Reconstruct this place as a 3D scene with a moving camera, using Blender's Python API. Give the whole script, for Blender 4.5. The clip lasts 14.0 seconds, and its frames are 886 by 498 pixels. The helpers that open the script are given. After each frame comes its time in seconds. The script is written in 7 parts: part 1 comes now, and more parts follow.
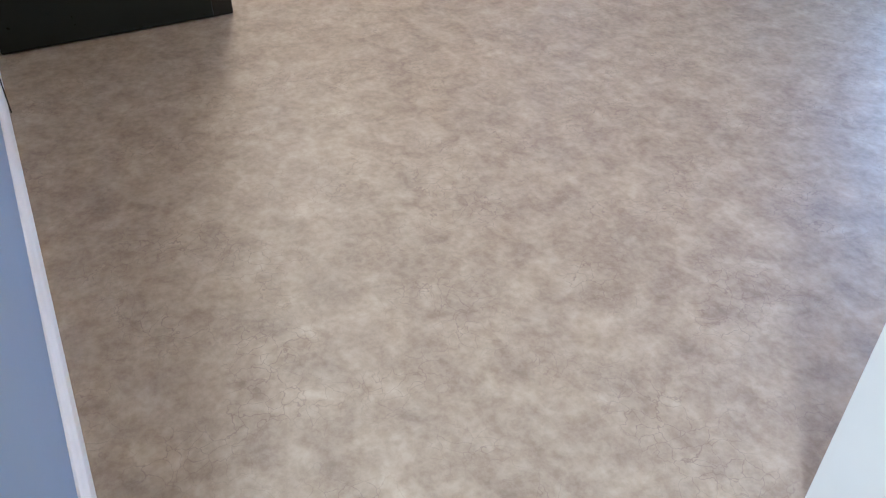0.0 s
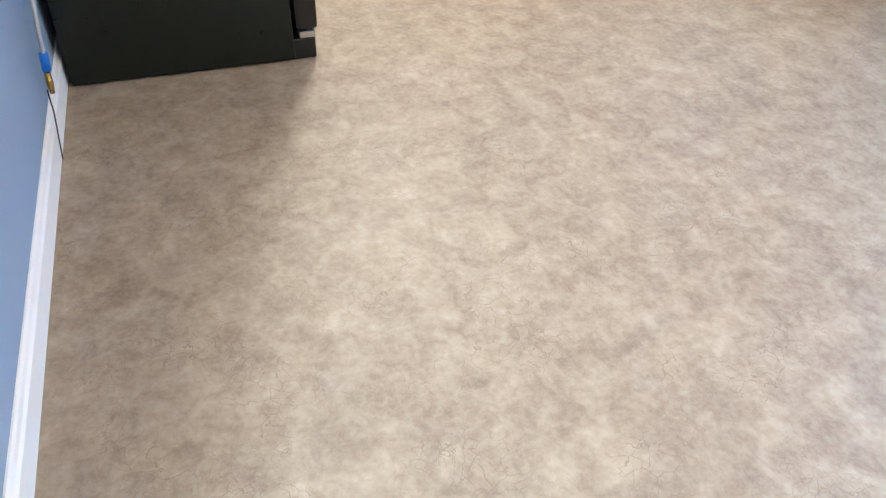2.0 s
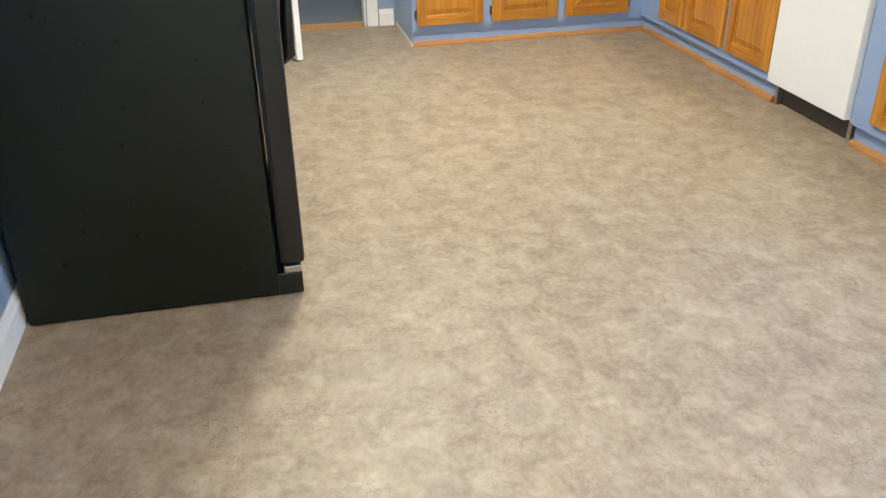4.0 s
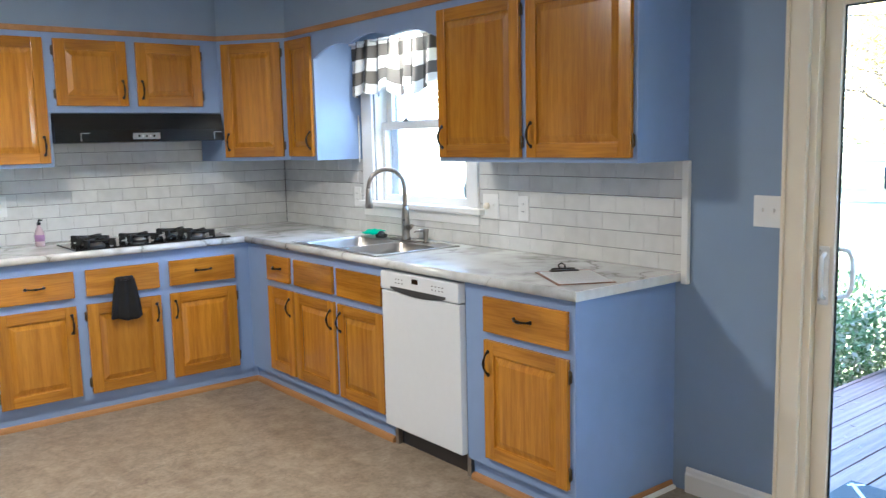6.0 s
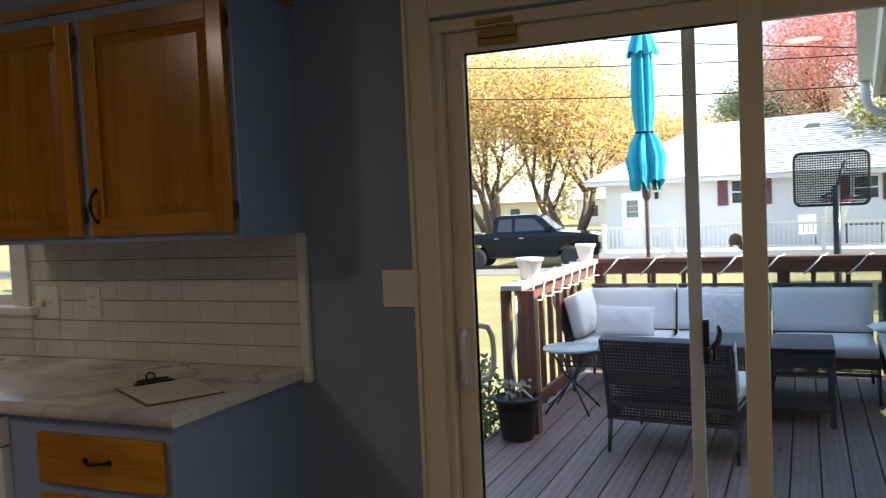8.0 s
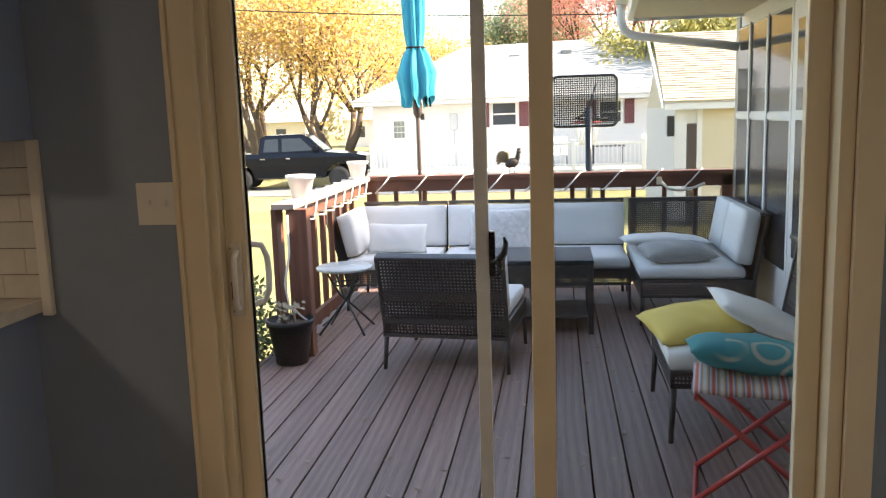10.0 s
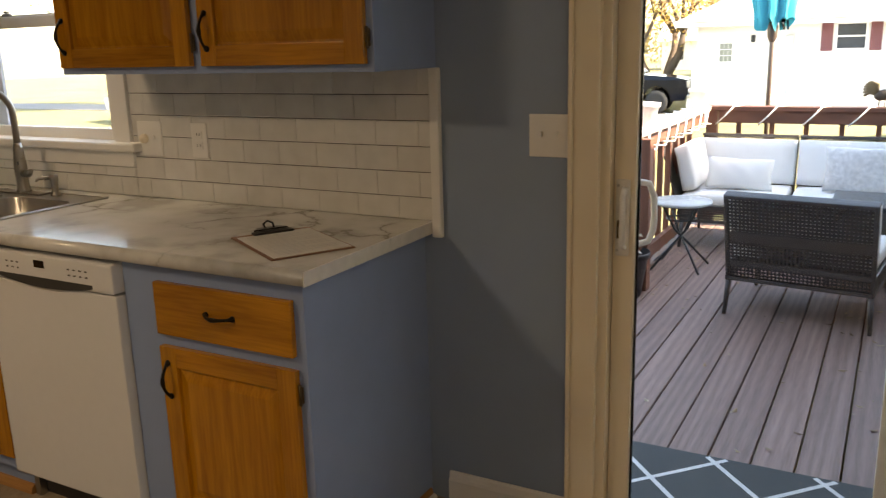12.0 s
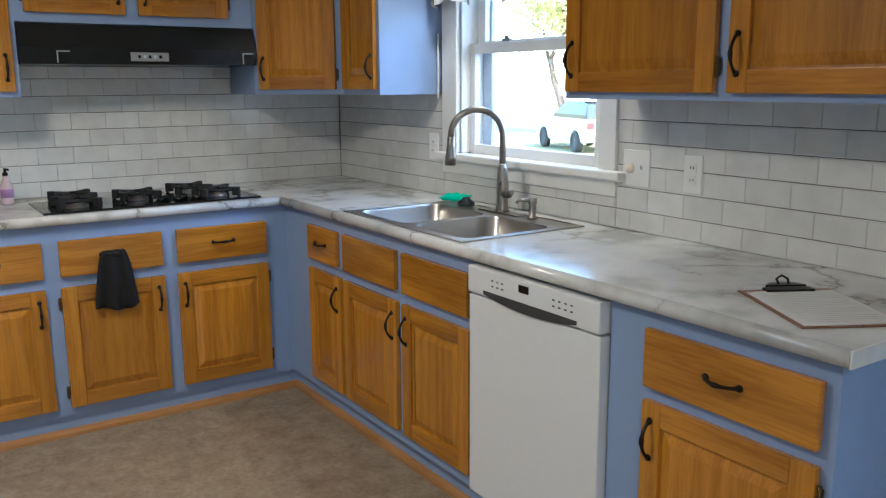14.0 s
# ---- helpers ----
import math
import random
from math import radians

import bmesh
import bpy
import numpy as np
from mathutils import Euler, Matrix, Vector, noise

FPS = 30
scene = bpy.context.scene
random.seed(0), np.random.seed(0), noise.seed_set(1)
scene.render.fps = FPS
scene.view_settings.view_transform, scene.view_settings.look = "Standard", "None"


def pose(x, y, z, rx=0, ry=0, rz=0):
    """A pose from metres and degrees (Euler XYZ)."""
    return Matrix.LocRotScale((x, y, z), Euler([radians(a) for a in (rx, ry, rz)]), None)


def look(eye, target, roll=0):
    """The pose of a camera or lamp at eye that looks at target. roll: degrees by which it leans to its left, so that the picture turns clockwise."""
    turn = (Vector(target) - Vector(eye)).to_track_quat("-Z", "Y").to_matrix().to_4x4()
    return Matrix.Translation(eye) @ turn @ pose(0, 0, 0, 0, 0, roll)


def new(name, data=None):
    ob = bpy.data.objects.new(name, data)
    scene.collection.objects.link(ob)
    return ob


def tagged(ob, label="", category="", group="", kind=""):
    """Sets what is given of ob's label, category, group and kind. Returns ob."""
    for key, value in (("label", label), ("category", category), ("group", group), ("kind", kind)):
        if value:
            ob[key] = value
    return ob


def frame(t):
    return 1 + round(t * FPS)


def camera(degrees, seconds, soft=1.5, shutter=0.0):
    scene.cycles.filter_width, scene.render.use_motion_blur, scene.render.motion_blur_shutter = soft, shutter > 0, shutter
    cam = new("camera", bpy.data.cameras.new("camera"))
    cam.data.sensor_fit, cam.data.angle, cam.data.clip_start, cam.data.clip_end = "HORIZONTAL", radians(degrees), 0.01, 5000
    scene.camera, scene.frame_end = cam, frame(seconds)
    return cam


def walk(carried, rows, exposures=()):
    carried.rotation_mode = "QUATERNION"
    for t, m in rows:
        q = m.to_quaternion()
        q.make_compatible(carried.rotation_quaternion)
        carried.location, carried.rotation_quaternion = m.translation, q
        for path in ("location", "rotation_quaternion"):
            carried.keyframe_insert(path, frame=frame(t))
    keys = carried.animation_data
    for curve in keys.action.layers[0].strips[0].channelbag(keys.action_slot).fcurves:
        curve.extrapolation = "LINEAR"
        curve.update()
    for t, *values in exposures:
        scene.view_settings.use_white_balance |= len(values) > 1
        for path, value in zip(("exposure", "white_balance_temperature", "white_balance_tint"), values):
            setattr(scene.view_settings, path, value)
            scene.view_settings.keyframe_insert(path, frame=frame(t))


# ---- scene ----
cam = camera(55.8, 14.0, soft=1.2, shutter=0.12)
PATH = [
    (0, (6.189, -3.547, 1.213), (4.802, -2.818, -0.031), 0.6),
    (0.5, (6.189, -3.534, 1.237), (4.822, -2.848, -0.051), 0.8),
    (1, (6.1, -3.474, 1.262), (4.721, -2.853, -0.046), 0.8),
    (1.5, (5.976, -3.368, 1.286), (4.565, -2.837, -0.028), 0.6),
    (2, (5.864, -3.243, 1.299), (4.396, -2.778, 0.023), 1.1),
    (2.2, (5.832, -3.2, 1.316), (4.327, -2.775, 0.07), 0.9),
    (4.3, (5.438, -2.89, 1.298), (3.695, -2.463, 0.415), -0.2),
    (4.5, (5.408, -2.876, 1.317), (3.657, -2.373, 0.492), -0.2),
    (5, (5.379, -2.894, 1.412), (3.628, -2.16, 0.785), -0.5),
    (5.5, (5.358, -2.852, 1.464), (3.667, -1.876, 1.028), -0.9),
    (6, (5.302, -2.837, 1.465), (3.753, -1.598, 1.206), -1.3),
    (6.5, (5.203, -2.702, 1.461), (3.847, -1.24, 1.299), -1.7),
    (7, (5.092, -2.543, 1.449), (3.901, -0.941, 1.332), -1.7),
    (7.5, (4.978, -2.438, 1.482), (3.935, -0.736, 1.352), -1.9),
    (8, (4.835, -2.338, 1.436), (4.04, -0.506, 1.328), -2.6),
    (8.5, (4.765, -2.261, 1.407), (4.261, -0.329, 1.291), -2.7),
    (8.7, (4.771, -2.248, 1.407), (4.363, -0.294, 1.283), -3.0),
    (10.8, (4.667, -2.131, 1.385), (4.406, -0.203, 0.923), -2.0),
    (11, (4.627, -2.136, 1.415), (4.267, -0.23, 0.928), -1.9),
    (11.5, (4.557, -2.129, 1.448), (3.901, -0.306, 0.951), -1.8),
    (12, (4.496, -2.137, 1.423), (3.565, -0.432, 0.95), -1.5),
    (12.5, (4.367, -2.133, 1.427), (3.22, -0.557, 0.978), -1.2),
    (13, (4.22, -2.183, 1.438), (2.873, -0.763, 1.026), -0.6),
    (13.5, (4.155, -2.19, 1.438), (2.632, -0.952, 1.051), -0.2),
    (14, (4.116, -2.103, 1.411), (2.487, -1.007, 1.021), -0.3),
]
EXPO = [(0, 4.55, 5150, 8), (1.0, 4.78, 5150, 7), (2.2, 5.15, 5250, 3), (4.3, 5.05, 5500, -1), (5, 5.1, 5400, -1), (5.5, 4.75, 5100, 1), (6, 4.45, 5100, 3), (6.5, 3.5, 4850, 6), (7, 2.72, 5200, 7), (7.5, 2.25, 5900, 7), (8.5, 2.05, 7500, 9), (8.7, 2.1, 7600, 9), (10.8, 2.65, 8500, 15), (11.5, 2.7, 8600, 14), (12, 2.9, 8400, 11), (12.5, 3.2, 7600, 9), (13, 3.7, 6900, 5), (13.5, 3.75, 5900, 1), (14, 3.8, 5200, 2)]
walk(cam, [(t, look(eye, target, roll)) for t, eye, target, roll in PATH], EXPO)

# world and sun
world = bpy.data.worlds.new("world")
scene.world = world
world.use_nodes = True
wn = world.node_tree
sky = wn.nodes.new("ShaderNodeTexSky")
sky.sky_type, sky.sun_disc = "NISHITA", False
TO_SUN = Vector((0.77, 0.05, 0.62)).normalized()
sky.sun_elevation = math.asin(TO_SUN.z)
sky.sun_rotation = math.atan2(TO_SUN.x, TO_SUN.y)
bg = wn.nodes["Background"]
bg.inputs["Strength"].default_value = 0.15
wn.links.new(sky.outputs["Color"], bg.inputs["Color"])
sun = new("sun", bpy.data.lights.new("sun", "SUN"))
sun.data.energy, sun.data.angle, sun.data.color = 3.4, radians(0.5), (1.0, 0.95, 0.87)
sun.matrix_world = look(TO_SUN * 30, (0, 0, 0))


def area_lamp(name, at, target, size, watts, color):
    lamp = new(name, bpy.data.lights.new(name, "AREA"))
    lamp.data.shape, lamp.data.size, lamp.data.energy, lamp.data.color = "DISK", size, watts, color
    lamp.matrix_world = look(at, target)
    return lamp


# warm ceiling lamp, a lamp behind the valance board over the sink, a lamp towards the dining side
area_lamp("kitchen_ceiling_lamp", (1.90, -2.36, 2.39), (1.901, -2.36, 0), 0.42, 2.9, (1.0, 0.80, 0.60))
area_lamp("sink_lamp", (1.57, -0.20, 2.08), (1.571, -0.20, 0), 0.10, 0.52, (1.0, 0.86, 0.68))
area_lamp("dining_lamp", (4.85, -1.90, 2.14), (4.851, -1.90, 0), 0.16, 0.70, (1.0, 0.72, 0.48))
area_lamp("dining_lamp", (4.45, -3.00, 2.14), (4.451, -3.00, 0), 0.16, 0.55, (1.0, 0.72, 0.48))
# added fill near the ceiling that brightens the side room; no fixture known there
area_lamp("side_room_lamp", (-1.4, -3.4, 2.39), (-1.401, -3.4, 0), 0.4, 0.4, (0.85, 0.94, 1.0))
# unseen fill added in the hall, standing in for daylight from that room
area_lamp("hall_lamp", (7.6, -4.3, 2.39), (7.601, -4.3, 0), 0.5, 7.0, (0.92, 0.96, 1.0))


# ---- materials ----
def material(name):
    m = bpy.data.materials.new(name)
    m.use_nodes = True
    return m, m.node_tree, m.node_tree.nodes["Principled BSDF"]


def node(tree, kind, **inputs):
    n = tree.nodes.new(kind)
    for key, value in inputs.items():
        n.inputs[key.replace("_", " ")].default_value = value
    return n


def coords(tree, scale=(1, 1, 1), use="Object", spin=(0, 0, 0)):
    c, m = tree.nodes.new("ShaderNodeTexCoord"), tree.nodes.new("ShaderNodeMapping")
    m.inputs["Scale"].default_value = scale
    m.inputs["Rotation"].default_value = spin
    tree.links.new(c.outputs[use], m.inputs["Vector"])
    return m.outputs["Vector"]


def world_coords(tree, scale=(1, 1, 1)):
    c, m = tree.nodes.new("ShaderNodeNewGeometry"), tree.nodes.new("ShaderNodeMapping")
    m.inputs["Scale"].default_value = scale
    tree.links.new(c.outputs["Position"], m.inputs["Vector"])
    return m.outputs["Vector"]


def ramp(tree, source, stops):
    r = tree.nodes.new("ShaderNodeValToRGB")
    while len(r.color_ramp.elements) < len(stops):
        r.color_ramp.elements.new(0.5)
    for e, (p, c) in zip(r.color_ramp.elements, stops):
        e.position, e.color = p, (*c, 1)
    tree.links.new(source, r.inputs["Fac"])
    return r.outputs["Color"]


def bump(tree, bsdf, source, strength, distance):
    b = node(tree, "ShaderNodeBump", Strength=strength, Distance=distance)
    tree.links.new(source, b.inputs["Height"])
    tree.links.new(b.outputs["Normal"], bsdf.inputs["Normal"])


def mix(tree, fac, a, b, mode="MIX"):
    n = tree.nodes.new("ShaderNodeMix")
    n.data_type, n.blend_type = "RGBA", mode
    for value, socket in ((fac, n.inputs[0]), (a, n.inputs[6]), (b, n.inputs[7])):
        if isinstance(value, bpy.types.NodeSocket):
            tree.links.new(value, socket)
        elif isinstance(value, (tuple, list)):
            socket.default_value = (*value, 1)
        else:
            socket.default_value = value
    return n.outputs[2]


def plain(name, color, rough=0.5, metal=0.0, scale=30.0, vary=0.12, relief=0.0005, fine=400.0):
    """Paint, plastic, metal or cloth: slight blotches at two scales, gloss that varies, a fine relief."""
    m, t, b = material(name)
    v = world_coords(t)
    n1 = node(t, "ShaderNodeTexNoise", Scale=scale, Detail=4.0)
    n2 = node(t, "ShaderNodeTexNoise", Scale=fine, Detail=2.0)
    big = node(t, "ShaderNodeTexNoise", Scale=2.3, Detail=3.0)
    for n in (n1, n2, big):
        t.links.new(v, n.inputs["Vector"])
    dark = tuple(c * (1 - vary) for c in color)
    light = tuple(min(1, c * (1 + vary)) for c in color)
    both = t.nodes.new("ShaderNodeMath")
    both.operation = "MULTIPLY_ADD"
    both.inputs[1].default_value = 0.5
    t.links.new(n1.outputs["Fac"], both.inputs[0])
    half = t.nodes.new("ShaderNodeMath")
    half.operation, half.inputs[1].default_value = "MULTIPLY", 0.5
    t.links.new(big.outputs["Fac"], half.inputs[0])
    t.links.new(half.outputs[0], both.inputs[2])
    t.links.new(ramp(t, both.outputs[0], [(0.3, dark), (0.7, light)]), b.inputs["Base Color"])
    g = node(t, "ShaderNodeMapRange", To_Min=max(0.02, rough - 0.07), To_Max=min(1, rough + 0.07))
    t.links.new(n1.outputs["Fac"], g.inputs["Value"])
    t.links.new(g.outputs["Result"], b.inputs["Roughness"])
    b.inputs["Metallic"].default_value = metal
    if relief:
        bump(t, b, n2.outputs["Fac"], 0.35, relief)
    return m


def wood(name, light, dark, along="z", rough=0.3, grain=1.0, coat=0.0, relief=0.0006, strong=0.6):
    """Timber with long grain along an axis of its object, broad bands and fine pores."""
    m, t, b = material(name)
    stretch = {"x": (0.5, 8, 8), "y": (8, 0.5, 8), "z": (8, 8, 0.5)}[along]
    rnd = t.nodes.new("ShaderNodeObjectInfo")
    c = t.nodes.new("ShaderNodeTexCoord")
    add = t.nodes.new("ShaderNodeVectorMath")
    add.operation = "MULTIPLY_ADD"
    add.inputs[1].default_value = (17, 31, 11)
    t.links.new(rnd.outputs["Random"], add.inputs[0])
    t.links.new(c.outputs["Object"], add.inputs[2])
    mp = t.nodes.new("ShaderNodeMapping")
    mp.inputs["Scale"].default_value = tuple(s * grain for s in stretch)
    t.links.new(add.outputs[0], mp.inputs["Vector"])
    v = mp.outputs["Vector"]
    broad = node(t, "ShaderNodeTexNoise", Scale=1.6, Detail=5.0, Distortion=1.4)
    rings = t.nodes.new("ShaderNodeTexWave")
    rings.inputs["Scale"].default_value, rings.inputs["Distortion"].default_value = 1.1, 9.0
    rings.inputs["Detail"].default_value, rings.inputs["Detail Scale"].default_value = 3.0, 0.8
    fine = node(t, "ShaderNodeTexNoise", Scale=22.0, Detail=3.0)
    for n in (broad, rings, fine):
        t.links.new(v, n.inputs["Vector"])
    base = ramp(t, broad.outputs["Fac"], [(0.3, dark), (0.7, light)])
    ringed = mix(t, ramp(t, rings.outputs["Fac"], [(0.0, (0, 0, 0)), (1.0, (strong, strong, strong))]), base,
                 tuple(x * 0.72 for x in dark), "MIX")
    pores = mix(t, 0.22, ringed, ramp(t, fine.outputs["Fac"], [(0.35, tuple(x * 0.6 for x in dark)), (0.6, light)]))
    shade = t.nodes.new("ShaderNodeHueSaturation")
    vary = node(t, "ShaderNodeMapRange", To_Min=0.85, To_Max=1.12)
    t.links.new(rnd.outputs["Random"], vary.inputs["Value"])
    t.links.new(vary.outputs["Result"], shade.inputs["Value"])
    t.links.new(pores, shade.inputs["Color"])
    t.links.new(shade.outputs["Color"], b.inputs["Base Color"])
    b.inputs["Roughness"].default_value = rough
    b.inputs["Coat Weight"].default_value = coat
    b.inputs["Coat Roughness"].default_value = 0.15
    bump(t, b, fine.outputs["Fac"], 0.4, relief)
    return m


def floor_vinyl():
    """Sheet vinyl in mottled brown stone print: soft clouds, darker smudges and hairline cracks."""
    m, t, b = material("vinyl_floor")
    v = world_coords(t)
    big = node(t, "ShaderNodeTexNoise", Scale=2.6, Detail=3.0, Roughness=0.55)
    clouds = node(t, "ShaderNodeTexNoise", Scale=12.0, Detail=5.0, Roughness=0.55, Distortion=0.5)
    fine = node(t, "ShaderNodeTexNoise", Scale=46.0, Detail=5.0, Roughness=0.65)
    warp = node(t, "ShaderNodeTexNoise", Scale=9.0, Detail=4.0)
    cracks = t.nodes.new("ShaderNodeTexVoronoi")
    cracks.feature = "DISTANCE_TO_EDGE"
    cracks.inputs["Scale"].default_value = 30.0
    gate = node(t, "ShaderNodeTexNoise", Scale=5.0, Detail=3.0)
    for n in (big, clouds, fine, warp, gate):
        t.links.new(v, n.inputs["Vector"])
    bend = mix(t, 0.12, v, warp.outputs["Color"])
    t.links.new(bend, cracks.inputs["Vector"])
    c1 = ramp(t, clouds.outputs["Fac"], [(0.30, (0.165, 0.122, 0.080)), (0.5, (0.285, 0.226, 0.156)), (0.70, (0.405, 0.336, 0.242))])
    c2 = mix(t, 0.22, c1, ramp(t, big.outputs["Fac"], [(0.36, (0.205, 0.158, 0.106)), (0.62, (0.385, 0.322, 0.230))]))
    c3 = mix(t, 0.22, c2, ramp(t, fine.outputs["Fac"], [(0.38, (0.17, 0.115, 0.082)), (0.62, (0.47, 0.385, 0.305))]))
    line = ramp(t, cracks.outputs["Distance"], [(0.0, (1, 1, 1)), (0.030, (0, 0, 0))])
    some = ramp(t, gate.outputs["Fac"], [(0.44, (0, 0, 0)), (0.62, (0.75, 0.75, 0.75))])
    t.links.new(mix(t, mix(t, 1.0, line, some, "MULTIPLY"), c3, (0.17, 0.12, 0.09)), b.inputs["Base Color"])
    g = node(t, "ShaderNodeMapRange", To_Min=0.42, To_Max=0.62)
    t.links.new(clouds.outputs["Fac"], g.inputs["Value"])
    t.links.new(g.outputs["Result"], b.inputs["Roughness"])
    b.inputs["Specular IOR Level"].default_value = 0.5
    bump(t, b, clouds.outputs["Fac"], 0.5, 0.004)
    return m


def marble_laminate():
    m, t, b = material("marble_laminate")
    v = world_coords(t)
    warp = node(t, "ShaderNodeTexNoise", Scale=2.2, Detail=6.0, Roughness=0.6)
    t.links.new(v, warp.inputs["Vector"])
    bend = mix(t, 0.42, v, warp.outputs["Color"])
    veins = t.nodes.new("ShaderNodeTexVoronoi")
    veins.feature = "DISTANCE_TO_EDGE"
    veins.inputs["Scale"].default_value = 3.4
    t.links.new(bend, veins.inputs["Vector"])
    gate = node(t, "ShaderNodeTexNoise", Scale=3.1, Detail=3.0)
    cloud = node(t, "ShaderNodeTexNoise", Scale=5.0, Detail=6.0)
    t.links.new(v, gate.inputs["Vector"])
    t.links.new(v, cloud.inputs["Vector"])
    base = ramp(t, cloud.outputs["Fac"], [(0.34, (0.44, 0.435, 0.41)), (0.47, (0.66, 0.655, 0.635)), (0.60, (0.74, 0.735, 0.715)), (0.8, (0.78, 0.775, 0.755))])
    line = ramp(t, veins.outputs["Distance"], [(0.0, (1, 1, 1)), (0.007, (0.75, 0.75, 0.75)), (0.022, (0.24, 0.24, 0.24)), (0.08, (0, 0, 0))])
    some = ramp(t, gate.outputs["Fac"], [(0.40, (0, 0, 0)), (0.55, (1, 1, 1))])
    t.links.new(mix(t, mix(t, 1.0, line, some, "MULTIPLY"), base, (0.25, 0.235, 0.20)), b.inputs["Base Color"])
    b.inputs["Roughness"].default_value = 0.16
    n = node(t, "ShaderNodeTexNoise", Scale=60.0, Detail=2.0)
    t.links.new(v, n.inputs["Vector"])
    bump(t, b, n.outputs["Fac"], 0.2, 0.0006)
    return m


def glass(name="window_glass", tint=(1, 1, 1), haze=0.0):
    """Thin clear pane: light goes straight through, with a faint mirror on top."""
    m, t, b = material(name)
    t.nodes.remove(b)
    out = t.nodes["Material Output"]
    clear = node(t, "ShaderNodeBsdfTransparent", Color=(*tint, 1))
    gloss = node(t, "ShaderNodeBsdfGlossy", Roughness=0.02)
    lw = node(t, "ShaderNodeLayerWeight", Blend=0.5)
    fres = t.nodes.new("ShaderNodeMath")
    fres.operation, fres.inputs[1].default_value = "POWER", 4.0
    t.links.new(lw.outputs["Facing"], fres.inputs[0])
    fres2 = t.nodes.new("ShaderNodeMath")
    fres2.operation, fres2.inputs[1].default_value, fres2.inputs[2].default_value = "MULTIPLY_ADD", 0.6, 0.03
    t.links.new(fres.outputs[0], fres2.inputs[0])
    fres = fres2
    ms = t.nodes.new("ShaderNodeMixShader")
    t.links.new(fres.outputs[0], ms.inputs[0])
    t.links.new(clear.outputs[0], ms.inputs[1])
    t.links.new(gloss.outputs[0], ms.inputs[2])
    t.links.new(ms.outputs[0], out.inputs["Surface"])
    return m


def emitter(name, color, strength):
    m, t, b = material(name)
    b.inputs["Emission Color"].default_value = (*color, 1)
    b.inputs["Emission Strength"].default_value = strength
    b.inputs["Base Color"].default_value = (*color, 1)
    return m


def checked_cloth():
    """Gingham with wide grey and white checks."""
    m, t, b = material("gingham")
    c = t.nodes.new("ShaderNodeTexCoord")
    s = t.nodes.new("ShaderNodeSeparateXYZ")
    t.links.new(c.outputs["UV"], s.inputs[0])
    bands = []
    for axis in (0, 1):
        mod = t.nodes.new("ShaderNodeMath")
        mod.operation, mod.inputs[1].default_value = "PINGPONG", 0.075
        t.links.new(s.outputs[axis], mod.inputs[0])
        gt = t.nodes.new("ShaderNodeMath")
        gt.operation, gt.inputs[1].default_value = "GREATER_THAN", 0.0375
        t.links.new(mod.outputs[0], gt.inputs[0])
        bands.append(gt.outputs[0])
    tot = t.nodes.new("ShaderNodeMath")
    tot.operation = "ADD"
    t.links.new(bands[0], tot.inputs[0])
    t.links.new(bands[1], tot.inputs[1])
    half = t.nodes.new("ShaderNodeMath")
    half.operation, half.inputs[1].default_value = "MULTIPLY", 0.5
    t.links.new(tot.outputs[0], half.inputs[0])
    col = ramp(t, half.outputs[0], [(0.0, (0.72, 0.70, 0.66)), (0.5, (0.13, 0.115, 0.10)), (1.0, (0.035, 0.03, 0.026))])
    t.links.new(col, b.inputs["Base Color"])
    b.inputs["Roughness"].default_value = 0.9
    out = t.nodes["Material Output"]
    tr = t.nodes.new("ShaderNodeBsdfTranslucent")
    t.links.new(col, tr.inputs["Color"])
    ms = t.nodes.new("ShaderNodeMixShader")
    ms.inputs[0].default_value = 0.22
    t.links.new(b.outputs[0], ms.inputs[1])
    t.links.new(tr.outputs[0], ms.inputs[2])
    t.links.new(ms.outputs[0], out.inputs["Surface"])
    w = node(t, "ShaderNodeTexNoise", Scale=900.0)
    bump(t, b, w.outputs["Fac"], 0.3, 0.0005)
    return m


def leaf_cloth(name, colors):
    m, t, b = material(name)
    g = t.nodes.new("ShaderNodeNewGeometry")
    stops = [(i / max(1, len(colors) - 1), c) for i, c in enumerate(colors)]
    col = ramp(t, g.outputs["Random Per Island"], stops)
    t.links.new(col, b.inputs["Base Color"])
    b.inputs["Roughness"].default_value = 0.6
    tr = t.nodes.new("ShaderNodeBsdfTranslucent")
    t.links.new(col, tr.inputs["Color"])
    ms = t.nodes.new("ShaderNodeMixShader")
    ms.inputs[0].default_value = 0.4
    t.links.new(b.outputs[0], ms.inputs[1])
    t.links.new(tr.outputs[0], ms.inputs[2])
    t.links.new(ms.outputs[0], t.nodes["Material Output"].inputs["Surface"])
    return m


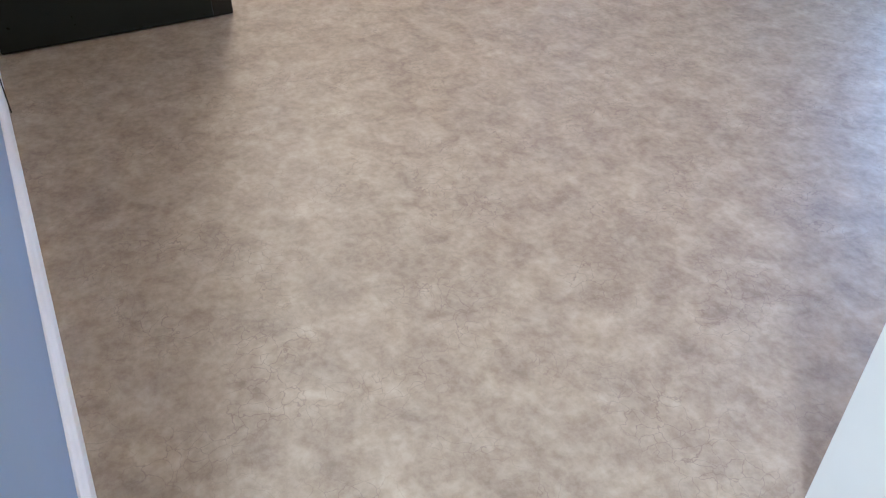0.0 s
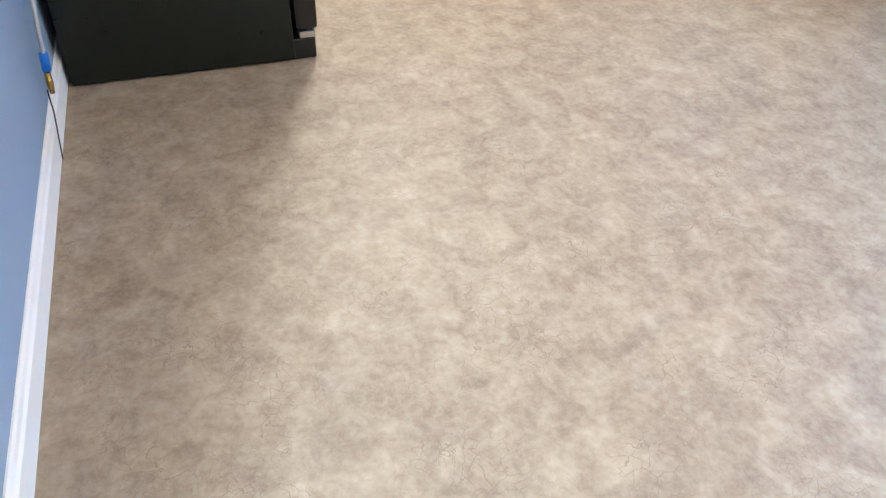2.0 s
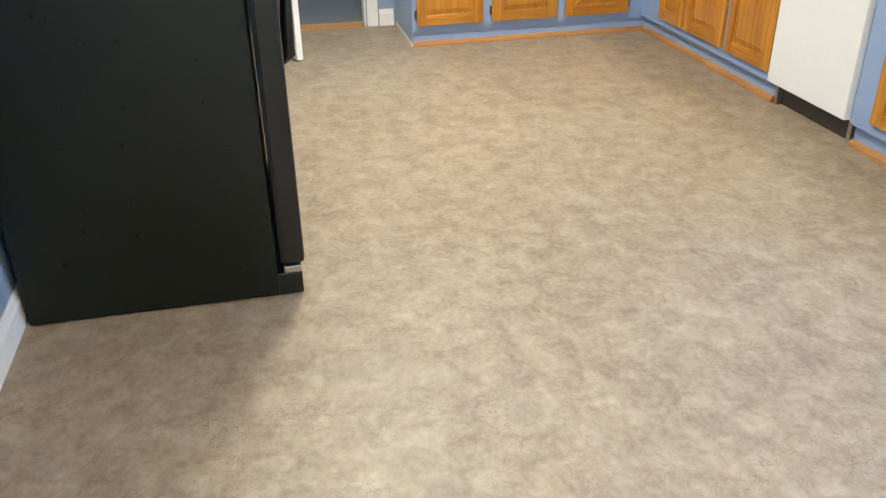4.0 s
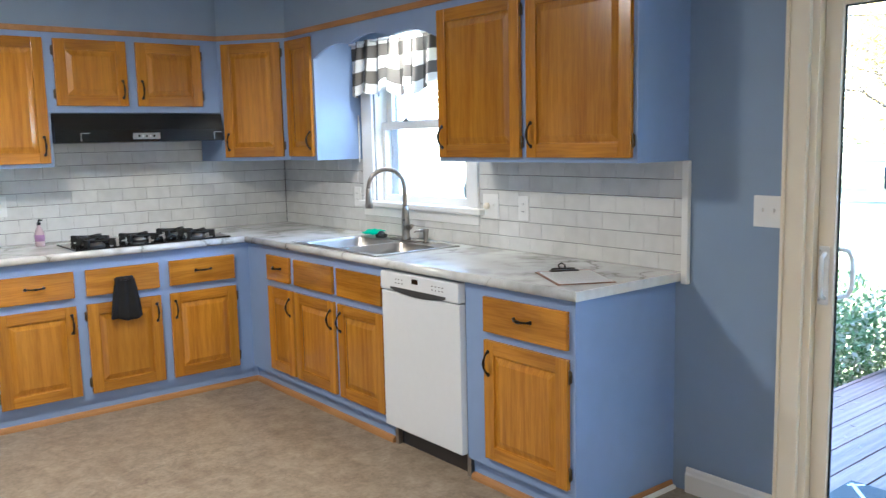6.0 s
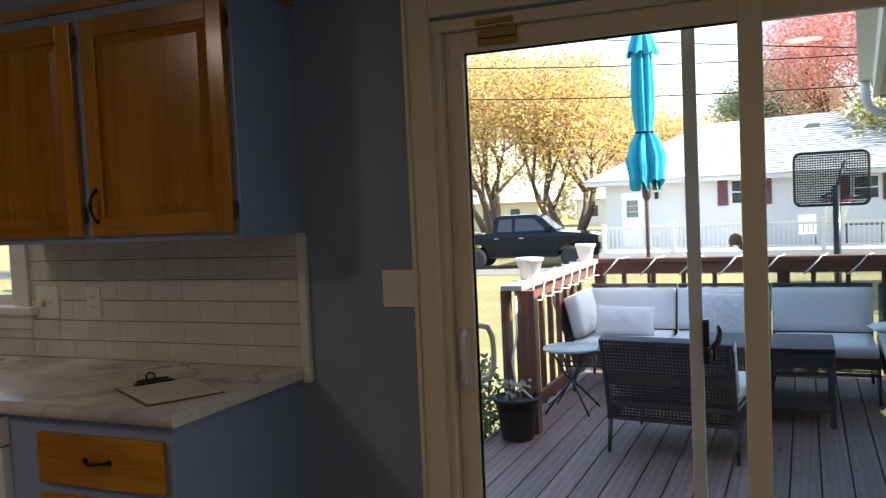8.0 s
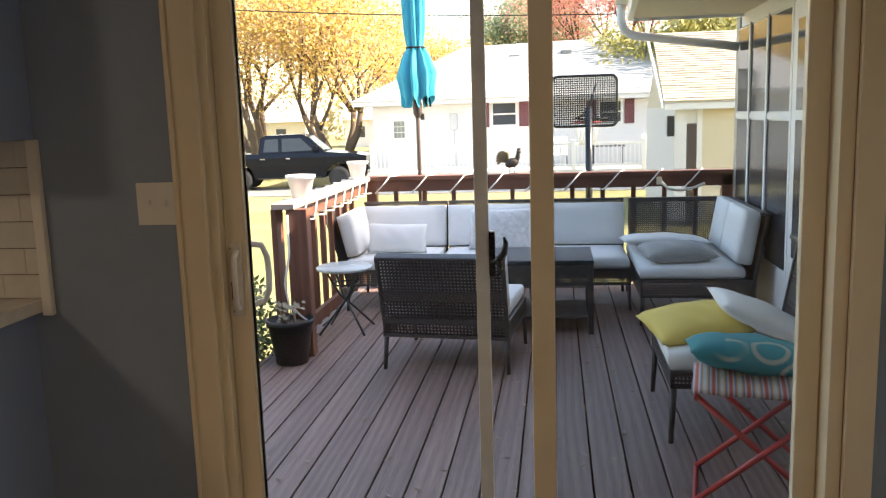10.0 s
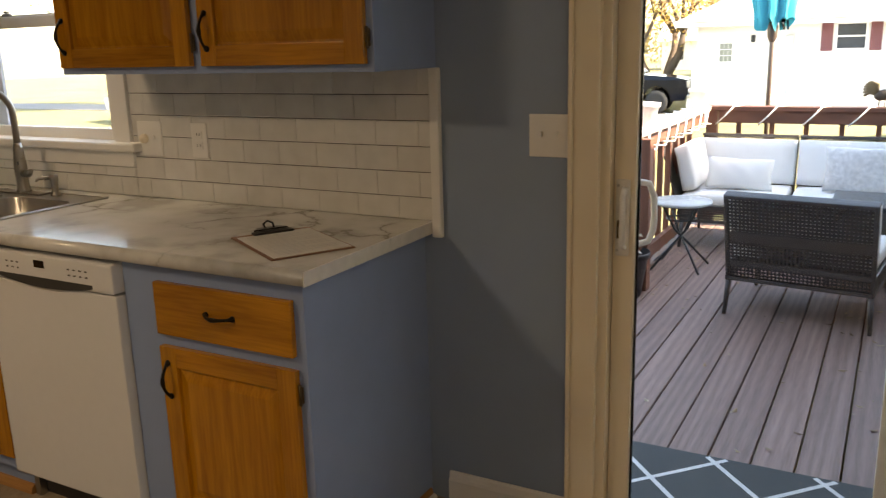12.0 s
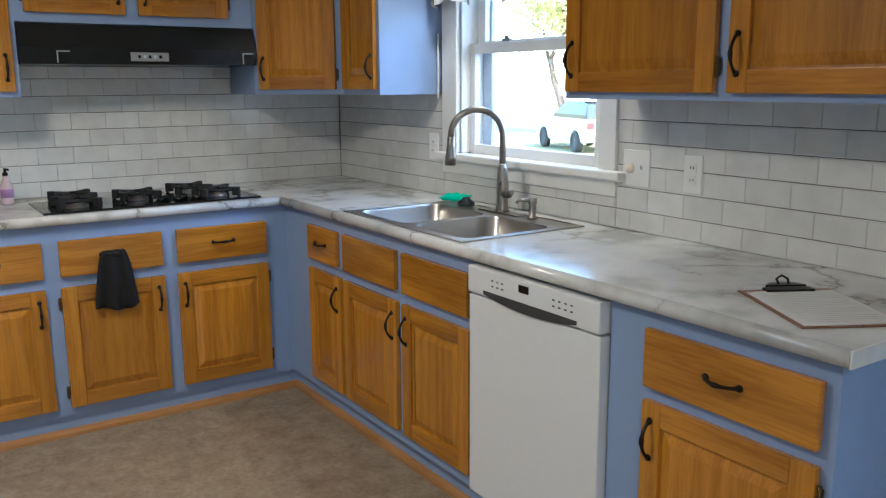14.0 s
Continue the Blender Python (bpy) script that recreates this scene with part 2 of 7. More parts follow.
def ground_material():
    m, t, b = material("lawn")
    v = world_coords(t)
    a = node(t, "ShaderNodeTexNoise", Scale=0.35, Detail=6.0)
    f = node(t, "ShaderNodeTexNoise", Scale=9.0, Detail=5.0, Roughness=0.7)
    t.links.new(v, a.inputs["Vector"])
    t.links.new(v, f.inputs["Vector"])
    c = ramp(t, a.outputs["Fac"], [(0.35, (0.16, 0.17, 0.05)), (0.65, (0.30, 0.26, 0.12))])
    t.links.new(mix(t, 0.45, c, ramp(t, f.outputs["Fac"], [(0.35, (0.10, 0.11, 0.03)), (0.65, (0.42, 0.34, 0.16))])), b.inputs["Base Color"])
    b.inputs["Roughness"].default_value = 0.95
    bump(t, b, f.outputs["Fac"], 0.8, 0.05)
    return m


def tile_glaze():
    m, t, b = material("glazed_tile")
    v = world_coords(t)
    n = node(t, "ShaderNodeTexNoise", Scale=14.0, Detail=3.0)
    t.links.new(v, n.inputs["Vector"])
    o = t.nodes.new("ShaderNodeObjectInfo")
    c = ramp(t, n.outputs["Fac"], [(0.3, (0.66, 0.65, 0.62)), (0.7, (0.74, 0.73, 0.70))])
    h = t.nodes.new("ShaderNodeHueSaturation")
    r = node(t, "ShaderNodeMapRange", To_Min=0.95, To_Max=1.05)
    t.links.new(o.outputs["Random"], r.inputs["Value"])
    t.links.new(r.outputs["Result"], h.inputs["Value"])
    t.links.new(c, h.inputs["Color"])
    t.links.new(h.outputs["Color"], b.inputs["Base Color"])
    b.inputs["Roughness"].default_value = 0.12
    bump(t, b, n.outputs["Fac"], 0.25, 0.003)
    return m


BLUE = plain("blue_paint", (0.265, 0.355, 0.56), 0.38, scale=12, vary=0.05, relief=0.0008, fine=220)
BLUE_WALL = plain("blue_wall_paint", (0.262, 0.338, 0.462), 0.6, scale=6, vary=0.05, relief=0.001, fine=160)
WHITE = plain("white_paint", (0.82, 0.81, 0.78), 0.4, scale=9, vary=0.05)
CREAM = plain("cream_vinyl", (0.82, 0.73, 0.57), 0.35, scale=7, vary=0.05)
CEILING = plain("ceiling_paint", (0.78, 0.77, 0.74), 0.9, scale=20, vary=0.04, relief=0.003, fine=90)
PALE_WALL = plain("pale_wall_paint", (0.72, 0.71, 0.66), 0.7, scale=5, vary=0.04)
OAK = wood("honey_oak", (0.60, 0.268, 0.018), (0.38, 0.144, 0.007), "z", 0.22, 0.8, 0.45, 0.0005, 0.28)
OAK_X = wood("honey_oak_across", (0.60, 0.265, 0.020), (0.34, 0.128, 0.007), "x", 0.22, 0.8, 0.45, 0.0005, 0.62)
PINE = wood("bare_trim_wood", (0.55, 0.29, 0.10), (0.42, 0.19, 0.06), "x", 0.45, 1.2)
PINE_Y = wood("bare_trim_wood_y", (0.55, 0.29, 0.10), (0.42, 0.19, 0.06), "y", 0.45, 1.2)
DECK_WOOD = wood("stained_deck_wood", (0.31, 0.205, 0.175), (0.20, 0.125, 0.105), "y", 0.6, 0.8, 0.0, 0.006, 0.7)
RAIL_WOOD = wood("stained_rail_wood", (0.26, 0.105, 0.062), (0.14, 0.050, 0.030), "z", 0.55, 0.6, 0.0, 0.002)
RAIL_WOOD_X = wood("stained_rail_wood_x", (0.26, 0.105, 0.062), (0.14, 0.050, 0.030), "x", 0.55, 0.6, 0.0, 0.002)
TILE = tile_glaze()
GROUT = plain("dark_grout", (0.075, 0.068, 0.062), 0.9)
MARBLE = marble_laminate()
VINYL = floor_vinyl()
APPLIANCE = plain("white_enamel", (0.76, 0.77, 0.78), 0.22, vary=0.02, relief=0)
BLACK = plain("black_enamel", (0.007, 0.008, 0.009), 0.20, vary=0.2, relief=0.0006, fine=300)
BLACK_SIDE = plain("black_textured_enamel", (0.007, 0.009, 0.007), 0.30, vary=0.15, relief=0.0005, fine=500)
IRON = plain("cast_iron", (0.012, 0.012, 0.012), 0.55, vary=0.2, relief=0.001)
BRONZE = plain("dark_bronze", (0.022, 0.017, 0.013), 0.35, 0.7)
HINGE = plain("worn_brass_hinge", (0.12, 0.085, 0.045), 0.4, 0.8)
STEEL = plain("brushed_steel", (0.50, 0.48, 0.45), 0.30, 1.0, scale=5, vary=0.05, relief=0)
NICKEL = plain("brushed_nickel", (0.36, 0.33, 0.29), 0.3, 1.0, vary=0.06, relief=0)
BRASS = plain("polished_brass", (0.72, 0.46, 0.14), 0.2, 1.0)
BLACK_SIDE.node_tree.nodes["Principled BSDF"].inputs["Specular IOR Level"].default_value = 0.3
GLASS = glass()
GINGHAM = checked_cloth()
BLACK_CLOTH = plain("black_towel", (0.012, 0.012, 0.013), 0.95, vary=0.3, relief=0.003, fine=600)
WICKER = plain("dark_wicker", (0.050, 0.042, 0.040), 0.4, vary=0.3)
CUSHION = plain("white_cushion_cloth", (0.78, 0.775, 0.75), 0.9, vary=0.06, relief=0.002, fine=500)
TEAL = plain("teal_canvas", (0.015, 0.36, 0.46), 0.8, vary=0.1, relief=0.001)
YELLOW = plain("yellow_cloth", (0.80, 0.60, 0.17), 0.9, vary=0.08, relief=0.002)
CORAL = plain("coral_red_paint", (0.50, 0.055, 0.05), 0.4)
SIDING = plain("white_siding", (0.62, 0.61, 0.60), 0.5, vary=0.03)
TAN_SIDING = plain("tan_siding", (0.55, 0.47, 0.33), 0.5, vary=0.04)
BARK = plain("bark", (0.13, 0.095, 0.07), 0.95, vary=0.3, relief=0.02, fine=25)
LAWN = ground_material()


# ---- building helpers ----
def box(bm, x0, x1, y0, y1, z0, z1, bevel=0.0, m=None):
    made = bmesh.ops.create_cube(bm, size=1.0)["verts"]
    for v in made:
        v.co = Vector(((x0 + x1) / 2 + v.co.x * (x1 - x0), (y0 + y1) / 2 + v.co.y * (y1 - y0), (z0 + z1) / 2 + v.co.z * (z1 - z0)))
    if bevel:
        edges = list({e for v in made for e in v.link_edges})
        made = [v for v in bmesh.ops.bevel(bm, geom=edges, offset=bevel, segments=2, affect="EDGES", profile=0.6)["verts"]]
    if m is not None:
        for v in made:
            v.co = m @ v.co
    return bm


def tube(bm, points, radius, sides=8, closed=False, caps=True):
    """A round bar through points; radius is one number or one for each point."""
    pts = [Vector(p) for p in points]
    radii = radius if isinstance(radius, (list, tuple)) else [radius] * len(pts)
    rings, side = [], None
    for i, p in enumerate(pts):
        a = pts[i - 1] if i or closed else p
        b = pts[(i + 1) % len(pts)] if i + 1 < len(pts) or closed else p
        ahead = (b - a).normalized()
        if side is None:
            side = ahead.orthogonal().normalized()
        side = (side - ahead * side.dot(ahead)).normalized()
        other = ahead.cross(side)
        rings.append([bm.verts.new(p + (side * math.cos(k * math.tau / sides) + other * math.sin(k * math.tau / sides)) * radii[i])
                      for k in range(sides)])
    pairs = list(zip(rings, rings[1:])) + ([(rings[-1], rings[0])] if closed else [])
    for r0, r1 in pairs:
        for k in range(sides):
            f = bm.faces.new((r0[k], r0[(k + 1) % sides], r1[(k + 1) % sides], r1[k]))
            f.smooth = True
    if caps and not closed:
        bm.faces.new(list(reversed(rings[0])))
        bm.faces.new(rings[-1])
    return bm


def lathe(bm, profile, at=(0, 0, 0), sides=24, axis="z"):
    """A turned shape: profile is (radius, height) from one end to the other."""
    rings = []
    for r, h in profile:
        ring = []
        for k in range(sides):
            c, s = math.cos(k * math.tau / sides) * r, math.sin(k * math.tau / sides) * r
            p = {"z": (c, s, h), "y": (c, h, s), "x": (h, c, s)}[axis]
            ring.append(bm.verts.new(Vector(at) + Vector(p)))
        rings.append(ring)
    for r0, r1 in zip(rings, rings[1:]):
        for k in range(sides):
            bm.faces.new((r0[k], r0[(k + 1) % sides], r1[(k + 1) % sides], r1[k])).smooth = True
    if profile[0][0] > 1e-6:
        bm.faces.new(list(reversed(rings[0])))
    if profile[-1][0] > 1e-6:
        bm.faces.new(rings[-1])
    bmesh.ops.recalc_face_normals(bm, faces=list(bm.faces))
    return bm


def prism(bm, outline, lo, hi, plane="xy"):
    """A flat outline pushed from lo to hi along the third axis."""
    def put(a, b, c):
        return {"xy": (a, b, c), "xz": (a, c, b), "yz": (c, a, b)}[plane]
    low = [bm.verts.new(put(a, b, lo)) for a, b in outline]
    top = [bm.verts.new(put(a, b, hi)) for a, b in outline]
    bm.faces.new(list(reversed(low)))
    bm.faces.new(top)
    n = len(outline)
    for i in range(n):
        bm.faces.new((low[i], low[(i + 1) % n], top[(i + 1) % n], top[i]))
    bmesh.ops.recalc_face_normals(bm, faces=list(bm.faces))
    return bm


def pillow(bm, w, d, h, at=(0, 0, 0), m=None, n=14, pinch=0.35):
    """A stuffed cushion w by d, h thick, with pulled corners."""
    made = []
    grids = []
    for sign in (1, -1):
        grid = []
        for i in range(n + 1):
            row = []
            for j in range(n + 1):
                u, v = 2 * i / n - 1, 2 * j / n - 1
                edge = max(0.0, (1 - u * u) * (1 - v * v))
                pull = 1 - pinch * 0.18 * (1 - abs(u * v)) * max(abs(u), abs(v)) ** 4
                z = sign * h / 2 * edge ** 0.42 + 0.006 * math.sin(9 * u + 4 * v) * edge
                row.append(Vector((u * w / 2 * pull, v * d / 2 * pull, z)) + Vector(at))
            grid.append(row)
        grids.append(grid)
    for s, grid in enumerate(grids):
        vs = [[bm.verts.new((m @ p) if m is not None else p) for p in row] for row in grid]
        made += [v for row in vs for v in row]
        for i in range(n):
            for j in range(n):
                q = (vs[i][j], vs[i + 1][j], vs[i + 1][j + 1], vs[i][j + 1])
                bm.faces.new(q if s == 0 else tuple(reversed(q))).smooth = True
    bmesh.ops.remove_doubles(bm, verts=made, dist=0.0005)
    return bm


def block_cushion(bm, x0, x1, y0, y1, z0, z1, m=None, puff=0.02):
    """A boxed seat cushion with soft edges and a domed top."""
    b2 = bmesh.new()
    box(b2, x0, x1, y0, y1, z0, z1)
    bmesh.ops.subdivide_edges(b2, edges=list(b2.edges), cuts=5, use_grid_fill=True)
    c = Vector(((x0 + x1) / 2, (y0 + y1) / 2, (z0 + z1) / 2))
    h = Vector((x1 - x0, y1 - y0, z1 - z0)) / 2
    thin = min(range(3), key=lambda k: h[k])
    for v in b2.verts:
        r = [(v.co[k] - c[k]) / h[k] for k in range(3)]
        others = [abs(r[k]) for k in range(3) if k != thin]
        dome = (1 - others[0] ** 4) * (1 - others[1] ** 4)
        for k in range(3):
            if k != thin:
                v.co[k] = c[k] + r[k] * h[k] * (1 - 0.035 * abs(r[thin]) ** 3)
        v.co[thin] += (1 if r[thin] > 0 else -1) * puff * dome * abs(r[thin])
        if m is not None:
            v.co = m @ v.co
    mesh = bpy.data.meshes.new("tmp")
    b2.to_mesh(mesh)
    b2.free()
    start = len(bm.faces)
    bm.from_mesh(mesh)
    bm.faces.ensure_lookup_table()
    for f in bm.faces[start:]:
        f.smooth = True
    bpy.data.meshes.remove(mesh)
    return bm


def lattice(bm, m, w, h, pitch=0.017, strand=0.0105, solid=None):
    """Open weave of flat strands, w by h, in the local xz plane of m. solid: bands (z0, z1) woven tight."""
    def quad(x0, x1, z0, z1, y):
        vs = [bm.verts.new(m @ Vector(p)) for p in ((x0, y, z0), (x1, y, z0), (x1, y, z1), (x0, y, z1))]
        bm.faces.new(vs)
    def strip(x0, x1, z0, z1, y, t=0.003):
        a = [bm.verts.new(m @ Vector(p)) for p in ((x0, y - t, z0), (x1, y - t, z0), (x1, y - t, z1), (x0, y - t, z1),
                                                   (x0, y + t, z0), (x1, y + t, z0), (x1, y + t, z1), (x0, y + t, z1))]
        for q in ((0, 1, 2, 3), (7, 6, 5, 4), (0, 4, 5, 1), (2, 6, 7, 3), (1, 5, 6, 2), (0, 3, 7, 4)):
            bm.faces.new([a[i] for i in q])
    nx, nz = max(1, int(w / pitch)), max(1, int(h / pitch))
    for i in range(nx + 1):
        x = i * w / nx
        strip(max(0, x - strand / 2), min(w, x + strand / 2), 0, h, 0.0015)
    for j in range(nz + 1):
        z = j * h / nz
        strip(0, w, max(0, z - strand / 2), min(h, z + strand / 2), -0.0015)
    for z0, z1 in solid or ():
        strip(0, w, z0, z1, 0.0, 0.004)
    return bm


def finish(bm, name, mat, smooth=False):
    mesh = bpy.data.meshes.new(name)
    bm.normal_update()
    bm.to_mesh(mesh)
    bm.free()
    if mat is not None:
        mesh.materials.append(mat)
    if smooth:
        for p in mesh.polygons:
            p.use_smooth = True
    return mesh


def part(name, bm, mat, parent=None, label="", here=True, smooth=False, kind=""):
    """Links a bmesh as one mesh object. here: its points are in the parent's own space; else in the world's."""
    ob = new(name, finish(bm, name, mat, smooth))
    if parent is not None:
        ob.parent = parent
        if not here:
            bpy.context.view_layer.update()
            ob.matrix_basis = parent.matrix_world.inverted()
    return tagged(ob, label, kind=kind)


def thing(name, at=(0, 0, 0), label="", category="", group="", turn=0.0, kind=""):
    ob = new(name)
    ob.empty_display_size = 0.1
    ob.matrix_basis = pose(*at, 0, 0, turn)
    return tagged(ob, label, category, group, kind)


def solid(name, boxes, mat, label="", category="", kind="structure", parent=None, bevel=0.0):
    bm = bmesh.new()
    for b in boxes:
        box(bm, *b, bevel)
    ob = part(name, bm, mat, parent, label, here=False)
    return tagged(ob, "", category, kind=kind)


# ---- large structure ----
ZC = 2.42                    # ceiling
GROUND = -1.25
DECK = -0.13
XE, XE2 = 5.72, 5.84         # east wall of the kitchen, with a doorway beside the south wall
YS = -3.685                  # south wall

solid("floor", [(-4.2, 9.5, -6.0, 0.0, -0.12, 0.0)], VINYL, "mottled brown stone-print sheet vinyl floor", "floor")
solid("ceiling", [(-4.2, 9.5, -6.0, 0.14, ZC, ZC + 0.12)], CEILING, "white textured plaster ceiling", "ceiling")
# north wall with the window and the sliding door
WX0, WX1, WZ0, WZ1 = 1.13, 1.99, 1.09, 2.03
SX0, SX1, SZ1 = 3.80, 5.47, 1.985
solid("wall_north", [(-4.2, WX0, 0, 0.14, -0.12, ZC), (WX0, WX1, 0, 0.14, -0.12, WZ0), (WX0, WX1, 0, 0.14, WZ1, ZC),
                     (WX1, SX0, 0, 0.14, -0.12, ZC), (SX0, SX1, 0, 0.14, SZ1, ZC), (SX0, SX1, 0, 0.14, -0.12, 0.0), (SX1, 9.5, 0, 0.14, -0.12, ZC)],
      BLUE_WALL, "painted blue kitchen wall with window and patio door openings", "wall")
solid("wall_west", [(-0.12, 0, -2.24, -0.0, 0, ZC), (-0.12, 0, -3.06, -2.24, 2.05, ZC), (-0.12, 0, -6.0, -3.06, 0, ZC)],
      BLUE_WALL, "painted blue kitchen wall with a doorway", "wall")
solid("wall_south", [(0, 5.779, YS - 0.12, YS, 0, ZC)], BLUE_WALL, "painted light blue wall behind the refrigerator", "wall")
solid("wall_east", [(XE, XE2, -2.60, -0.0, 0, ZC), (XE, XE2, YS, -2.60, 2.05, ZC), (5.78, 5.90, -6.0, -3.6855, 0, ZC)],
      PALE_WALL, "pale painted wall with an open doorway", "wall")
solid("wall_room_far", [(-4.32, -4.2, -6.0, 0.14, 0, ZC), (9.5, 9.62, -6.0, 0.14, 0, ZC), (-4.2, 9.5, -6.12, -6.0, 0, ZC)],
      PALE_WALL, "pale painted walls of the rooms beyond", "wall")
solid("wall_side_room", [(-4.2, -0.12, -2.0, -1.9, 0, ZC)], PALE_WALL, "pale wall of the side room", "wall")
# roof over the house, out of view, added for its eave and gutter to shade the deck
bm = bmesh.new()
prism(bm, [(-6.6, 2.55), (0.62, 2.55), (0.62, 2.62), (-3.0, 3.9), (-6.6, 2.62)], -5.0, 10.2, "yz")
part("roof", bm, plain("asphalt_shingle", (0.12, 0.115, 0.11), 0.9))["kind"] = "structure"

# ---- kitchen ----
def pull(parent, at, length=0.096, vertical=True, label="dark bronze bow handle"):
    """Bow handle with flared feet, standing off the face (-y)."""
    bm = bmesh.new()
    pts, rad = [], []
    for i in range(13):
        s = i / 12
        off = -0.026 * math.sin(math.pi * s) ** 0.7
        along = (s - 0.5) * length
        bulge = 0.0042 + 0.0025 * math.exp(-((s - 0.5) / 0.12) ** 2) + 0.003 * (abs(s - 0.5) > 0.45)
        pts.append((0, off - 0.001, along) if vertical else (along, off - 0.001, 0))
        rad.append(bulge)
    tube(bm, pts, rad, 8)
    for e in (-1, 1):
        a = e * length / 2
        lathe(bm, [(0.009, 0.0), (0.008, -0.004), (0.0, -0.006)], (0, 0, a) if vertical else (a, 0, 0), 10, "y")
    for v in bm.verts:
        v.co += Vector(at)
    return part("handle", bm, BRONZE, parent, label)


def hinge(parent, at):
    bm = bmesh.new()
    box(bm, -0.007, 0.007, -0.004, 0.0, -0.022, 0.022, 0.0015)
    tube(bm, [(0, -0.006, -0.027), (0, -0.006, 0.027)], 0.0045, 8)
    for v in bm.verts:
        v.co += Vector(at)
    return part("hinge", bm, HINGE, parent, "tarnished brass hinge")


def slab_front(name, parent, x, z, w, h, t=0.020, panel=False, across=False, label=""):
    """A door or drawer front in its cabinet's space: x to the right along the face, face looking to -y."""
    bm = bmesh.new()
    if panel:
        s = 0.058
        a, b = s - 0.004, s + 0.034
        ring = []
        for inset, y in ((a, -t + 0.010), (s + 0.006, -t + 0.011), (b, -t + 0.001), (b + 0.0005, -t + 0.001)):
            ring.append([bm.verts.new(p) for p in ((x + inset, y, z + inset), (x + w - inset, y, z + inset),
                                                   (x + w - inset, y, z + h - inset), (x + inset, y, z + h - inset))])
        for r0, r1 in zip(ring, ring[1:]):
            for k in range(4):
                bm.faces.new((r0[k], r0[(k + 1) % 4], r1[(k + 1) % 4], r1[k]))
        bm.faces.new(ring[-1])
    else:
        box(bm, x, x + w, -t, 0, z, z + h, 0.005)
    front = part(name, bm, OAK_X if across else OAK, parent, label)
    if panel:
        for x0, x1 in ((x, x + s), (x + w - s, x + w)):
            part("stile", box(bmesh.new(), x0, x1, -t, 0, z, z + h, 0.003), OAK, front)
        for z0, z1 in ((z, z + s), (z + h - s, z + h)):
            part("rail", box(bmesh.new(), x + s, x + w - s, -t + 0.0004, 0, z0, z1, 0.003), OAK_X, front)
    return front


def door(parent, x, z, w, h, handle_side, high=True, t=0.020):
    d = slab_front("door", parent, x, z, w, h, t, True, label="honey oak raised-panel door")
    hx = x + w - 0.028 if handle_side == "r" else x + 0.028
    hz = z + h - 0.095 if high else z + 0.095
    pull(d, (hx, -t, hz))
    gx = x - 0.006 if handle_side == "r" else x + w + 0.006
    for hz in (z + 0.065, z + h - 0.065):
        hinge(d, (gx, -0.004, hz))
    return d


def drawer(parent, x, z, w, h, handle=True, name="drawer_front"):
    d = slab_front(name, parent, x, z, w, h, 0.020, False, True, "honey oak drawer front")
    if handle:
        pull(d, (x + w / 2, -0.020, z + h / 2 + 0.004), 0.09, False)
    return d


DZ0, DZ1, RZ0, RZ1 = 0.145, 0.640, 0.678, 0.826


def base_unit(at, turn, x0, x1, label, deep=0.60, low=0.10, hollow=False, toe=0.035):
    """A base unit: local x along the wall from x0 to x1, face at y=0, body behind it."""
    u = thing("base_cabinet", at, label, "cabinet", "kitchen base cabinets", turn)
    bm = bmesh.new()
    if hollow:
        box(bm, x0, x1, 0.0, 0.018, low, 0.878)
        for nm, b in (("side_panel", (x0, x0 + 0.018, 0.018, deep, low, 0.878)), ("side_panel", (x1 - 0.018, x1, 0.018, deep, low, 0.878)), ("bottom_panel", (x0 + 0.018, x1 - 0.018, 0.018, deep, low, low + 0.018))):
            side = bmesh.new()
            box(side, *b)
            part(nm, side, BLUE, u)
    else:
        box(bm, x0, x1, 0.0, deep, low, 0.878)
    part("body", bm, BLUE, u, "light blue painted cabinet body")
    bm = bmesh.new()
    box(bm, x0, x1, toe, deep, 0.0, low)
    part("plinth", bm, BLUE, u)
    return u


# run below the window: local x is the world's x, face at y = -0.60
FY = -0.60
u = base_unit((0, FY, 0), 0, 0.845, 1.165, "narrow light blue base cabinet with oak drawer and door")
drawer(u, 0.868, RZ0, 0.265, RZ1 - RZ0)
door(u, 0.872, DZ0, 0.290, DZ1 - DZ0, "r")
u = base_unit((0, FY, 0), 0, 1.165, 2.062, "light blue sink base cabinet with two oak doors", hollow=True)
drawer(u, 1.190, RZ0, 0.405, RZ1 - RZ0, False, "false_front")
drawer(u, 1.640, RZ0, 0.402, RZ1 - RZ0, False, "false_front")
door(u, 1.190, DZ0, 0.412, DZ1 - DZ0, "r")
door(u, 1.642, DZ0, 0.408, DZ1 - DZ0, "l")
u = base_unit((0, FY, 0), 0, 2.648, 3.268, "light blue end cabinet with oak fronts beside the dishwasher")
drawer(u, 2.778, RZ0 + 0.005, 0.462, RZ1 - RZ0)
door(u, 2.780, DZ0, 0.462, DZ1 - DZ0 + 0.01, "l")
# run with the cooktop: local x runs to +y, face looks to +x
FX = 0.60
for n, (a, b, hs, what) in enumerate(((-2.045, -1.590, "r", "doorway end"), (-1.590, -1.130, "r", "holding a towel"),
                                      (-1.130, -0.60, "l", "inside corner"))):
    u = base_unit((FX, a, 0), 90, 0, b - a, "light blue base cabinet with oak drawer and door, " + what, low=0.088, toe=0.016)
    w = {0: 0.395, 1: 0.400, 2: 0.400}[n]
    drawer(u, 0.030, RZ0 - 0.012, w, RZ1 - RZ0 - 0.003)
    door(u, 0.026, DZ0 - 0.02, w + 0.006, DZ1 - DZ0 + 0.003, hs)
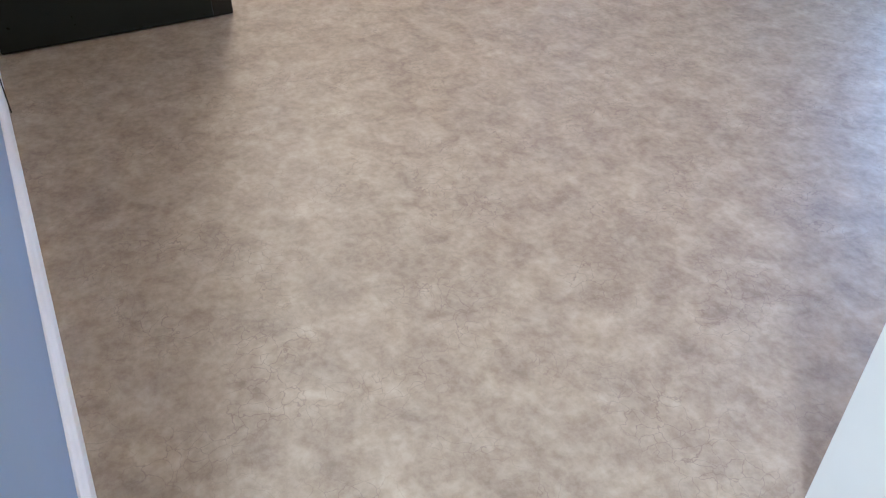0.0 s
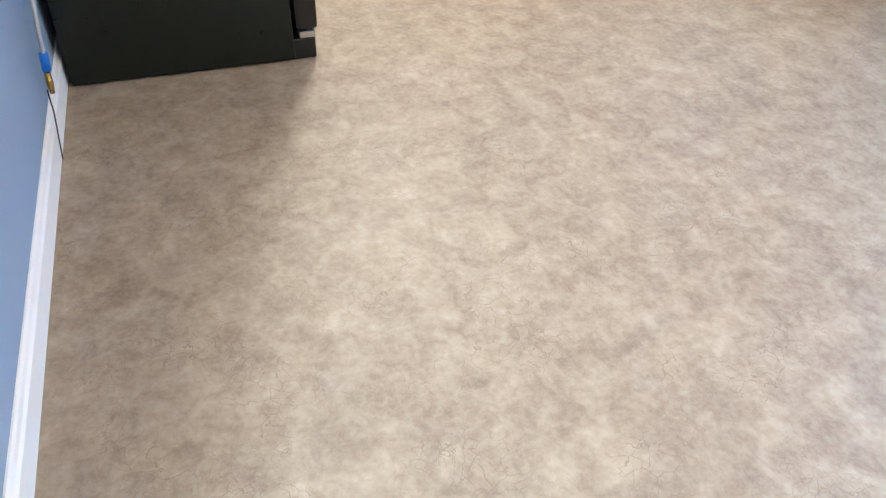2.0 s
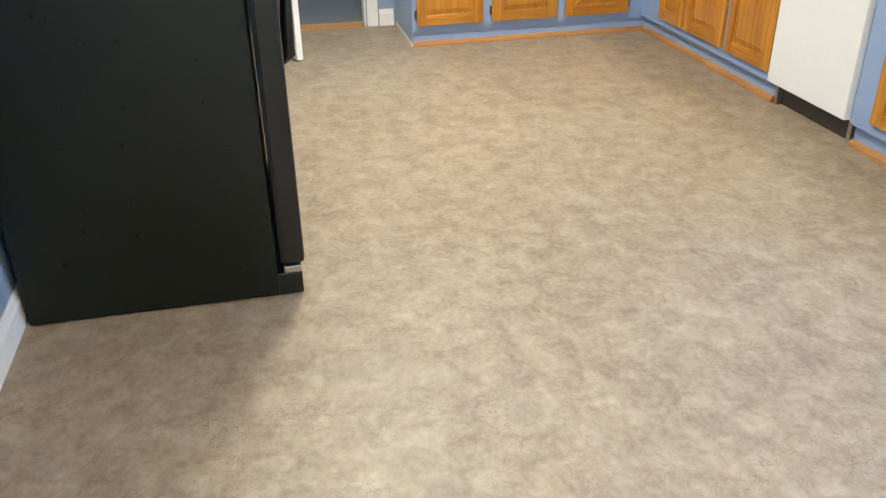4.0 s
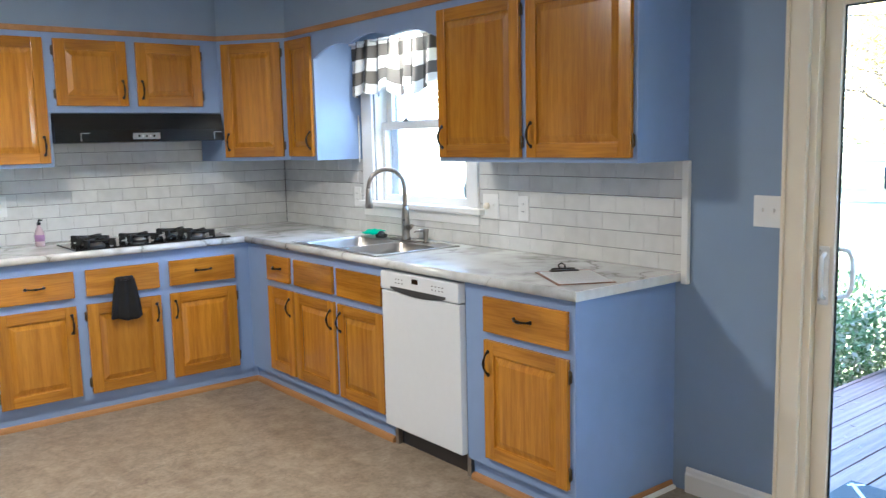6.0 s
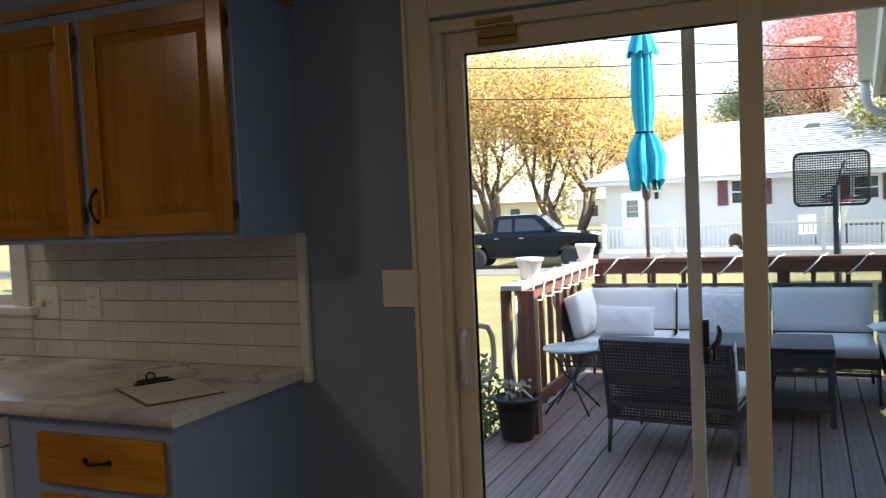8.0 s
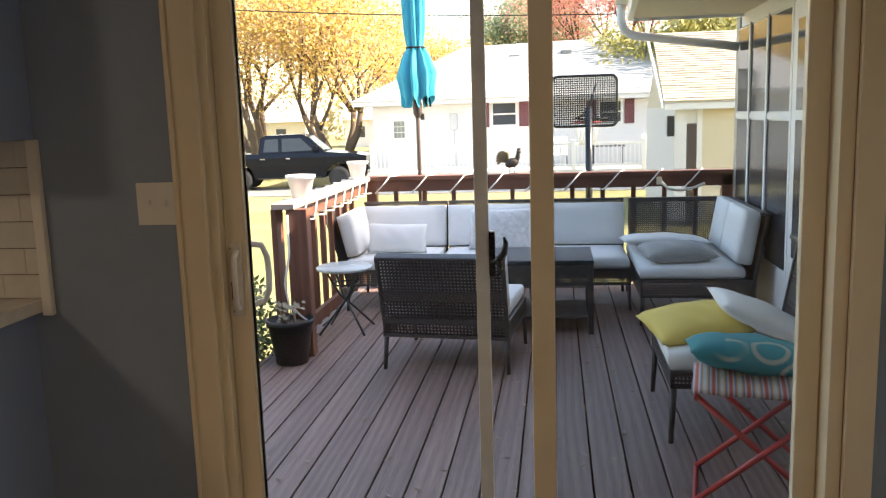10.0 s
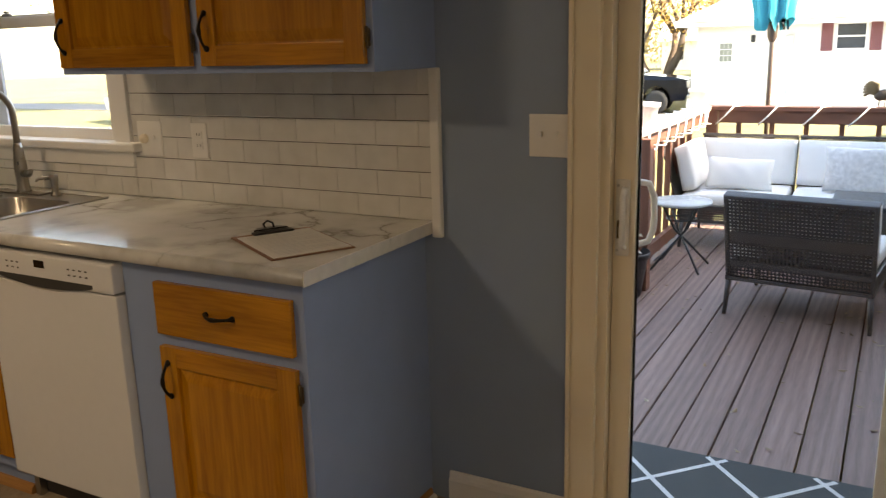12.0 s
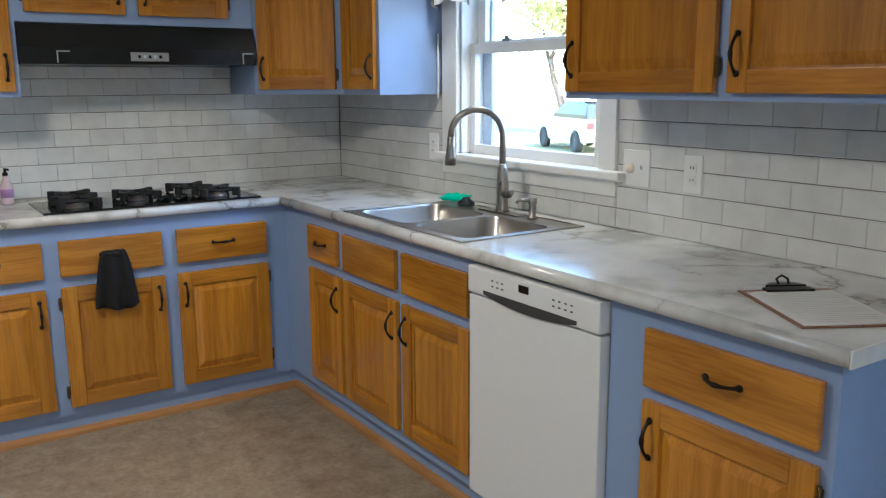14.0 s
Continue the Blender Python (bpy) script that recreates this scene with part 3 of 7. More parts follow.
# blind corner behind both runs
solid("corner_cabinet_filler", [(0.0, 0.60, -0.598, -0.004, 0.10, 0.876), (0.601, 0.844, -0.60, -0.004, 0.10, 0.878), (0.584, 0.844, -0.565, -0.01, 0, 0.0995), (0.0, 0.5835, -0.598, -0.01, 0, 0.0995)], BLUE,
      "light blue painted blind corner body between the two cabinet runs", "cabinet")

# shoe moulding of bare wood along the toe kicks
def moulding(name, pts, mat, w=0.014, h=0.018, label="", kind="structure", round_top=True):
    bm = bmesh.new()
    for (xa, ya), (xb, yb) in zip(pts, pts[1:]):
        a, b = Vector((xa, ya, 0)), Vector((xb, yb, 0))
        d = (b - a).normalized()
        n = Vector((d.y, -d.x, 0))
        prof = [(0, 0), (w, 0), (w, h * 0.5), (w * 0.8, h * 0.8), (w * 0.4, h), (0, h)]
        r0 = [bm.verts.new(a + n * p + Vector((0, 0, q))) for p, q in prof]
        r1 = [bm.verts.new(b + n * p + Vector((0, 0, q))) for p, q in prof]
        for k in range(len(prof)):
            bm.faces.new((r0[k], r0[(k + 1) % len(prof)], r1[(k + 1) % len(prof)], r1[k]))
        bm.faces.new(list(reversed(r0)))
        bm.faces.new(r1)
    bmesh.ops.recalc_face_normals(bm, faces=list(bm.faces))
    return tagged(part(name, bm, mat), label, "trim", kind=kind)


moulding("trim_shoe", [(0.584, -2.045), (0.584, -0.565)], PINE_Y, 0.020, 0.030, "bare wood shoe moulding along the toe kick")
moulding("trim_shoe", [(0.604, -0.565), (2.062, -0.565)], PINE, 0.020, 0.030, "bare wood shoe moulding along the toe kick")
moulding("trim_shoe", [(2.648, -0.565), (3.268, -0.565)], PINE, 0.020, 0.030, "bare wood shoe moulding along the toe kick")
moulding("trim_shoe", [(3.2695, -0.585), (3.2695, -0.016)], PINE_Y, 0.010, 0.034, "bare wood strip at the foot of the end panel")
moulding("trim_shoe", [(3.280, -0.590), (3.280, -0.016)], WHITE, 0.013, 0.016, "white strip on the floor beside the end panel")
moulding("trim_shoe", [(0.60, -2.048), (0.014, -2.048)], WHITE, 0.012, 0.022, "white strip at the foot of the cabinet end")

# worktop: an L of marbled laminate with a rolled front edge, the sink cut out
SK = (1.205, 1.998, -0.606, -0.093)
CT, CB = 0.915, 0.879
ax, ay = 0.622, -0.622
def cell_slab(xs, ys, inside, z0, z1):
    """One closed slab made of the cells between the x and y lines for which inside(x, y) holds at their middle."""
    bm = bmesh.new()
    cache = {}
    def v(i, j, z):
        if (i, j, z) not in cache:
            cache[i, j, z] = bm.verts.new((xs[i], ys[j], z))
        return cache[i, j, z]
    cells = {(i, j) for i in range(len(xs) - 1) for j in range(len(ys) - 1) if inside((xs[i] + xs[i + 1]) / 2, (ys[j] + ys[j + 1]) / 2)}
    for i, j in cells:
        ring = [(i, j), (i + 1, j), (i + 1, j + 1), (i, j + 1)]
        bm.faces.new([v(*p, z1) for p in ring])
        bm.faces.new([v(*p, z0) for p in reversed(ring)])
        for p, q, side in ((ring[0], ring[1], (i, j - 1)), (ring[1], ring[2], (i + 1, j)), (ring[2], ring[3], (i, j + 1)), (ring[3], ring[0], (i - 1, j))):
            if side not in cells:
                bm.faces.new((v(*p, z0), v(*q, z0), v(*q, z1), v(*p, z1)))
    return bm
sx0, sx1, sy0, sy1 = SK[0] + 0.02, SK[1] - 0.02, SK[2] + 0.02, SK[3] - 0.02
worktop = tagged(part("worktop", cell_slab([0.002, ax, sx0, sx1, 3.300], [-2.062, ay, sy0, sy1, -0.002],
                 lambda x, y: (x < ax or y > ay) and not (sx0 < x < sx1 and sy0 < y < sy1), CB, CT), MARBLE),
                 "white laminate worktop with grey-brown marble veins", "worktop")
def nose(bm, a, b, n):
    """Rolled edge from a to b, bulging along n."""
    a, b, n = Vector(a), Vector(b), Vector(n)
    prof = [(0, CB - 0.003)] + [(0.001 + 0.017 * math.cos(t), (CT + CB) / 2 - 0.0015 + 0.0195 * math.sin(t)) for t in
                      [radians(-90 + i * 18) for i in range(11)]] + [(0, CT)]
    r0 = [bm.verts.new(Vector((a.x, a.y, z)) + n * p) for p, z in prof]
    r1 = [bm.verts.new(Vector((b.x, b.y, z)) + n * p) for p, z in prof]
    for k in range(len(prof) - 1):
        bm.faces.new((r0[k], r0[k + 1], r1[k + 1], r1[k])).smooth = True
    bm.faces.new(r0)
    bm.faces.new(list(reversed(r1)))
for a_, b_, n_ in (((ax, ay, 0), (3.300, ay, 0), (0, -1, 0)), ((ax, -2.062, 0), (ax, ay, 0), (1, 0, 0))):
    bm = bmesh.new()
    nose(bm, a_, b_, n_)
    bmesh.ops.recalc_face_normals(bm, faces=list(bm.faces))
    part("rolled_edge", bm, MARBLE, worktop)
solid("end_cap", [(3.3005, 3.3045, -0.638, -0.004, CB, CT)], plain("white_laminate_edge", (0.74, 0.73, 0.70), 0.3), "", "", "", worktop)
for o in worktop.children:
    if o.name.startswith("end_cap"):
        o["label"] = "plain white edge strip"
        if "kind" in o:
            del o["kind"]

# backsplash: brick-laid white tiles on dark grout
solid("backsplash_bed", [(0.0045, 1.015, -0.004, -0.0002, CT, 1.362), (2.073, 3.305, -0.004, -0.0002, CT, 1.362), (1.015, 2.073, -0.004, -0.0002, CT, 1.022),
                         (0.0002, 0.004, -2.045, -0.0045, CT, 1.362), (0.0002, 0.004, -1.598, -0.602, 1.362, 1.55)], GROUT, "dark grout bed of the backsplash", "backsplash")
solid("trim_backsplash_end", [(3.306, 3.336, -0.022, -0.0002, 0.868, 1.362)], WHITE, "white edge moulding at the end of the tiles", "trim", bevel=0.004)

# window
window = thing("window_1", (1.55, 0, 1.08), "white double-hung window with a painted wood sill", "window", kind="structure")
def wpart(name, boxes, mat, parent, label="", bevel=0.003):
    bm = bmesh.new()
    for b in boxes:
        box(bm, *b, bevel)
    return part(name, bm, mat, parent, label, here=False)
wpart("casing", [(1.018, 1.128, -0.020, -0.001, 1.1125, 2.04), (1.992, 2.072, -0.020, -0.001, 1.1125, 2.04), (1.1285, 1.9915, -0.020, -0.001, 1.965, 2.04)], WHITE, window)
wpart("window_frame", [(1.1305, 1.142, 0.0, 0.13, 1.1125, 2.028), (1.968, 1.9895, 0.0, 0.13, 1.1125, 2.028), (1.142, 1.968, 0.0, 0.13, 2.01, 2.028), (1.1305, 1.9895, 0.0305, 0.13, 1.0905, 1.1055)], WHITE, window)
wpart("window_sill", [(1.000, 2.122, -0.052, -0.0005, 1.080, 1.112), (1.1305, 1.9895, -0.0005, 0.030, 1.0905, 1.112)], WHITE, window, "cream painted window sill", 0.008)
wpart("apron", [(1.02, 2.078, -0.020, -0.001, 1.0225, 1.0795)], WHITE, window)
lower = wpart("lower_sash", [(1.143, 1.172, 0.045, 0.075, 1.106, 1.572), (1.905, 1.966, 0.045, 0.075, 1.106, 1.572), (1.172, 1.905, 0.045, 0.075, 1.106, 1.150), (1.172, 1.905, 0.045, 0.075, 1.530, 1.572)], WHITE, window)
upper = wpart("upper_sash", [(1.143, 1.196, 0.082, 0.108, 1.550, 2.008), (1.915, 1.966, 0.082, 0.108, 1.550, 2.008), (1.196, 1.915, 0.082, 0.108, 1.550, 1.582), (1.196, 1.915, 0.082, 0.108, 1.97, 2.008)], WHITE, window)
wpart("storm_frame", [(1.142, 1.205, 0.112, 0.128, 1.106, 2.008), (1.905, 1.967, 0.112, 0.128, 1.106, 2.008), (1.205, 1.905, 0.112, 0.128, 1.106, 1.135)], plain("pale_blue_white_vinyl", (0.62, 0.68, 0.76), 0.4), window, "bluish white storm window frame", 0.002)
for s, (z0, z1), y, wx0, wx1 in ((lower, (1.150, 1.530), 0.06, 1.172, 1.905), (upper, (1.582, 1.97), 0.095, 1.196, 1.915)):
    g = wpart("pane", [(wx0, wx1, y - 0.002, y + 0.002, z0, z1)], GLASS, s, "", 0)
    g.visible_shadow = False
for x in (1.40, 1.78):
    wpart("sash_lock", [(x - 0.025, x + 0.025, 0.030, 0.044, 1.573, 1.585), (x - 0.008, x + 0.016, 0.028, 0.040, 1.585, 1.595)], NICKEL, lower)
# white cord hanging by the cabinet
bm = bmesh.new()
tube(bm, [(1.012, -0.035, 1.62), (1.010, -0.034, 1.50), (1.004, -0.03, 1.36), (1.000, -0.03, 1.345)], 0.004, 6)
tagged(part("blind_cord", bm, WHITE), "thin white blind wand hanging beside the window", "cord")

# gingham valance with gathers
bm = bmesh.new()
uv = bm.loops.layers.uv.new("UVMap")
grid = []
nu, nv = 150, 14
for i in range(nu + 1):
    u = i / nu
    col = []
    for j in range(nv + 1):
        v = j / nv
        fold = 0.020 * math.sin(u * 62 + 0.6 * math.sin(u * 9)) + 0.010 * math.sin(u * 27 + 1.3)
        x = 1.006 + 1.120 * u + 0.006 * math.sin(u * 40 + v * 3)
        z = 2.045 - 0.300 * v - (0.026 * math.sin(u * 34) + 0.010 * math.sin(u * 75 + 1)) * v ** 2
        y = -0.070 + 1.1 * fold * (0.45 + 0.7 * v) - 0.01 * v
        col.append((bm.verts.new((x, y, z)), (u * 1.5, v * 0.32)))
    grid.append(col)
for i in range(nu):
    for j in range(nv):
        q = [grid[i][j], grid[i][j + 1], grid[i + 1][j + 1], grid[i + 1][j]]
        f = bm.faces.new([p[0] for p in q])
        f.smooth = True
        for lp, p in zip(f.loops, q):
            lp[uv].uv = p[1]
valance = tagged(part("valance_curtain", bm, GINGHAM), "gathered grey and white gingham valance hanging over the window", "curtain")
bm = bmesh.new()
tube(bm, [(1.0, -0.070, 2.035), (2.150, -0.070, 2.035)], 0.008, 8)
tagged(part("curtain_rod", bm, WHITE), "thin white curtain rod between the wall cabinets", "rod")

# wall cabinets
UY, UX = -0.32, 0.32
UB, UT = 1.362, 2.10
def upper_unit(name, at, turn, x0, x1, z0, label, z1=UT):
    u = thing(name, at, label, "cabinet", "kitchen wall cabinets", turn)
    bm = bmesh.new()
    box(bm, x0, x1, 0.0, 0.318, z0, z1)
    part("body", bm, BLUE, u, "light blue painted cabinet body")
    return u
u = upper_unit("wall_cabinet", (0, UY, 0), 0, 2.150, 3.322, UB, "light blue double wall cabinet with two oak doors")
door(u, 2.165, 1.382, 0.548, 0.680, "l", False)
door(u, 2.755, 1.382, 0.548, 0.680, "l", False)
u = upper_unit("wall_cabinet", (UX, -2.035, 0), 90, 0, 0.440, UB, "light blue single wall cabinet with one oak door")
door(u, 0.022, 1.384, 0.400, 0.680, "r", False)
u = upper_unit("wall_cabinet", (UX, -1.595, 0), 90, 0.0, 0.990, 1.660, "short light blue wall cabinet above the range hood")
door(u, 0.035, 1.698, 0.392, 0.366, "r", False)
door(u, 0.482, 1.698, 0.392, 0.366, "l", False)
# diagonal corner cabinet
u = thing("corner_wall_cabinet", (0, 0, 0), "light blue corner wall cabinet with a diagonal oak door", "cabinet", "kitchen wall cabinets")
bm = bmesh.new()
D0, D1 = (UX, -0.604), (0.672, UY)
prism(bm, [(0.002, -0.604), D0, D1, (0.998, UY), (0.998, -0.002), (0.002, -0.002)], UB, UT)
part("body", bm, BLUE, u, "light blue painted cabinet body")
ang = math.degrees(math.atan2(D1[1] - D0[1], D1[0] - D0[0]))
wide = math.dist(D0, D1)
face = thing("diagonal_front", (D0[0], D0[1], 0), turn=ang)
face.parent = u
dd = slab_front("door", face, 0.030, 1.384, wide - 0.065, 0.690, 0.020, True, label="honey oak raised-panel door")
pull(dd, (0.058, -0.020, 1.479))
for hz in (1.45, 2.01):
    hinge(dd, (wide - 0.029, -0.004, hz))
bpy.context.view_layer.update()
mw = face.matrix_world.copy()
dd.parent = u
dd.matrix_basis = mw
bpy.data.objects.remove(face)
dd2 = slab_front("door", u, 0.690, 1.384, 0.288, 0.690, 0.020, True, label="narrow honey oak raised-panel door")
for ob_ in (dd2, *dd2.children):
    for v in ob_.data.vertices:
        v.co.y += UY
pull(dd2, (0.955, UY - 0.020, 1.479))
for hz in (1.45, 2.01):
    hinge(dd2, (0.684, UY - 0.004, hz))

# scalloped board over the window, soffit above all the wall cabinets, oak band between
out = [(1.000, 2.10)]
for i in range(41):
    s = i / 40
    k = abs(math.sin(s * math.pi * 3.0))
    out.append((1.000 + 1.150 * s, 1.945 + 0.032 * k + 0.050 * math.sin(math.pi * s)))
out.append((2.150, 2.10))
bm = bmesh.new()
prism(bm, out, UY, UY + 0.018, "xz")
tagged(part("window_valance_board", bm, BLUE), "light blue scalloped valance board over the window", "board")
bm = bmesh.new()
prism(bm, [(0.0, -2.035), (UX, -2.035), (UX, -0.604), (0.672, UY), (3.322, UY), (3.322, 0.0), (0.0, 0.0)], UT + 0.001, ZC)
tagged(part("soffit", bm, BLUE_WALL), "light blue painted soffit above the wall cabinets", "soffit", kind="structure")
bm = bmesh.new()
line = [(0.0, -2.036), (UX, -2.036), (UX, -0.604), (0.672, UY), (3.323, UY), (3.323, -0.001)]
for (xa, ya), (xb, yb) in zip(line, line[1:]):
    a, b = Vector((xa, ya, 0)), Vector((xb, yb, 0))
    d = (b - a).normalized()
    n = Vector((d.y, -d.x, 0)) * 0.011
    e = d * 0.010
    r = [[bm.verts.new(Vector((p.x, p.y, z))) for z in (UT - 0.004, UT + 0.026)] for p in (a, b + e, b + e + n, a + n)]
    for k in range(4):
        bm.faces.new((r[k][0], r[(k + 1) % 4][0], r[(k + 1) % 4][1], r[k][1]))
    bm.faces.new([r[k][0] for k in range(4)])
    bm.faces.new([r[3 - k][1] for k in range(4)])
bmesh.ops.recalc_face_normals(bm, faces=list(bm.faces))
tagged(part("trim_band", bm, PINE), "honey wood band under the soffit", "trim", kind="structure")
# thin dark strips laid on for the shade of the gap under the ceiling
solid("trim_ceiling_gap", [(UX + 0.0005, UX + 0.004, -2.03, -0.60, ZC - 0.006, ZC), (0.672, 3.322, UY - 0.004, UY - 0.0005, ZC - 0.006, ZC)], GROUT, "thin dark gap line at the ceiling", "trim")

# range hood
hood = thing("range_hood", (0.0, -1.10, 1.49), "black under-cabinet range hood with a slanted front", "hood")
bm = bmesh.new()
prism(bm, [(0.001, 1.655), (0.326, 1.655), (0.352, 1.562), (0.356, 1.494), (0.001, 1.492)], -1.590, -0.606, "xz")
part("canopy", bm, BLACK, hood, "glossy black sloping canopy", here=False)
wpart("control_plate", [(0.3535, 0.3585, -1.165, -1.005, 1.508, 1.545)], STEEL, hood, "small steel control plate", 0.001)
for i, c in enumerate((0, 1, 2, 3, 4)):
    wpart("switch", [(0.3585, 0.3615, -1.135 + i * 0.022, -1.124 + i * 0.022, 1.520, 1.533)], WHITE if i % 2 else BLACK, hood, "", 0.001)
for y in (-1.455, -0.67):
    wpart("corner_mark", [(0.3535, 0.3575, y, y + 0.050, 1.543, 1.548), (0.3535, 0.3575, y, y + 0.005, 1.500, 1.543)], STEEL, hood, "", 0)

# cooktop
cook = thing("gas_cooktop", (0.52, -1.16, CT), "black glass gas cooktop with cast iron grates", "cooktop")
bm = bmesh.new()
box(bm, 0.240, 0.612, -1.600, -0.715, CT + 0.0005, CT + 0.010, 0.003)
part("glass_plate", bm, plain("black_glass", (0.01, 0.01, 0.011), 0.08, relief=0), cook, "glossy black plate", here=False)
for cx, cy, n in ((0.325, -1.440, 0), (0.505, -1.460, 1), (0.420, -1.200, 0), (0.325, -0.945, 0), (0.500, -0.880, 1), (0.50, -1.14, 2)):
    if n == 2:
        for k in range(5):
            bm = bmesh.new()
            lathe(bm, [(0.017, 0.0), (0.015, 0.018), (0.010, 0.022), (0.0, 0.022)], (0.560 - 0.05 * (k % 2), -1.14 + 0.038 * k, CT + 0.010), 14)
            part("control_knob", bm, BLACK, cook, here=False)
        continue
    bm = bmesh.new()
    lathe(bm, [(0.048, 0.0), (0.046, 0.012), (0.034, 0.014), (0.034, 0.022), (0.0, 0.023)], (cx, cy, CT + 0.010), 20)
    part("burner", bm, STEEL, cook, "steel ring with dark cap", here=False)
    bm = bmesh.new()
    hgt = CT + 0.045
    for k in range(4):
        a = k * math.pi / 2 + math.pi / 4
        c, s = math.cos(a), math.sin(a)
        tip, foot = Vector((cx + 0.022 * c, cy + 0.022 * s, hgt)), Vector((cx + 0.105 * c, cy + 0.105 * s, hgt))
        tube(bm, [tip, foot, foot + Vector((0.004 * c, 0.004 * s, -0.034))], 0.0085, 6)
        box(bm, -0.016, 0.016, -0.011, 0.011, -0.030, 0.008, 0.004, pose(foot.x - 0.008 * c, foot.y - 0.008 * s, foot.z, 0, 0, math.degrees(a)))
    ring = [(cx + 0.082 * math.cos(a), cy + 0.082 * math.sin(a), hgt - 0.004) for a in [k * math.tau / 4 + math.pi / 4 for k in range(4)]]
    tube(bm, ring, 0.0075, 6, closed=True)
    part("grate", bm, IRON, cook, "black cast iron grate", here=False)

# sink
sink = thing("kitchen_sink", (1.615, -0.335, CT), "stainless steel double-bowl drop-in sink", "sink")
bm = bmesh.new()
Z = CT + 0.004
def bowl(bm, x0, x1, y0, y1, deep, z):
    levels = []
    for inset, zz in ((0.0, z), (0.004, z - 0.010), (0.016, z - deep + 0.03), (0.045, z - deep)):
        r = 0.05
        ring = []
        for (cx, cy, a0) in ((x1 - r, y1 - r, 0), (x0 + r, y1 - r, 90), (x0 + r, y0 + r, 180), (x1 - r, y0 + r, 270)):
            for k in range(7):
                a = radians(a0 + k * 15)
                rr = max(0.004, r)
                px, py = cx + rr * math.cos(a), cy + rr * math.sin(a)
                mx, my = (x0 + x1) / 2, (y0 + y1) / 2
                f = 1 - inset / (min(x1 - x0, y1 - y0) / 2)
                ring.append(bm.verts.new((mx + (px - mx) * f, my + (py - my) * f, zz)))
        levels.append(ring)
    for r0, r1 in zip(levels, levels[1:]):
        for k in range(len(r0)):
            bm.faces.new((r0[k], r0[(k + 1) % len(r0)], r1[(k + 1) % len(r0)], r1[k])).smooth = True
    bm.faces.new(levels[-1])
    return levels[0]
bx = ((SK[0] + 0.03, 1.598), (1.632, SK[1] - 0.03))
by = (SK[2] + 0.036, SK[3] - 0.105)
for x0, x1 in bx:
    bowl(bm, x0, x1, by[0], by[1], 0.18, Z)
for x0, x1, y0, y1 in ((SK[0], SK[1], SK[2], by[0]), (SK[0], SK[1], by[1], SK[3]), (SK[0], bx[0][0], *by), (bx[0][1], bx[1][0], *by), (bx[1][1], SK[1], *by)):
    vs = [bm.verts.new(p) for p in ((x0, y0, Z), (x1, y0, Z), (x1, y1, Z), (x0, y1, Z))]
    bm.faces.new(vs)
# rounded corners of the deck are filled between square hole and bowl
for x0, x1 in bx:
    for cx, cy, sx, sy in ((x1, by[1], -1, -1), (x0, by[1], 1, -1), (x0, by[0], 1, 1), (x1, by[0], -1, 1)):
        r = 0.05
        centre = Vector((cx + sx * r, cy + sy * r, Z))
        corner = bm.verts.new((cx, cy, Z))
        arc = []
        for k in range(7):
            a = radians(k * 15)
            arc.append(bm.verts.new(centre + Vector((-sx * r * math.cos(a), -sy * r * math.sin(a), 0))))
        for k in range(6):
            bm.faces.new((corner, arc[k], arc[k + 1]))
bmesh.ops.recalc_face_normals(bm, faces=list(bm.faces))
part("bowl", bm, STEEL, sink, here=False)
wpart("rim", [(SK[0] - 0.006, SK[1] + 0.006, SK[2] - 0.006, SK[2] + 0.004, CT + 0.0005, Z + 0.002), (SK[0] - 0.006, SK[1] + 0.006, SK[3] - 0.004, SK[3] + 0.006, CT + 0.0005, Z + 0.002),
              (SK[0] - 0.006, SK[0] + 0.004, SK[2], SK[3], CT + 0.0005, Z + 0.002), (SK[1] - 0.004, SK[1] + 0.006, SK[2], SK[3], CT + 0.0005, Z + 0.002)], STEEL, sink, "", 0.001)
for x0, x1 in bx:
    bm = bmesh.new()
    lathe(bm, [(0.045, 0.004), (0.040, 0.002), (0.02, 0.001), (0.0, 0.001)], ((x0 + x1) / 2, -0.36, Z - 0.18), 20)
    part("drain", bm, NICKEL, sink, here=False)
faucet = thing("kitchen_faucet", (1.60, -0.135, Z), "brushed nickel gooseneck pull-down faucet behind the sink", "faucet")
bm = bmesh.new()
box(bm, 1.48, 1.72, -0.163, -0.107, Z + 0.0005, Z + 0.006, 0.0025)
part("deck_plate", bm, NICKEL, faucet, here=False)
bm = bmesh.new()
lathe(bm, [(0.028, 0.0), (0.026, 0.01), (0.022, 0.03), (0.024, 0.08), (0.023, 0.10), (0.018, 0.165), (0.0125, 0.185)], (1.60, -0.135, Z + 0.005), 20)
part("body", bm, NICKEL, faucet, here=False)
bm = bmesh.new()
sw = Vector((-0.62, -0.785, 0)).normalized()
pts = [Vector((1.60, -0.135, Z + 0.18))]
R = 0.098
for k in range(17):
    a = radians(180 - k * 11.5)
    pts.append(Vector((1.60, -0.135, Z + 0.295)) + sw * (R + R * math.cos(a)) + Vector((0, 0, R * math.sin(a))))
tube(bm, pts, 0.0125, 12)
part("spout", bm, NICKEL, faucet, here=False)
bm = bmesh.new()
e = pts[-1]
d = (pts[-1] - pts[-2]).normalized()
tube(bm, [e - d * 0.003, e + d * 0.03, e + d * 0.075, e + d * 0.105], [0.0145, 0.016, 0.021, 0.022], 14)
part("spray_head", bm, NICKEL, faucet, here=False)
bm = bmesh.new()
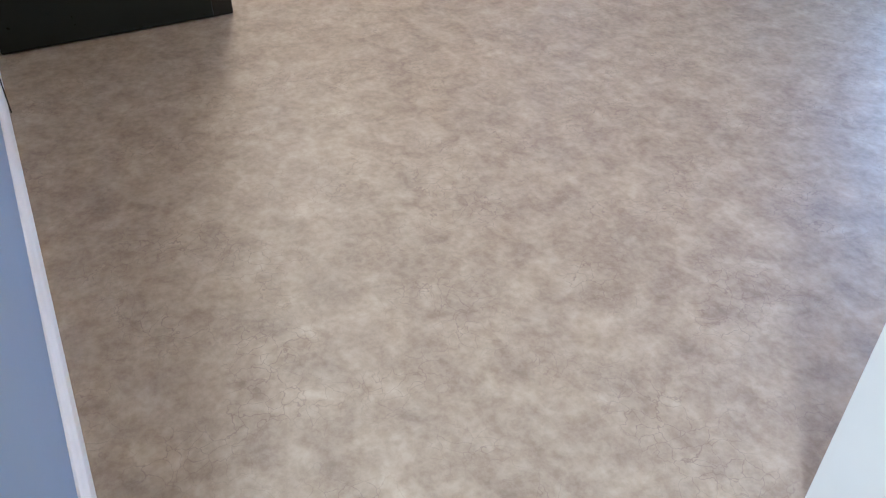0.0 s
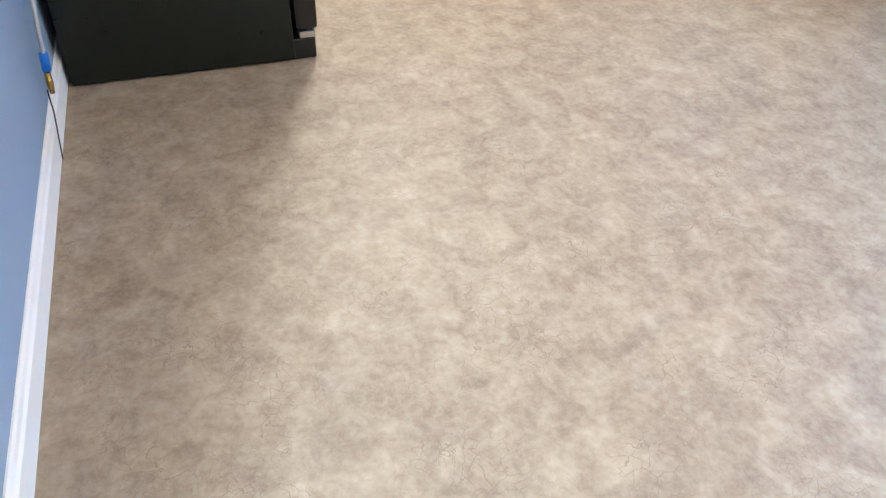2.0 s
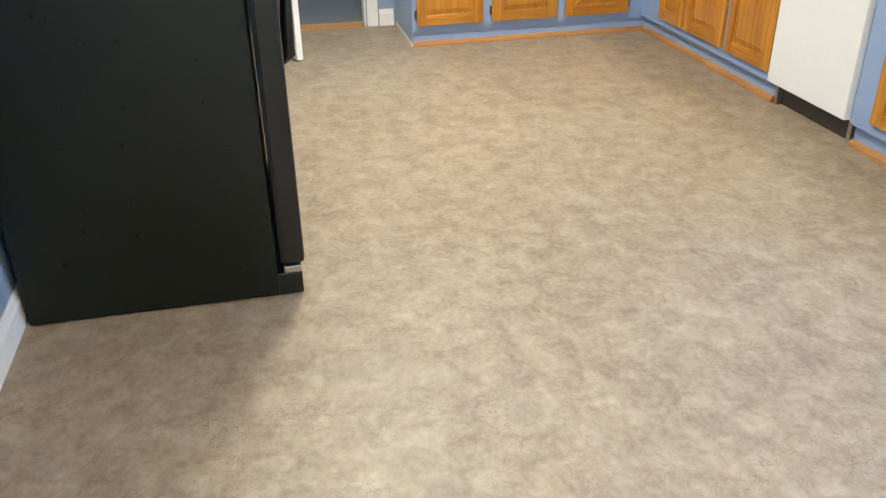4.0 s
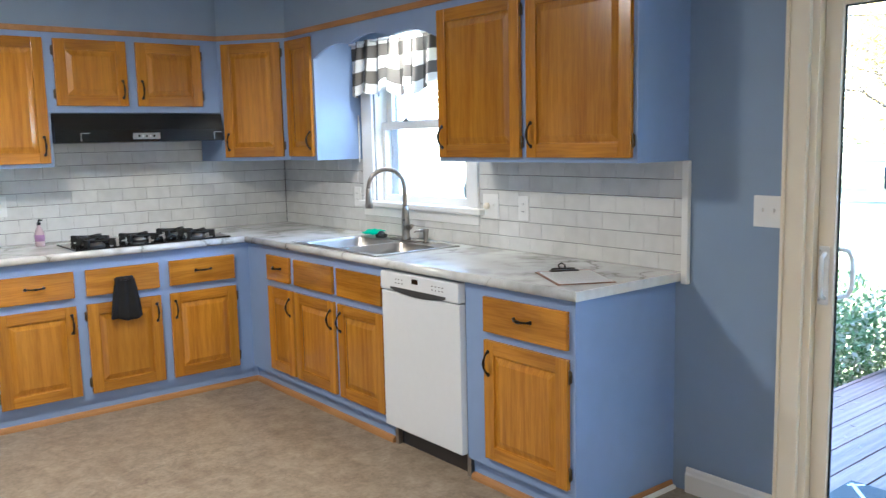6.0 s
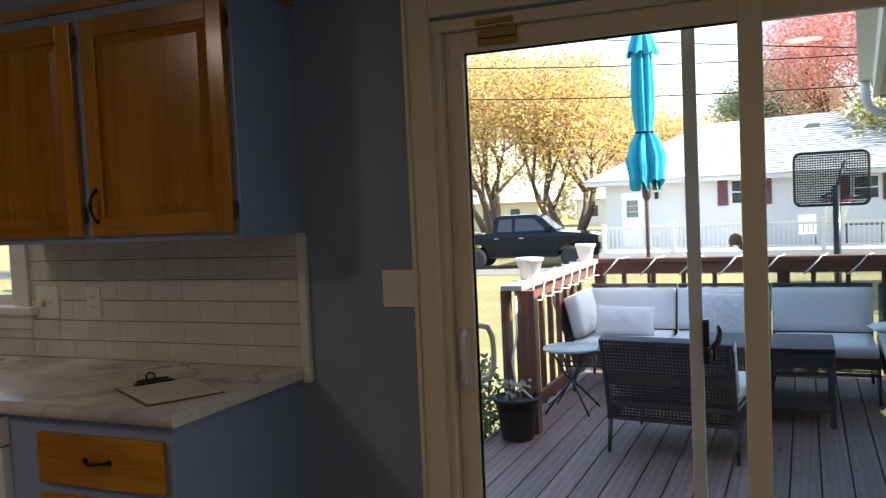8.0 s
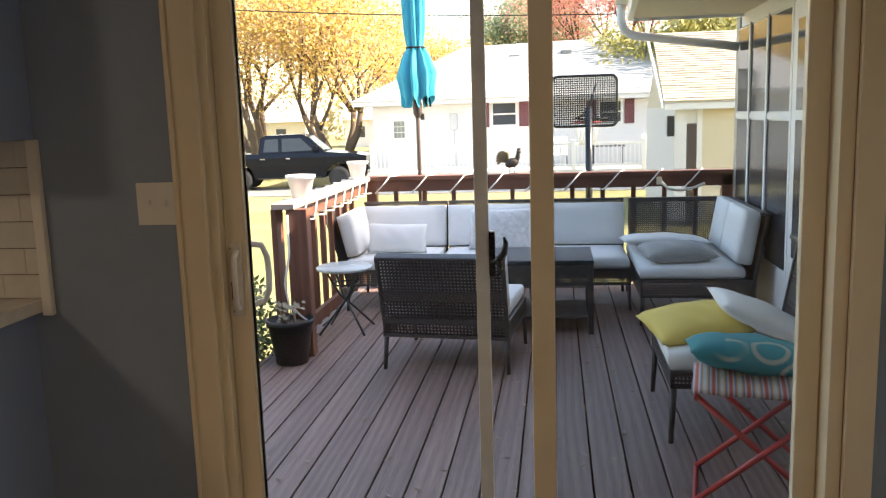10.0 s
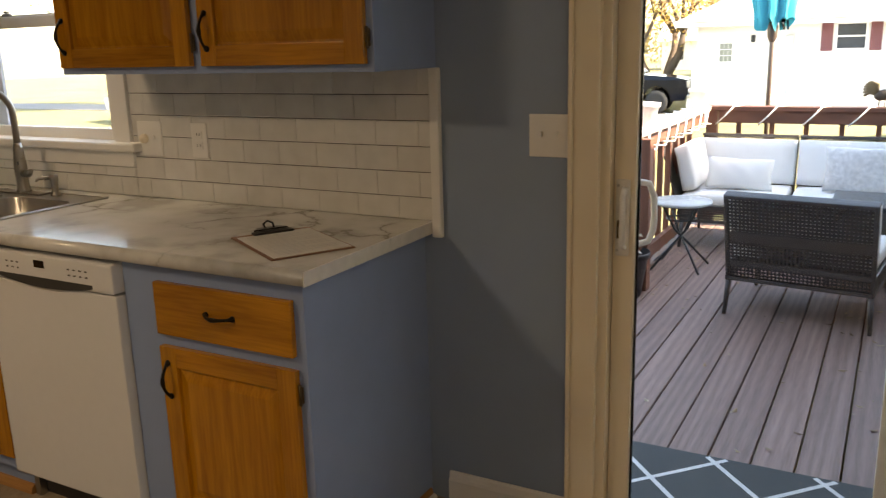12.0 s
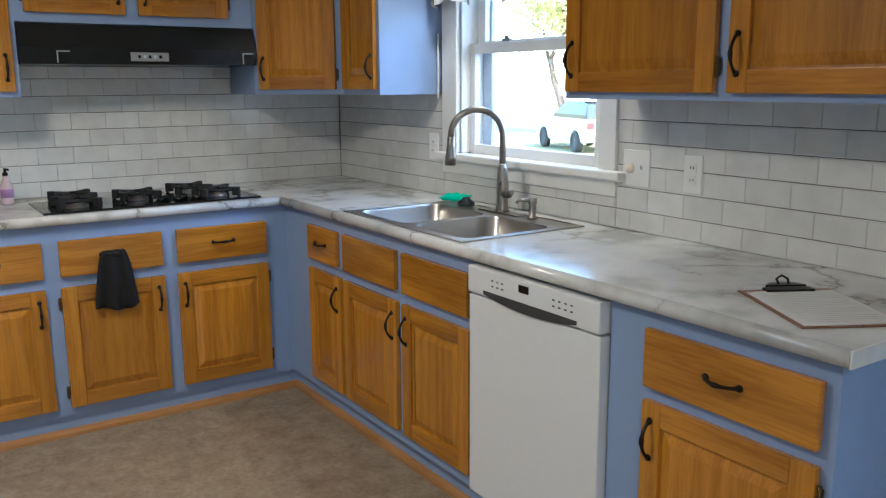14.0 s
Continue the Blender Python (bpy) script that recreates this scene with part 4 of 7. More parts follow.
tube(bm, [(1.615, -0.138, Z + 0.075), (1.655, -0.145, Z + 0.078)], 0.015, 12)
tube(bm, [(1.650, -0.145, Z + 0.078), (1.680, -0.150, Z + 0.090)], [0.016, 0.008], 12)
part("lever", bm, NICKEL, faucet, here=False)
soap = thing("soap_dispenser", (1.775, -0.13, Z), "brushed nickel soap dispenser beside the faucet", "dispenser")
bm = bmesh.new()
lathe(bm, [(0.019, 0.0), (0.018, 0.008), (0.0125, 0.012), (0.0125, 0.05), (0.015, 0.055), (0.015, 0.075), (0.0, 0.078)], (1.775, -0.13, Z + 0.0005), 16)
tube(bm, [(1.775, -0.13, Z + 0.068), (1.735, -0.165, Z + 0.066), (1.728, -0.172, Z + 0.056)], [0.008, 0.006, 0.005], 8)
part("pump", bm, NICKEL, soap, here=False)
# sponge cloth and scrubber behind the sink
bm = bmesh.new()
pillow(bm, 0.13, 0.075, 0.028, (0, 0, 0.014), None, 8)
o = part("sponge_cloth", bm, plain("green_cloth", (0.03, 0.50, 0.33), 0.9, relief=0.002))
o.matrix_basis = pose(1.255, -0.115, CT + 0.012, 8, 0, 24)
tagged(o, "bright green sponge cloth lying behind the sink", "sponge")
bm = bmesh.new()
lathe(bm, [(0.034, 0.0), (0.036, 0.014), (0.022, 0.022), (0.013, 0.034), (0.0, 0.036)], (1.362, -0.135, Z + 0.0005), 16)
tagged(part("sink_stopper", bm, BLACK), "black rubber sink stopper beside the green cloth", "stopper")

# dishwasher
dw = thing("dishwasher", (2.355, -0.60, 0), "white built-in dishwasher with a front control panel", "dishwasher")
wpart("body", [(2.070, 2.640, -0.58, -0.02, 0.112, 0.866)], APPLIANCE, dw, "", 0)
wpart("door_panel", [(2.068, 2.642, -0.628, -0.581, 0.112, 0.772)], APPLIANCE, dw, "smooth white door", 0.006)
ctrl = wpart("control_panel", [(2.068, 2.642, -0.634, -0.581, 0.777, 0.864)], APPLIANCE, dw, "white control panel", 0.008)
# shade of the curved grip slot, painted as a flat dark face on the panel
bm = bmesh.new()
arc = [(2.15 + 0.41 * k / 14, 0.786 - 0.020 * math.sin(math.pi * k / 14) ** 0.8) for k in range(15)]
for (xa, za), (xb, zb) in zip(arc, arc[1:]):
    q = [bm.verts.new(p) for p in ((xa, -0.6352, za), (xb, -0.6352, zb), (xb, -0.6352, 0.797), (xa, -0.6352, 0.797))]
    bm.faces.new(q)
part("grip_recess", bm, plain("recess_shade", (0.05, 0.05, 0.05), 0.6), ctrl, "dark curved patch painted for the shaded grip slot", here=False)
wpart("display", [(2.318, 2.362, -0.6360, -0.6345, 0.826, 0.848)], BLACK, ctrl, "small black display", 0)
for k in range(14):
    x = 2.19 + (k % 7) * 0.024 + (0.20 if k % 7 > 2 else 0)
    wpart("button", [(x, x + 0.009, -0.6356, -0.6345, 0.815 + 0.017 * (k // 7), 0.819 + 0.017 * (k // 7))], GROUT, ctrl, "", 0)
wpart("kick_plate", [(2.075, 2.635, -0.545, -0.53, 0.0, 0.108)], plain("dark_kick", (0.06, 0.05, 0.045), 0.7), dw, "dark recessed kick plate", 0)
for x in (2.085, 2.625):
    wpart("foot", [(x - 0.012, x + 0.012, -0.575, -0.55, 0.0, 0.11)], STEEL, dw, "", 0)

# switches and outlets
def cover(name, centre, facing, w, h, label, toggles=0, outlets=0, knob=False):
    """facing: turn about z; local face looks to -y."""
    p = thing(name, centre, label, "switch" if toggles or knob else "outlet", turn=facing)
    bm = bmesh.new()
    box(bm, -w / 2, w / 2, -0.006, 0.0, -h / 2, h / 2, 0.002)
    part("plate", bm, WHITE, p)
    n = toggles + (1 if knob else 0)
    for k in range(toggles):
        bm = bmesh.new()
        x = (k + (1 if knob else 0) - (n - 1) / 2) * 0.046
        box(bm, x - 0.005, x + 0.005, -0.016, -0.006, -0.002, 0.012, 0.001)
        part("toggle", bm, WHITE, p)
    if knob:
        bm = bmesh.new()
        lathe(bm, [(0.017, -0.006), (0.016, -0.018), (0.0, -0.020)], (-0.023, 0, 0), 18, "y")
        part("dimmer_knob", bm, CREAM, p, "cream dimmer knob")
    for k in range(outlets):
        bm = bmesh.new()
        z = 0.019 - 0.038 * k
        box(bm, -0.016, 0.016, -0.009, -0.006, z - 0.014, z + 0.014, 0.002)
        part("receptacle", bm, WHITE, p)
        bm = bmesh.new()
        for x in (-0.006, 0.006):
            box(bm, x - 0.001, x + 0.001, -0.0096, -0.0088, z - 0.002, z + 0.006)
        part("slots", bm, BLACK, p)
    return p
cover("switch_plate", (2.165, -0.0085, 1.128), 0, 0.116, 0.122, "white plate with a dimmer knob and a toggle on the tiles", 1, 0, True)
cover("outlet_plate", (2.400, -0.0085, 1.128), 0, 0.070, 0.118, "white wall outlet on the tiles", 0, 2)
cover("switch_plate", (3.668, -0.0005, 1.178), 0, 0.116, 0.116, "white double switch plate beside the patio door", 2)
cover("switch_plate", (0.0005, -2.095, 1.165), 90, 0.072, 0.115, "white switch plate beside the doorway", 1)
cover("outlet_plate", (0.94, -0.0085, 1.13), 0, 0.072, 0.118, "white outlet on the tiles behind the faucet", 0, 2)
cover("outlet_plate", (0.0085, -1.83, 1.14), 90, 0.072, 0.118, "white outlet on the tiles above the worktop", 0, 2)

# clipboard with paper
clip = thing("clipboard", (3.08, -0.42, CT), "brown hardboard clipboard with papers lying on the worktop", "clipboard", turn=0)
cm = pose(3.085, -0.405, CT, 0, 0, 60)
bm = bmesh.new()
box(bm, -0.115, 0.115, -0.158, 0.158, 0.0008, 0.0040, 0.001, cm)
part("board", bm, plain("hardboard", (0.22, 0.10, 0.045), 0.5), clip, "brown hardboard back", here=False)
bm = bmesh.new()
box(bm, -0.107, 0.107, -0.152, 0.130, 0.0045, 0.0065, 0, cm)
part("paper", bm, plain("paper", (0.78, 0.76, 0.72), 0.8, vary=0.03), clip, "white papers", here=False)
bm = bmesh.new()
for k in range(17):
    z = 0.0068
    y = 0.10 - k * 0.0145
    w = 0.09 if k % 4 else 0.05
    q = [bm.verts.new(cm @ Vector(p)) for p in ((-0.09, y, z), (-0.09 + 2 * w, y, z), (-0.09 + 2 * w, y + 0.003, z), (-0.09, y + 0.003, z))]
    bm.faces.new(q)
part("printed_lines", bm, plain("grey_print", (0.60, 0.59, 0.57), 0.8), clip, "rows of small grey print", here=False)["kind"] = "stuff"
bm = bmesh.new()
box(bm, -0.058, 0.058, 0.120, 0.150, 0.0042, 0.012, 0.002, cm)
prism(bm, [(-0.05, 0.150), (0.05, 0.150), (0.03, 0.178), (-0.03, 0.178)], 0.012, 0.016)
for v in bm.verts:
    if not (2.5 < v.co.x < 3.6):
        v.co = cm @ v.co
tube(bm, [cm @ Vector(p) for p in ((-0.012, 0.160, 0.014), (-0.014, 0.172, 0.026), (0.0, 0.176, 0.034), (0.014, 0.172, 0.026), (0.012, 0.160, 0.014))], 0.003, 6)
part("clip", bm, BRONZE, clip, "dark metal spring clip", here=False)

# soap bottle by the cooktop
bottle = thing("soap_bottle", (0.170, -1.668, CT), "small clear pink soap bottle with a black pump on the worktop", "bottle")
bm = bmesh.new()
lathe(bm, [(0.024, 0.0), (0.026, 0.01), (0.026, 0.07), (0.018, 0.095), (0.010, 0.11), (0.010, 0.12)], (0.170, -1.668, CT + 0.0005), 18)
part("bottle_body", bm, plain("pink_liquid_plastic", (0.62, 0.47, 0.50), 0.2), bottle, "pale pink plastic", here=False)
bm = bmesh.new()
lathe(bm, [(0.011, 0.121), (0.011, 0.135), (0.005, 0.137), (0.005, 0.152), (0.0, 0.153)], (0.170, -1.668, CT), 12)
tube(bm, [(0.170, -1.668, CT + 0.150), (0.197, -1.658, CT + 0.148)], 0.005, 8)
part("pump", bm, BLACK, bottle, "black pump", here=False)
bm = bmesh.new()
lathe(bm, [(0.0265, 0.03), (0.0268, 0.065), (0.0265, 0.066)], (0.170, -1.668, CT), 18)
part("bottle_label", bm, plain("lilac_label", (0.40, 0.22, 0.42), 0.5), bottle, "purple and white label", here=False)

# towel on the middle drawer handle
bm = bmesh.new()
rows = []
for j in range(13):
    v = j / 12
    w = 0.042 + 0.045 * v ** 0.6
    r = []
    for i in range(19):
        u = i / 18 * 2 - 1
        r.append(bm.verts.new((FX + 0.026 + 0.018 + 0.010 * math.cos(u * 8 + 1.1) * (0.4 + v), -1.360 + u * w, 0.757 - 0.238 * v - 0.010 * math.sin(u * 3 + 1) * v)))
    rows.append(r)
back = [[bm.verts.new(v.co - Vector((0.020, 0, 0))) for v in r] for r in rows]
for grid_, flip in ((rows, False), (back, True)):
    for j in range(12):
        for i in range(18):
            q = (grid_[j][i], grid_[j + 1][i], grid_[j + 1][i + 1], grid_[j][i + 1])
            bm.faces.new(tuple(reversed(q)) if flip else q).smooth = True
for j in range(12):
    bm.faces.new((rows[j][0], back[j][0], back[j + 1][0], rows[j + 1][0]))
    bm.faces.new((rows[j][18], rows[j + 1][18], back[j + 1][18], back[j][18]))
for i in range(18):
    bm.faces.new((rows[0][i], rows[0][i + 1], back[0][i + 1], back[0][i]))
    bm.faces.new((rows[12][i], back[12][i], back[12][i + 1], rows[12][i + 1]))
bmesh.ops.recalc_face_normals(bm, faces=list(bm.faces))
tagged(part("hand_towel", bm, BLACK_CLOTH), "black cloth towel hanging on a drawer handle", "towel")

# refrigerator: its side faces the doorway, its doors look to +y
FRX0, FRX1, FRB, FRF = 2.42, 3.300, -3.655, -2.872
fridge = thing("refrigerator", (2.86, -3.2, 0), "large black refrigerator with a textured side standing against the wall", "refrigerator")
wpart("body", [(FRX0, FRX1, FRB, -2.955, 0.006, 1.76)], BLACK_SIDE, fridge, "black pebbled side", 0.006)
wpart("base_grille", [(FRX0 + 0.01, FRX1 - 0.004, -2.965, FRF - 0.012, 0.004, 0.075)], BLACK, fridge, "", 0.004)
for nme, x0, x1, lab in (("freezer_door", FRX0, 2.84, "black textured freezer door"), ("fridge_door", 2.846, FRX1, "black textured refrigerator door")):
    d = wpart(nme, [(x0, x1, -2.945, FRF, 0.105, 1.76)], BLACK, fridge, lab, 0.014)
    hx = 2.80 if nme == "freezer_door" else 2.89
    bm = bmesh.new()
    pts = [(hx, FRF + 0.002, 0.60), (hx, FRF + 0.026, 0.615), (hx, FRF + 0.036, 0.80), (hx, FRF + 0.042, 1.05), (hx, FRF + 0.036, 1.32), (hx, FRF + 0.024, 1.46), (hx, FRF + 0.002, 1.50)]
    tube(bm, pts, [0.020, 0.022, 0.015, 0.013, 0.013, 0.016, 0.016], 10)
    part("handle", bm, BLACK, d, "black bowed handle", here=False)
wpart("door_hinge", [(FRX1 - 0.05, FRX1 + 0.003, -2.935, -2.885, 0.078, 0.100)], STEEL, fridge, "bright lower hinge", 0.004)
# water line behind it
hose = thing("water_line", (3.58, -3.655, 0.2), "grey water line with blue tape and a brass valve", "hose")
bm = bmesh.new()
tube(bm, [(3.605, -3.655, 0.225), (3.60, -3.650, 0.30), (3.585, -3.640, 0.42), (3.54, -3.640, 0.60), (3.42, -3.650, 0.75), (3.26, -3.660, 0.80)], 0.006, 8)
part("line", bm, plain("grey_braided_tube", (0.5, 0.5, 0.5), 0.4, 0.5), hose, here=False)
bm = bmesh.new()
tube(bm, [(3.606, -3.656, 0.215), (3.603, -3.652, 0.265)], 0.012, 8)
part("tape", bm, plain("blue_tape", (0.02, 0.15, 0.55), 0.6), hose, "bright blue tape", here=False)
bm = bmesh.new()
tube(bm, [(3.61, -3.658, 0.150), (3.609, -3.658, 0.180), (3.607, -3.657, 0.214)], [0.006, 0.010, 0.008], 8)
part("valve", bm, BRASS, hose, "brass fitting", here=False)
bm = bmesh.new()
tube(bm, [(3.607, -3.670, 0.16), (3.63, -3.667, 0.10), (3.69, -3.665, 0.045), (3.73, -3.663, 0.012)], 0.002, 5)
part("thin_wire", bm, BLACK, hose, here=False)

# baseboards
def baseboard(a, b, h=0.105, label="white painted baseboard", mat=None):
    (xa, ya), (xb, yb) = a, b
    bm = bmesh.new()
    A, B = Vector((xa, ya, 0)), Vector((xb, yb, 0))
    d = (B - A).normalized()
    n = Vector((d.y, -d.x, 0))
    prof = [(0.0005, 0), (0.016, 0), (0.016, h * 0.72), (0.011, h * 0.80), (0.009, h * 0.93), (0.005, h), (0.0005, h)]
    r0 = [bm.verts.new(A + n * p + Vector((0, 0, q))) for p, q in prof]
    r1 = [bm.verts.new(B + n * p + Vector((0, 0, q))) for p, q in prof]
    for k in range(len(prof)):
        bm.faces.new((r0[k], r0[(k + 1) % len(prof)], r1[(k + 1) % len(prof)], r1[k]))
    bm.faces.new(list(reversed(r0)))
    bm.faces.new(r1)
    bmesh.ops.recalc_face_normals(bm, faces=list(bm.faces))
    return tagged(part("baseboard", bm, mat or WHITE), label, "baseboard", kind="structure")
baseboard((3.337, 0.0), (3.728, 0.0))
baseboard((5.545, 0.0), (5.72, 0.0))
baseboard((5.779, YS), (0.0, YS))
baseboard((0.0, -2.155), (0.0, -2.062))
baseboard((0.0, YS), (0.0, -3.13))
baseboard((5.72, 0.0), (5.72, -2.45))

# doorways
def casing(name, boxes, label, mat=None):
    return tagged(solid(name, boxes, mat or WHITE, label, "trim", bevel=0.004), "")
casing("trim_door_casing", [(0.0005, 0.018, -2.235, -2.165, 0, 2.12), (0.0005, 0.018, -3.125, -3.062, 0, 2.12), (0.0005, 0.018, -3.062, -2.235, 2.055, 2.12)], "white casing of the side-room doorway")
casing("trim_door_jamb", [(-0.125, -0.0005, -2.252, -2.2405, 0, 2.048), (-0.125, -0.0005, -3.0595, -3.045, 0, 2.048)], "white jamb of the side-room doorway")
solid("threshold", [(-0.12, 0.005, -3.04, -2.253, 0.0005, 0.010)], PINE_Y, "bare wood threshold strip", "threshold")
solid("side_room_floor", [(-4.19, -0.13, -5.9, -2.01, 0.0005, 0.006)], plain("grey_painted_floor", (0.16, 0.17, 0.19), 0.5, scale=3), "grey floor of the side room", "floor")
PALE_WALL2 = plain("grey_panel_wall", (0.36, 0.40, 0.42), 0.7, scale=4)
solid("side_room_wall", [(-2.62, -2.5, -5.9, -2.01, 0.006, ZC)], PALE_WALL2, "grey painted wall of the side room", "wall")
solid("side_room_baseboard", [(-2.498, -2.48, -5.9, -2.01, 0.006, 0.10)], WHITE, "pale baseboard in the side room", "baseboard")
# open door leaf, hinged at the far jamb
leaf = thing("door_1", (0.012, -3.040, 0), "white paneled door standing open into the kitchen, with brass knobs", "door", turn=23.6, kind="structure")
bm = bmesh.new()
box(bm, 0.0, 0.800, -0.018, 0.018, 0.012, 2.035, 0.003)
part("leaf", bm, WHITE, leaf)
bm = bmesh.new()
box(bm, 0.11, 0.69, 0.0185, 0.0225, 0.18, 0.85, 0.002)
box(bm, 0.11, 0.69, 0.0185, 0.0225, 1.02, 1.90, 0.002)
part("raised_panels", bm, WHITE, leaf)
bm = bmesh.new()
box(bm, 0.06, 0.74, -0.0225, -0.0185, 0.14, 1.92, 0.001)
part("dark_face", bm, plain("dark_green_door_paint", (0.03, 0.045, 0.05), 0.4), leaf, "dark painted outer face")
for s in (-1, 1):
    bm = bmesh.new()
    lathe(bm, [(0.030, 0.018 * s), (0.029, 0.024 * s), (0.012, 0.030 * s), (0.011, 0.045 * s), (0.027, 0.055 * s), (0.029, 0.068 * s), (0.020, 0.080 * s), (0.0, 0.083 * s)], (0.735, 0, 0.905), 20, "y")
    part("door_knob", bm, BRASS, leaf, "polished brass knob")
    bm = bmesh.new()
    lathe(bm, [(0.026, 0.018 * s), (0.025, 0.026 * s), (0.0, 0.028 * s)], (0.735, 0, 1.035), 18, "y")
    part("deadbolt", bm, BRASS, leaf, "brass deadbolt")
bm = bmesh.new()
box(bm, 0.8002, 0.8022, -0.012, 0.012, 0.88, 0.935)
box(bm, 0.8002, 0.8022, -0.012, 0.012, 1.005, 1.065)
part("latch_plate", bm, BRASS, leaf)
# sliding patio door
slider = thing("sliding_door", (4.63, 0.05, 0), "cream vinyl sliding patio door, closed, with clear glass", "door", kind="structure")
wpart("casing", [(3.729, 3.812, -0.022, -0.0005, 0.0, 2.075), (3.812, 5.468, -0.022, -0.0005, 1.992, 2.075), (5.468, 5.540, -0.022, -0.0005, 0.0, 2.075)], CREAM, slider, "", 0.005)
wpart("casing_bead", [(3.729, 3.742, -0.032, -0.0225, 0.0, 2.085), (3.742, 5.54, -0.032, -0.0225, 2.073, 2.085)], CREAM, slider, "", 0.004)
wpart("frame", [(3.802, 3.838, -0.002, 0.138, 0.045, 1.950), (5.432, 5.468, -0.002, 0.138, 0.045, 1.950), (3.802, 5.468, -0.002, 0.138, 1.950, 1.983), (3.802, 5.468, -0.01, 0.138, 0.0005, 0.045)], CREAM, slider, "", 0.002)
s1 = wpart("inner_sash", [(3.840, 3.900, 0.030, 0.066, 0.047, 1.948), (4.680, 4.742, 0.030, 0.066, 0.047, 1.948), (3.900, 4.680, 0.030, 0.066, 0.047, 0.108), (3.900, 4.680, 0.030, 0.066, 1.885, 1.948)], CREAM, slider, "", 0.004)
s2 = wpart("outer_sash", [(4.690, 4.738, 0.074, 0.108, 0.047, 1.948), (5.372, 5.430, 0.074, 0.108, 0.047, 1.948), (4.738, 5.372, 0.074, 0.108, 0.047, 0.108), (4.738, 5.372, 0.074, 0.108, 1.885, 1.948)], CREAM, slider, "", 0.004)
g = wpart("pane", [(3.900, 4.680, 0.046, 0.050, 0.108, 1.885)], GLASS, s1, "", 0)
g.visible_shadow = False
g = wpart("pane", [(4.738, 5.372, 0.089, 0.093, 0.108, 1.885)], glass("tinted_glass", (0.84, 0.86, 0.87)), s2, "", 0)
g.visible_shadow = False
s3 = wpart("screen_frame", [(4.525, 4.562, 0.114, 0.134, 0.047, 1.948)], plain("grey_screen_frame", (0.62, 0.61, 0.58), 0.4), slider, "grey-white edge rail of the sliding screen", 0.003)
wpart("gasket", [(3.9005, 3.906, 0.044, 0.052, 0.108, 1.885), (3.906, 4.680, 0.044, 0.052, 0.108, 0.114), (3.906, 4.680, 0.044, 0.052, 1.879, 1.885)], BLACK, s1, "thin black glazing gasket", 0)
lock = wpart("lock_plate", [(3.848, 3.886, 0.022, 0.030, 0.855, 1.065)], plain("cream_lock", (0.74, 0.72, 0.68), 0.35), s1, "cream handle plate", 0.005)
bm = bmesh.new()
tube(bm, [(3.872, 0.022, 0.880), (3.876, -0.010, 0.895), (3.878, -0.016, 0.960), (3.876, -0.010, 1.025), (3.872, 0.022, 1.040)], 0.008, 10)
part("handle", bm, WHITE, lock, "white pull handle", here=False)
wpart("thumb_turn", [(3.854, 3.862, 0.014, 0.0215, 0.905, 0.955)], HINGE, lock, "small dark thumb lever", 0.002)
wpart("screw", [(3.8515, 3.8585, 0.0195, 0.0218, 0.868, 0.875), (3.8515, 3.8585, 0.0195, 0.0218, 1.045, 1.052)], STEEL, lock, "", 0.001)
bm = bmesh.new()
tube(bm, [(3.885, 0.070, 0.875), (3.918, 0.098, 0.885), (3.930, 0.104, 0.915), (3.932, 0.105, 0.960), (3.930, 0.104, 1.010), (3.918, 0.098, 1.045), (3.885, 0.070, 1.055)], 0.009, 10)
part("outer_handle", bm, WHITE, s1, "white outer pull", here=False)
bm = bmesh.new()
box(bm, 4.5625, 4.580, 0.108, 0.130, 0.948, 1.075, 0.004)
tube(bm, [(4.570, 0.110, 0.990), (4.590, 0.100, 0.998), (4.606, 0.090, 1.020), (4.611, 0.088, 1.046), (4.606, 0.090, 1.062)], [0.007, 0.010, 0.010, 0.007, 0.004], 8)
tube(bm, [(4.590, 0.100, 0.998), (4.596, 0.096, 0.975), (4.592, 0.098, 0.958)], [0.009, 0.006, 0.004], 8)
part("screen_latch", bm, BLACK, s3, "black screen latch", here=False)
wpart("security_latch", [(3.955, 4.075, 0.014, 0.029, 1.895, 1.915), (3.955, 4.075, 0.012, 0.026, 1.917, 1.945), (3.955, 4.075, -0.006, 0.000, 1.952, 1.97)], BRASS, slider, "brass security latch plate", 0.002)
# wooden cornice bar above the door, and the side strips of a vertical blind
bm = bmesh.new()
tube(bm, [(3.62, -0.07, 2.155), (5.62, -0.07, 2.155)], 0.013, 10)
lathe(bm, [(0.0, -0.05), (0.022, -0.03), (0.022, -0.01), (0.013, 0.0)], (3.62, -0.07, 2.155), 12, "x")
tagged(part("curtain_rod", bm, BRONZE), "dark metal curtain rod above the patio door", "rod")
for k in range(2):
    wpart("bracket", [(3.70 + 1.84 * k, 3.72 + 1.84 * k, -0.07, -0.0005, 2.145, 2.165)], BRONZE, bpy.data.objects["curtain_rod.001"])

# ---- deck ----
solid("ground", [(-90, 90, 0.16, 140, GROUND - 0.3, GROUND), (-90, -7, -60, 0.16, GROUND - 0.3, GROUND), (11, 90, -60, 0.16, GROUND - 0.3, GROUND), (-7, 11, -60, -6.3, GROUND - 0.3, GROUND)],
      LAWN, "dry autumn lawn around the house", "lawn")
ASPHALT = plain("worn_asphalt", (0.20, 0.19, 0.18), 0.9, scale=3, relief=0.004, fine=60)
solid("road", [(-60, 60, 26.2, 29.6, GROUND + 0.002, GROUND + 0.02)], ASPHALT, "pale worn street", "road")
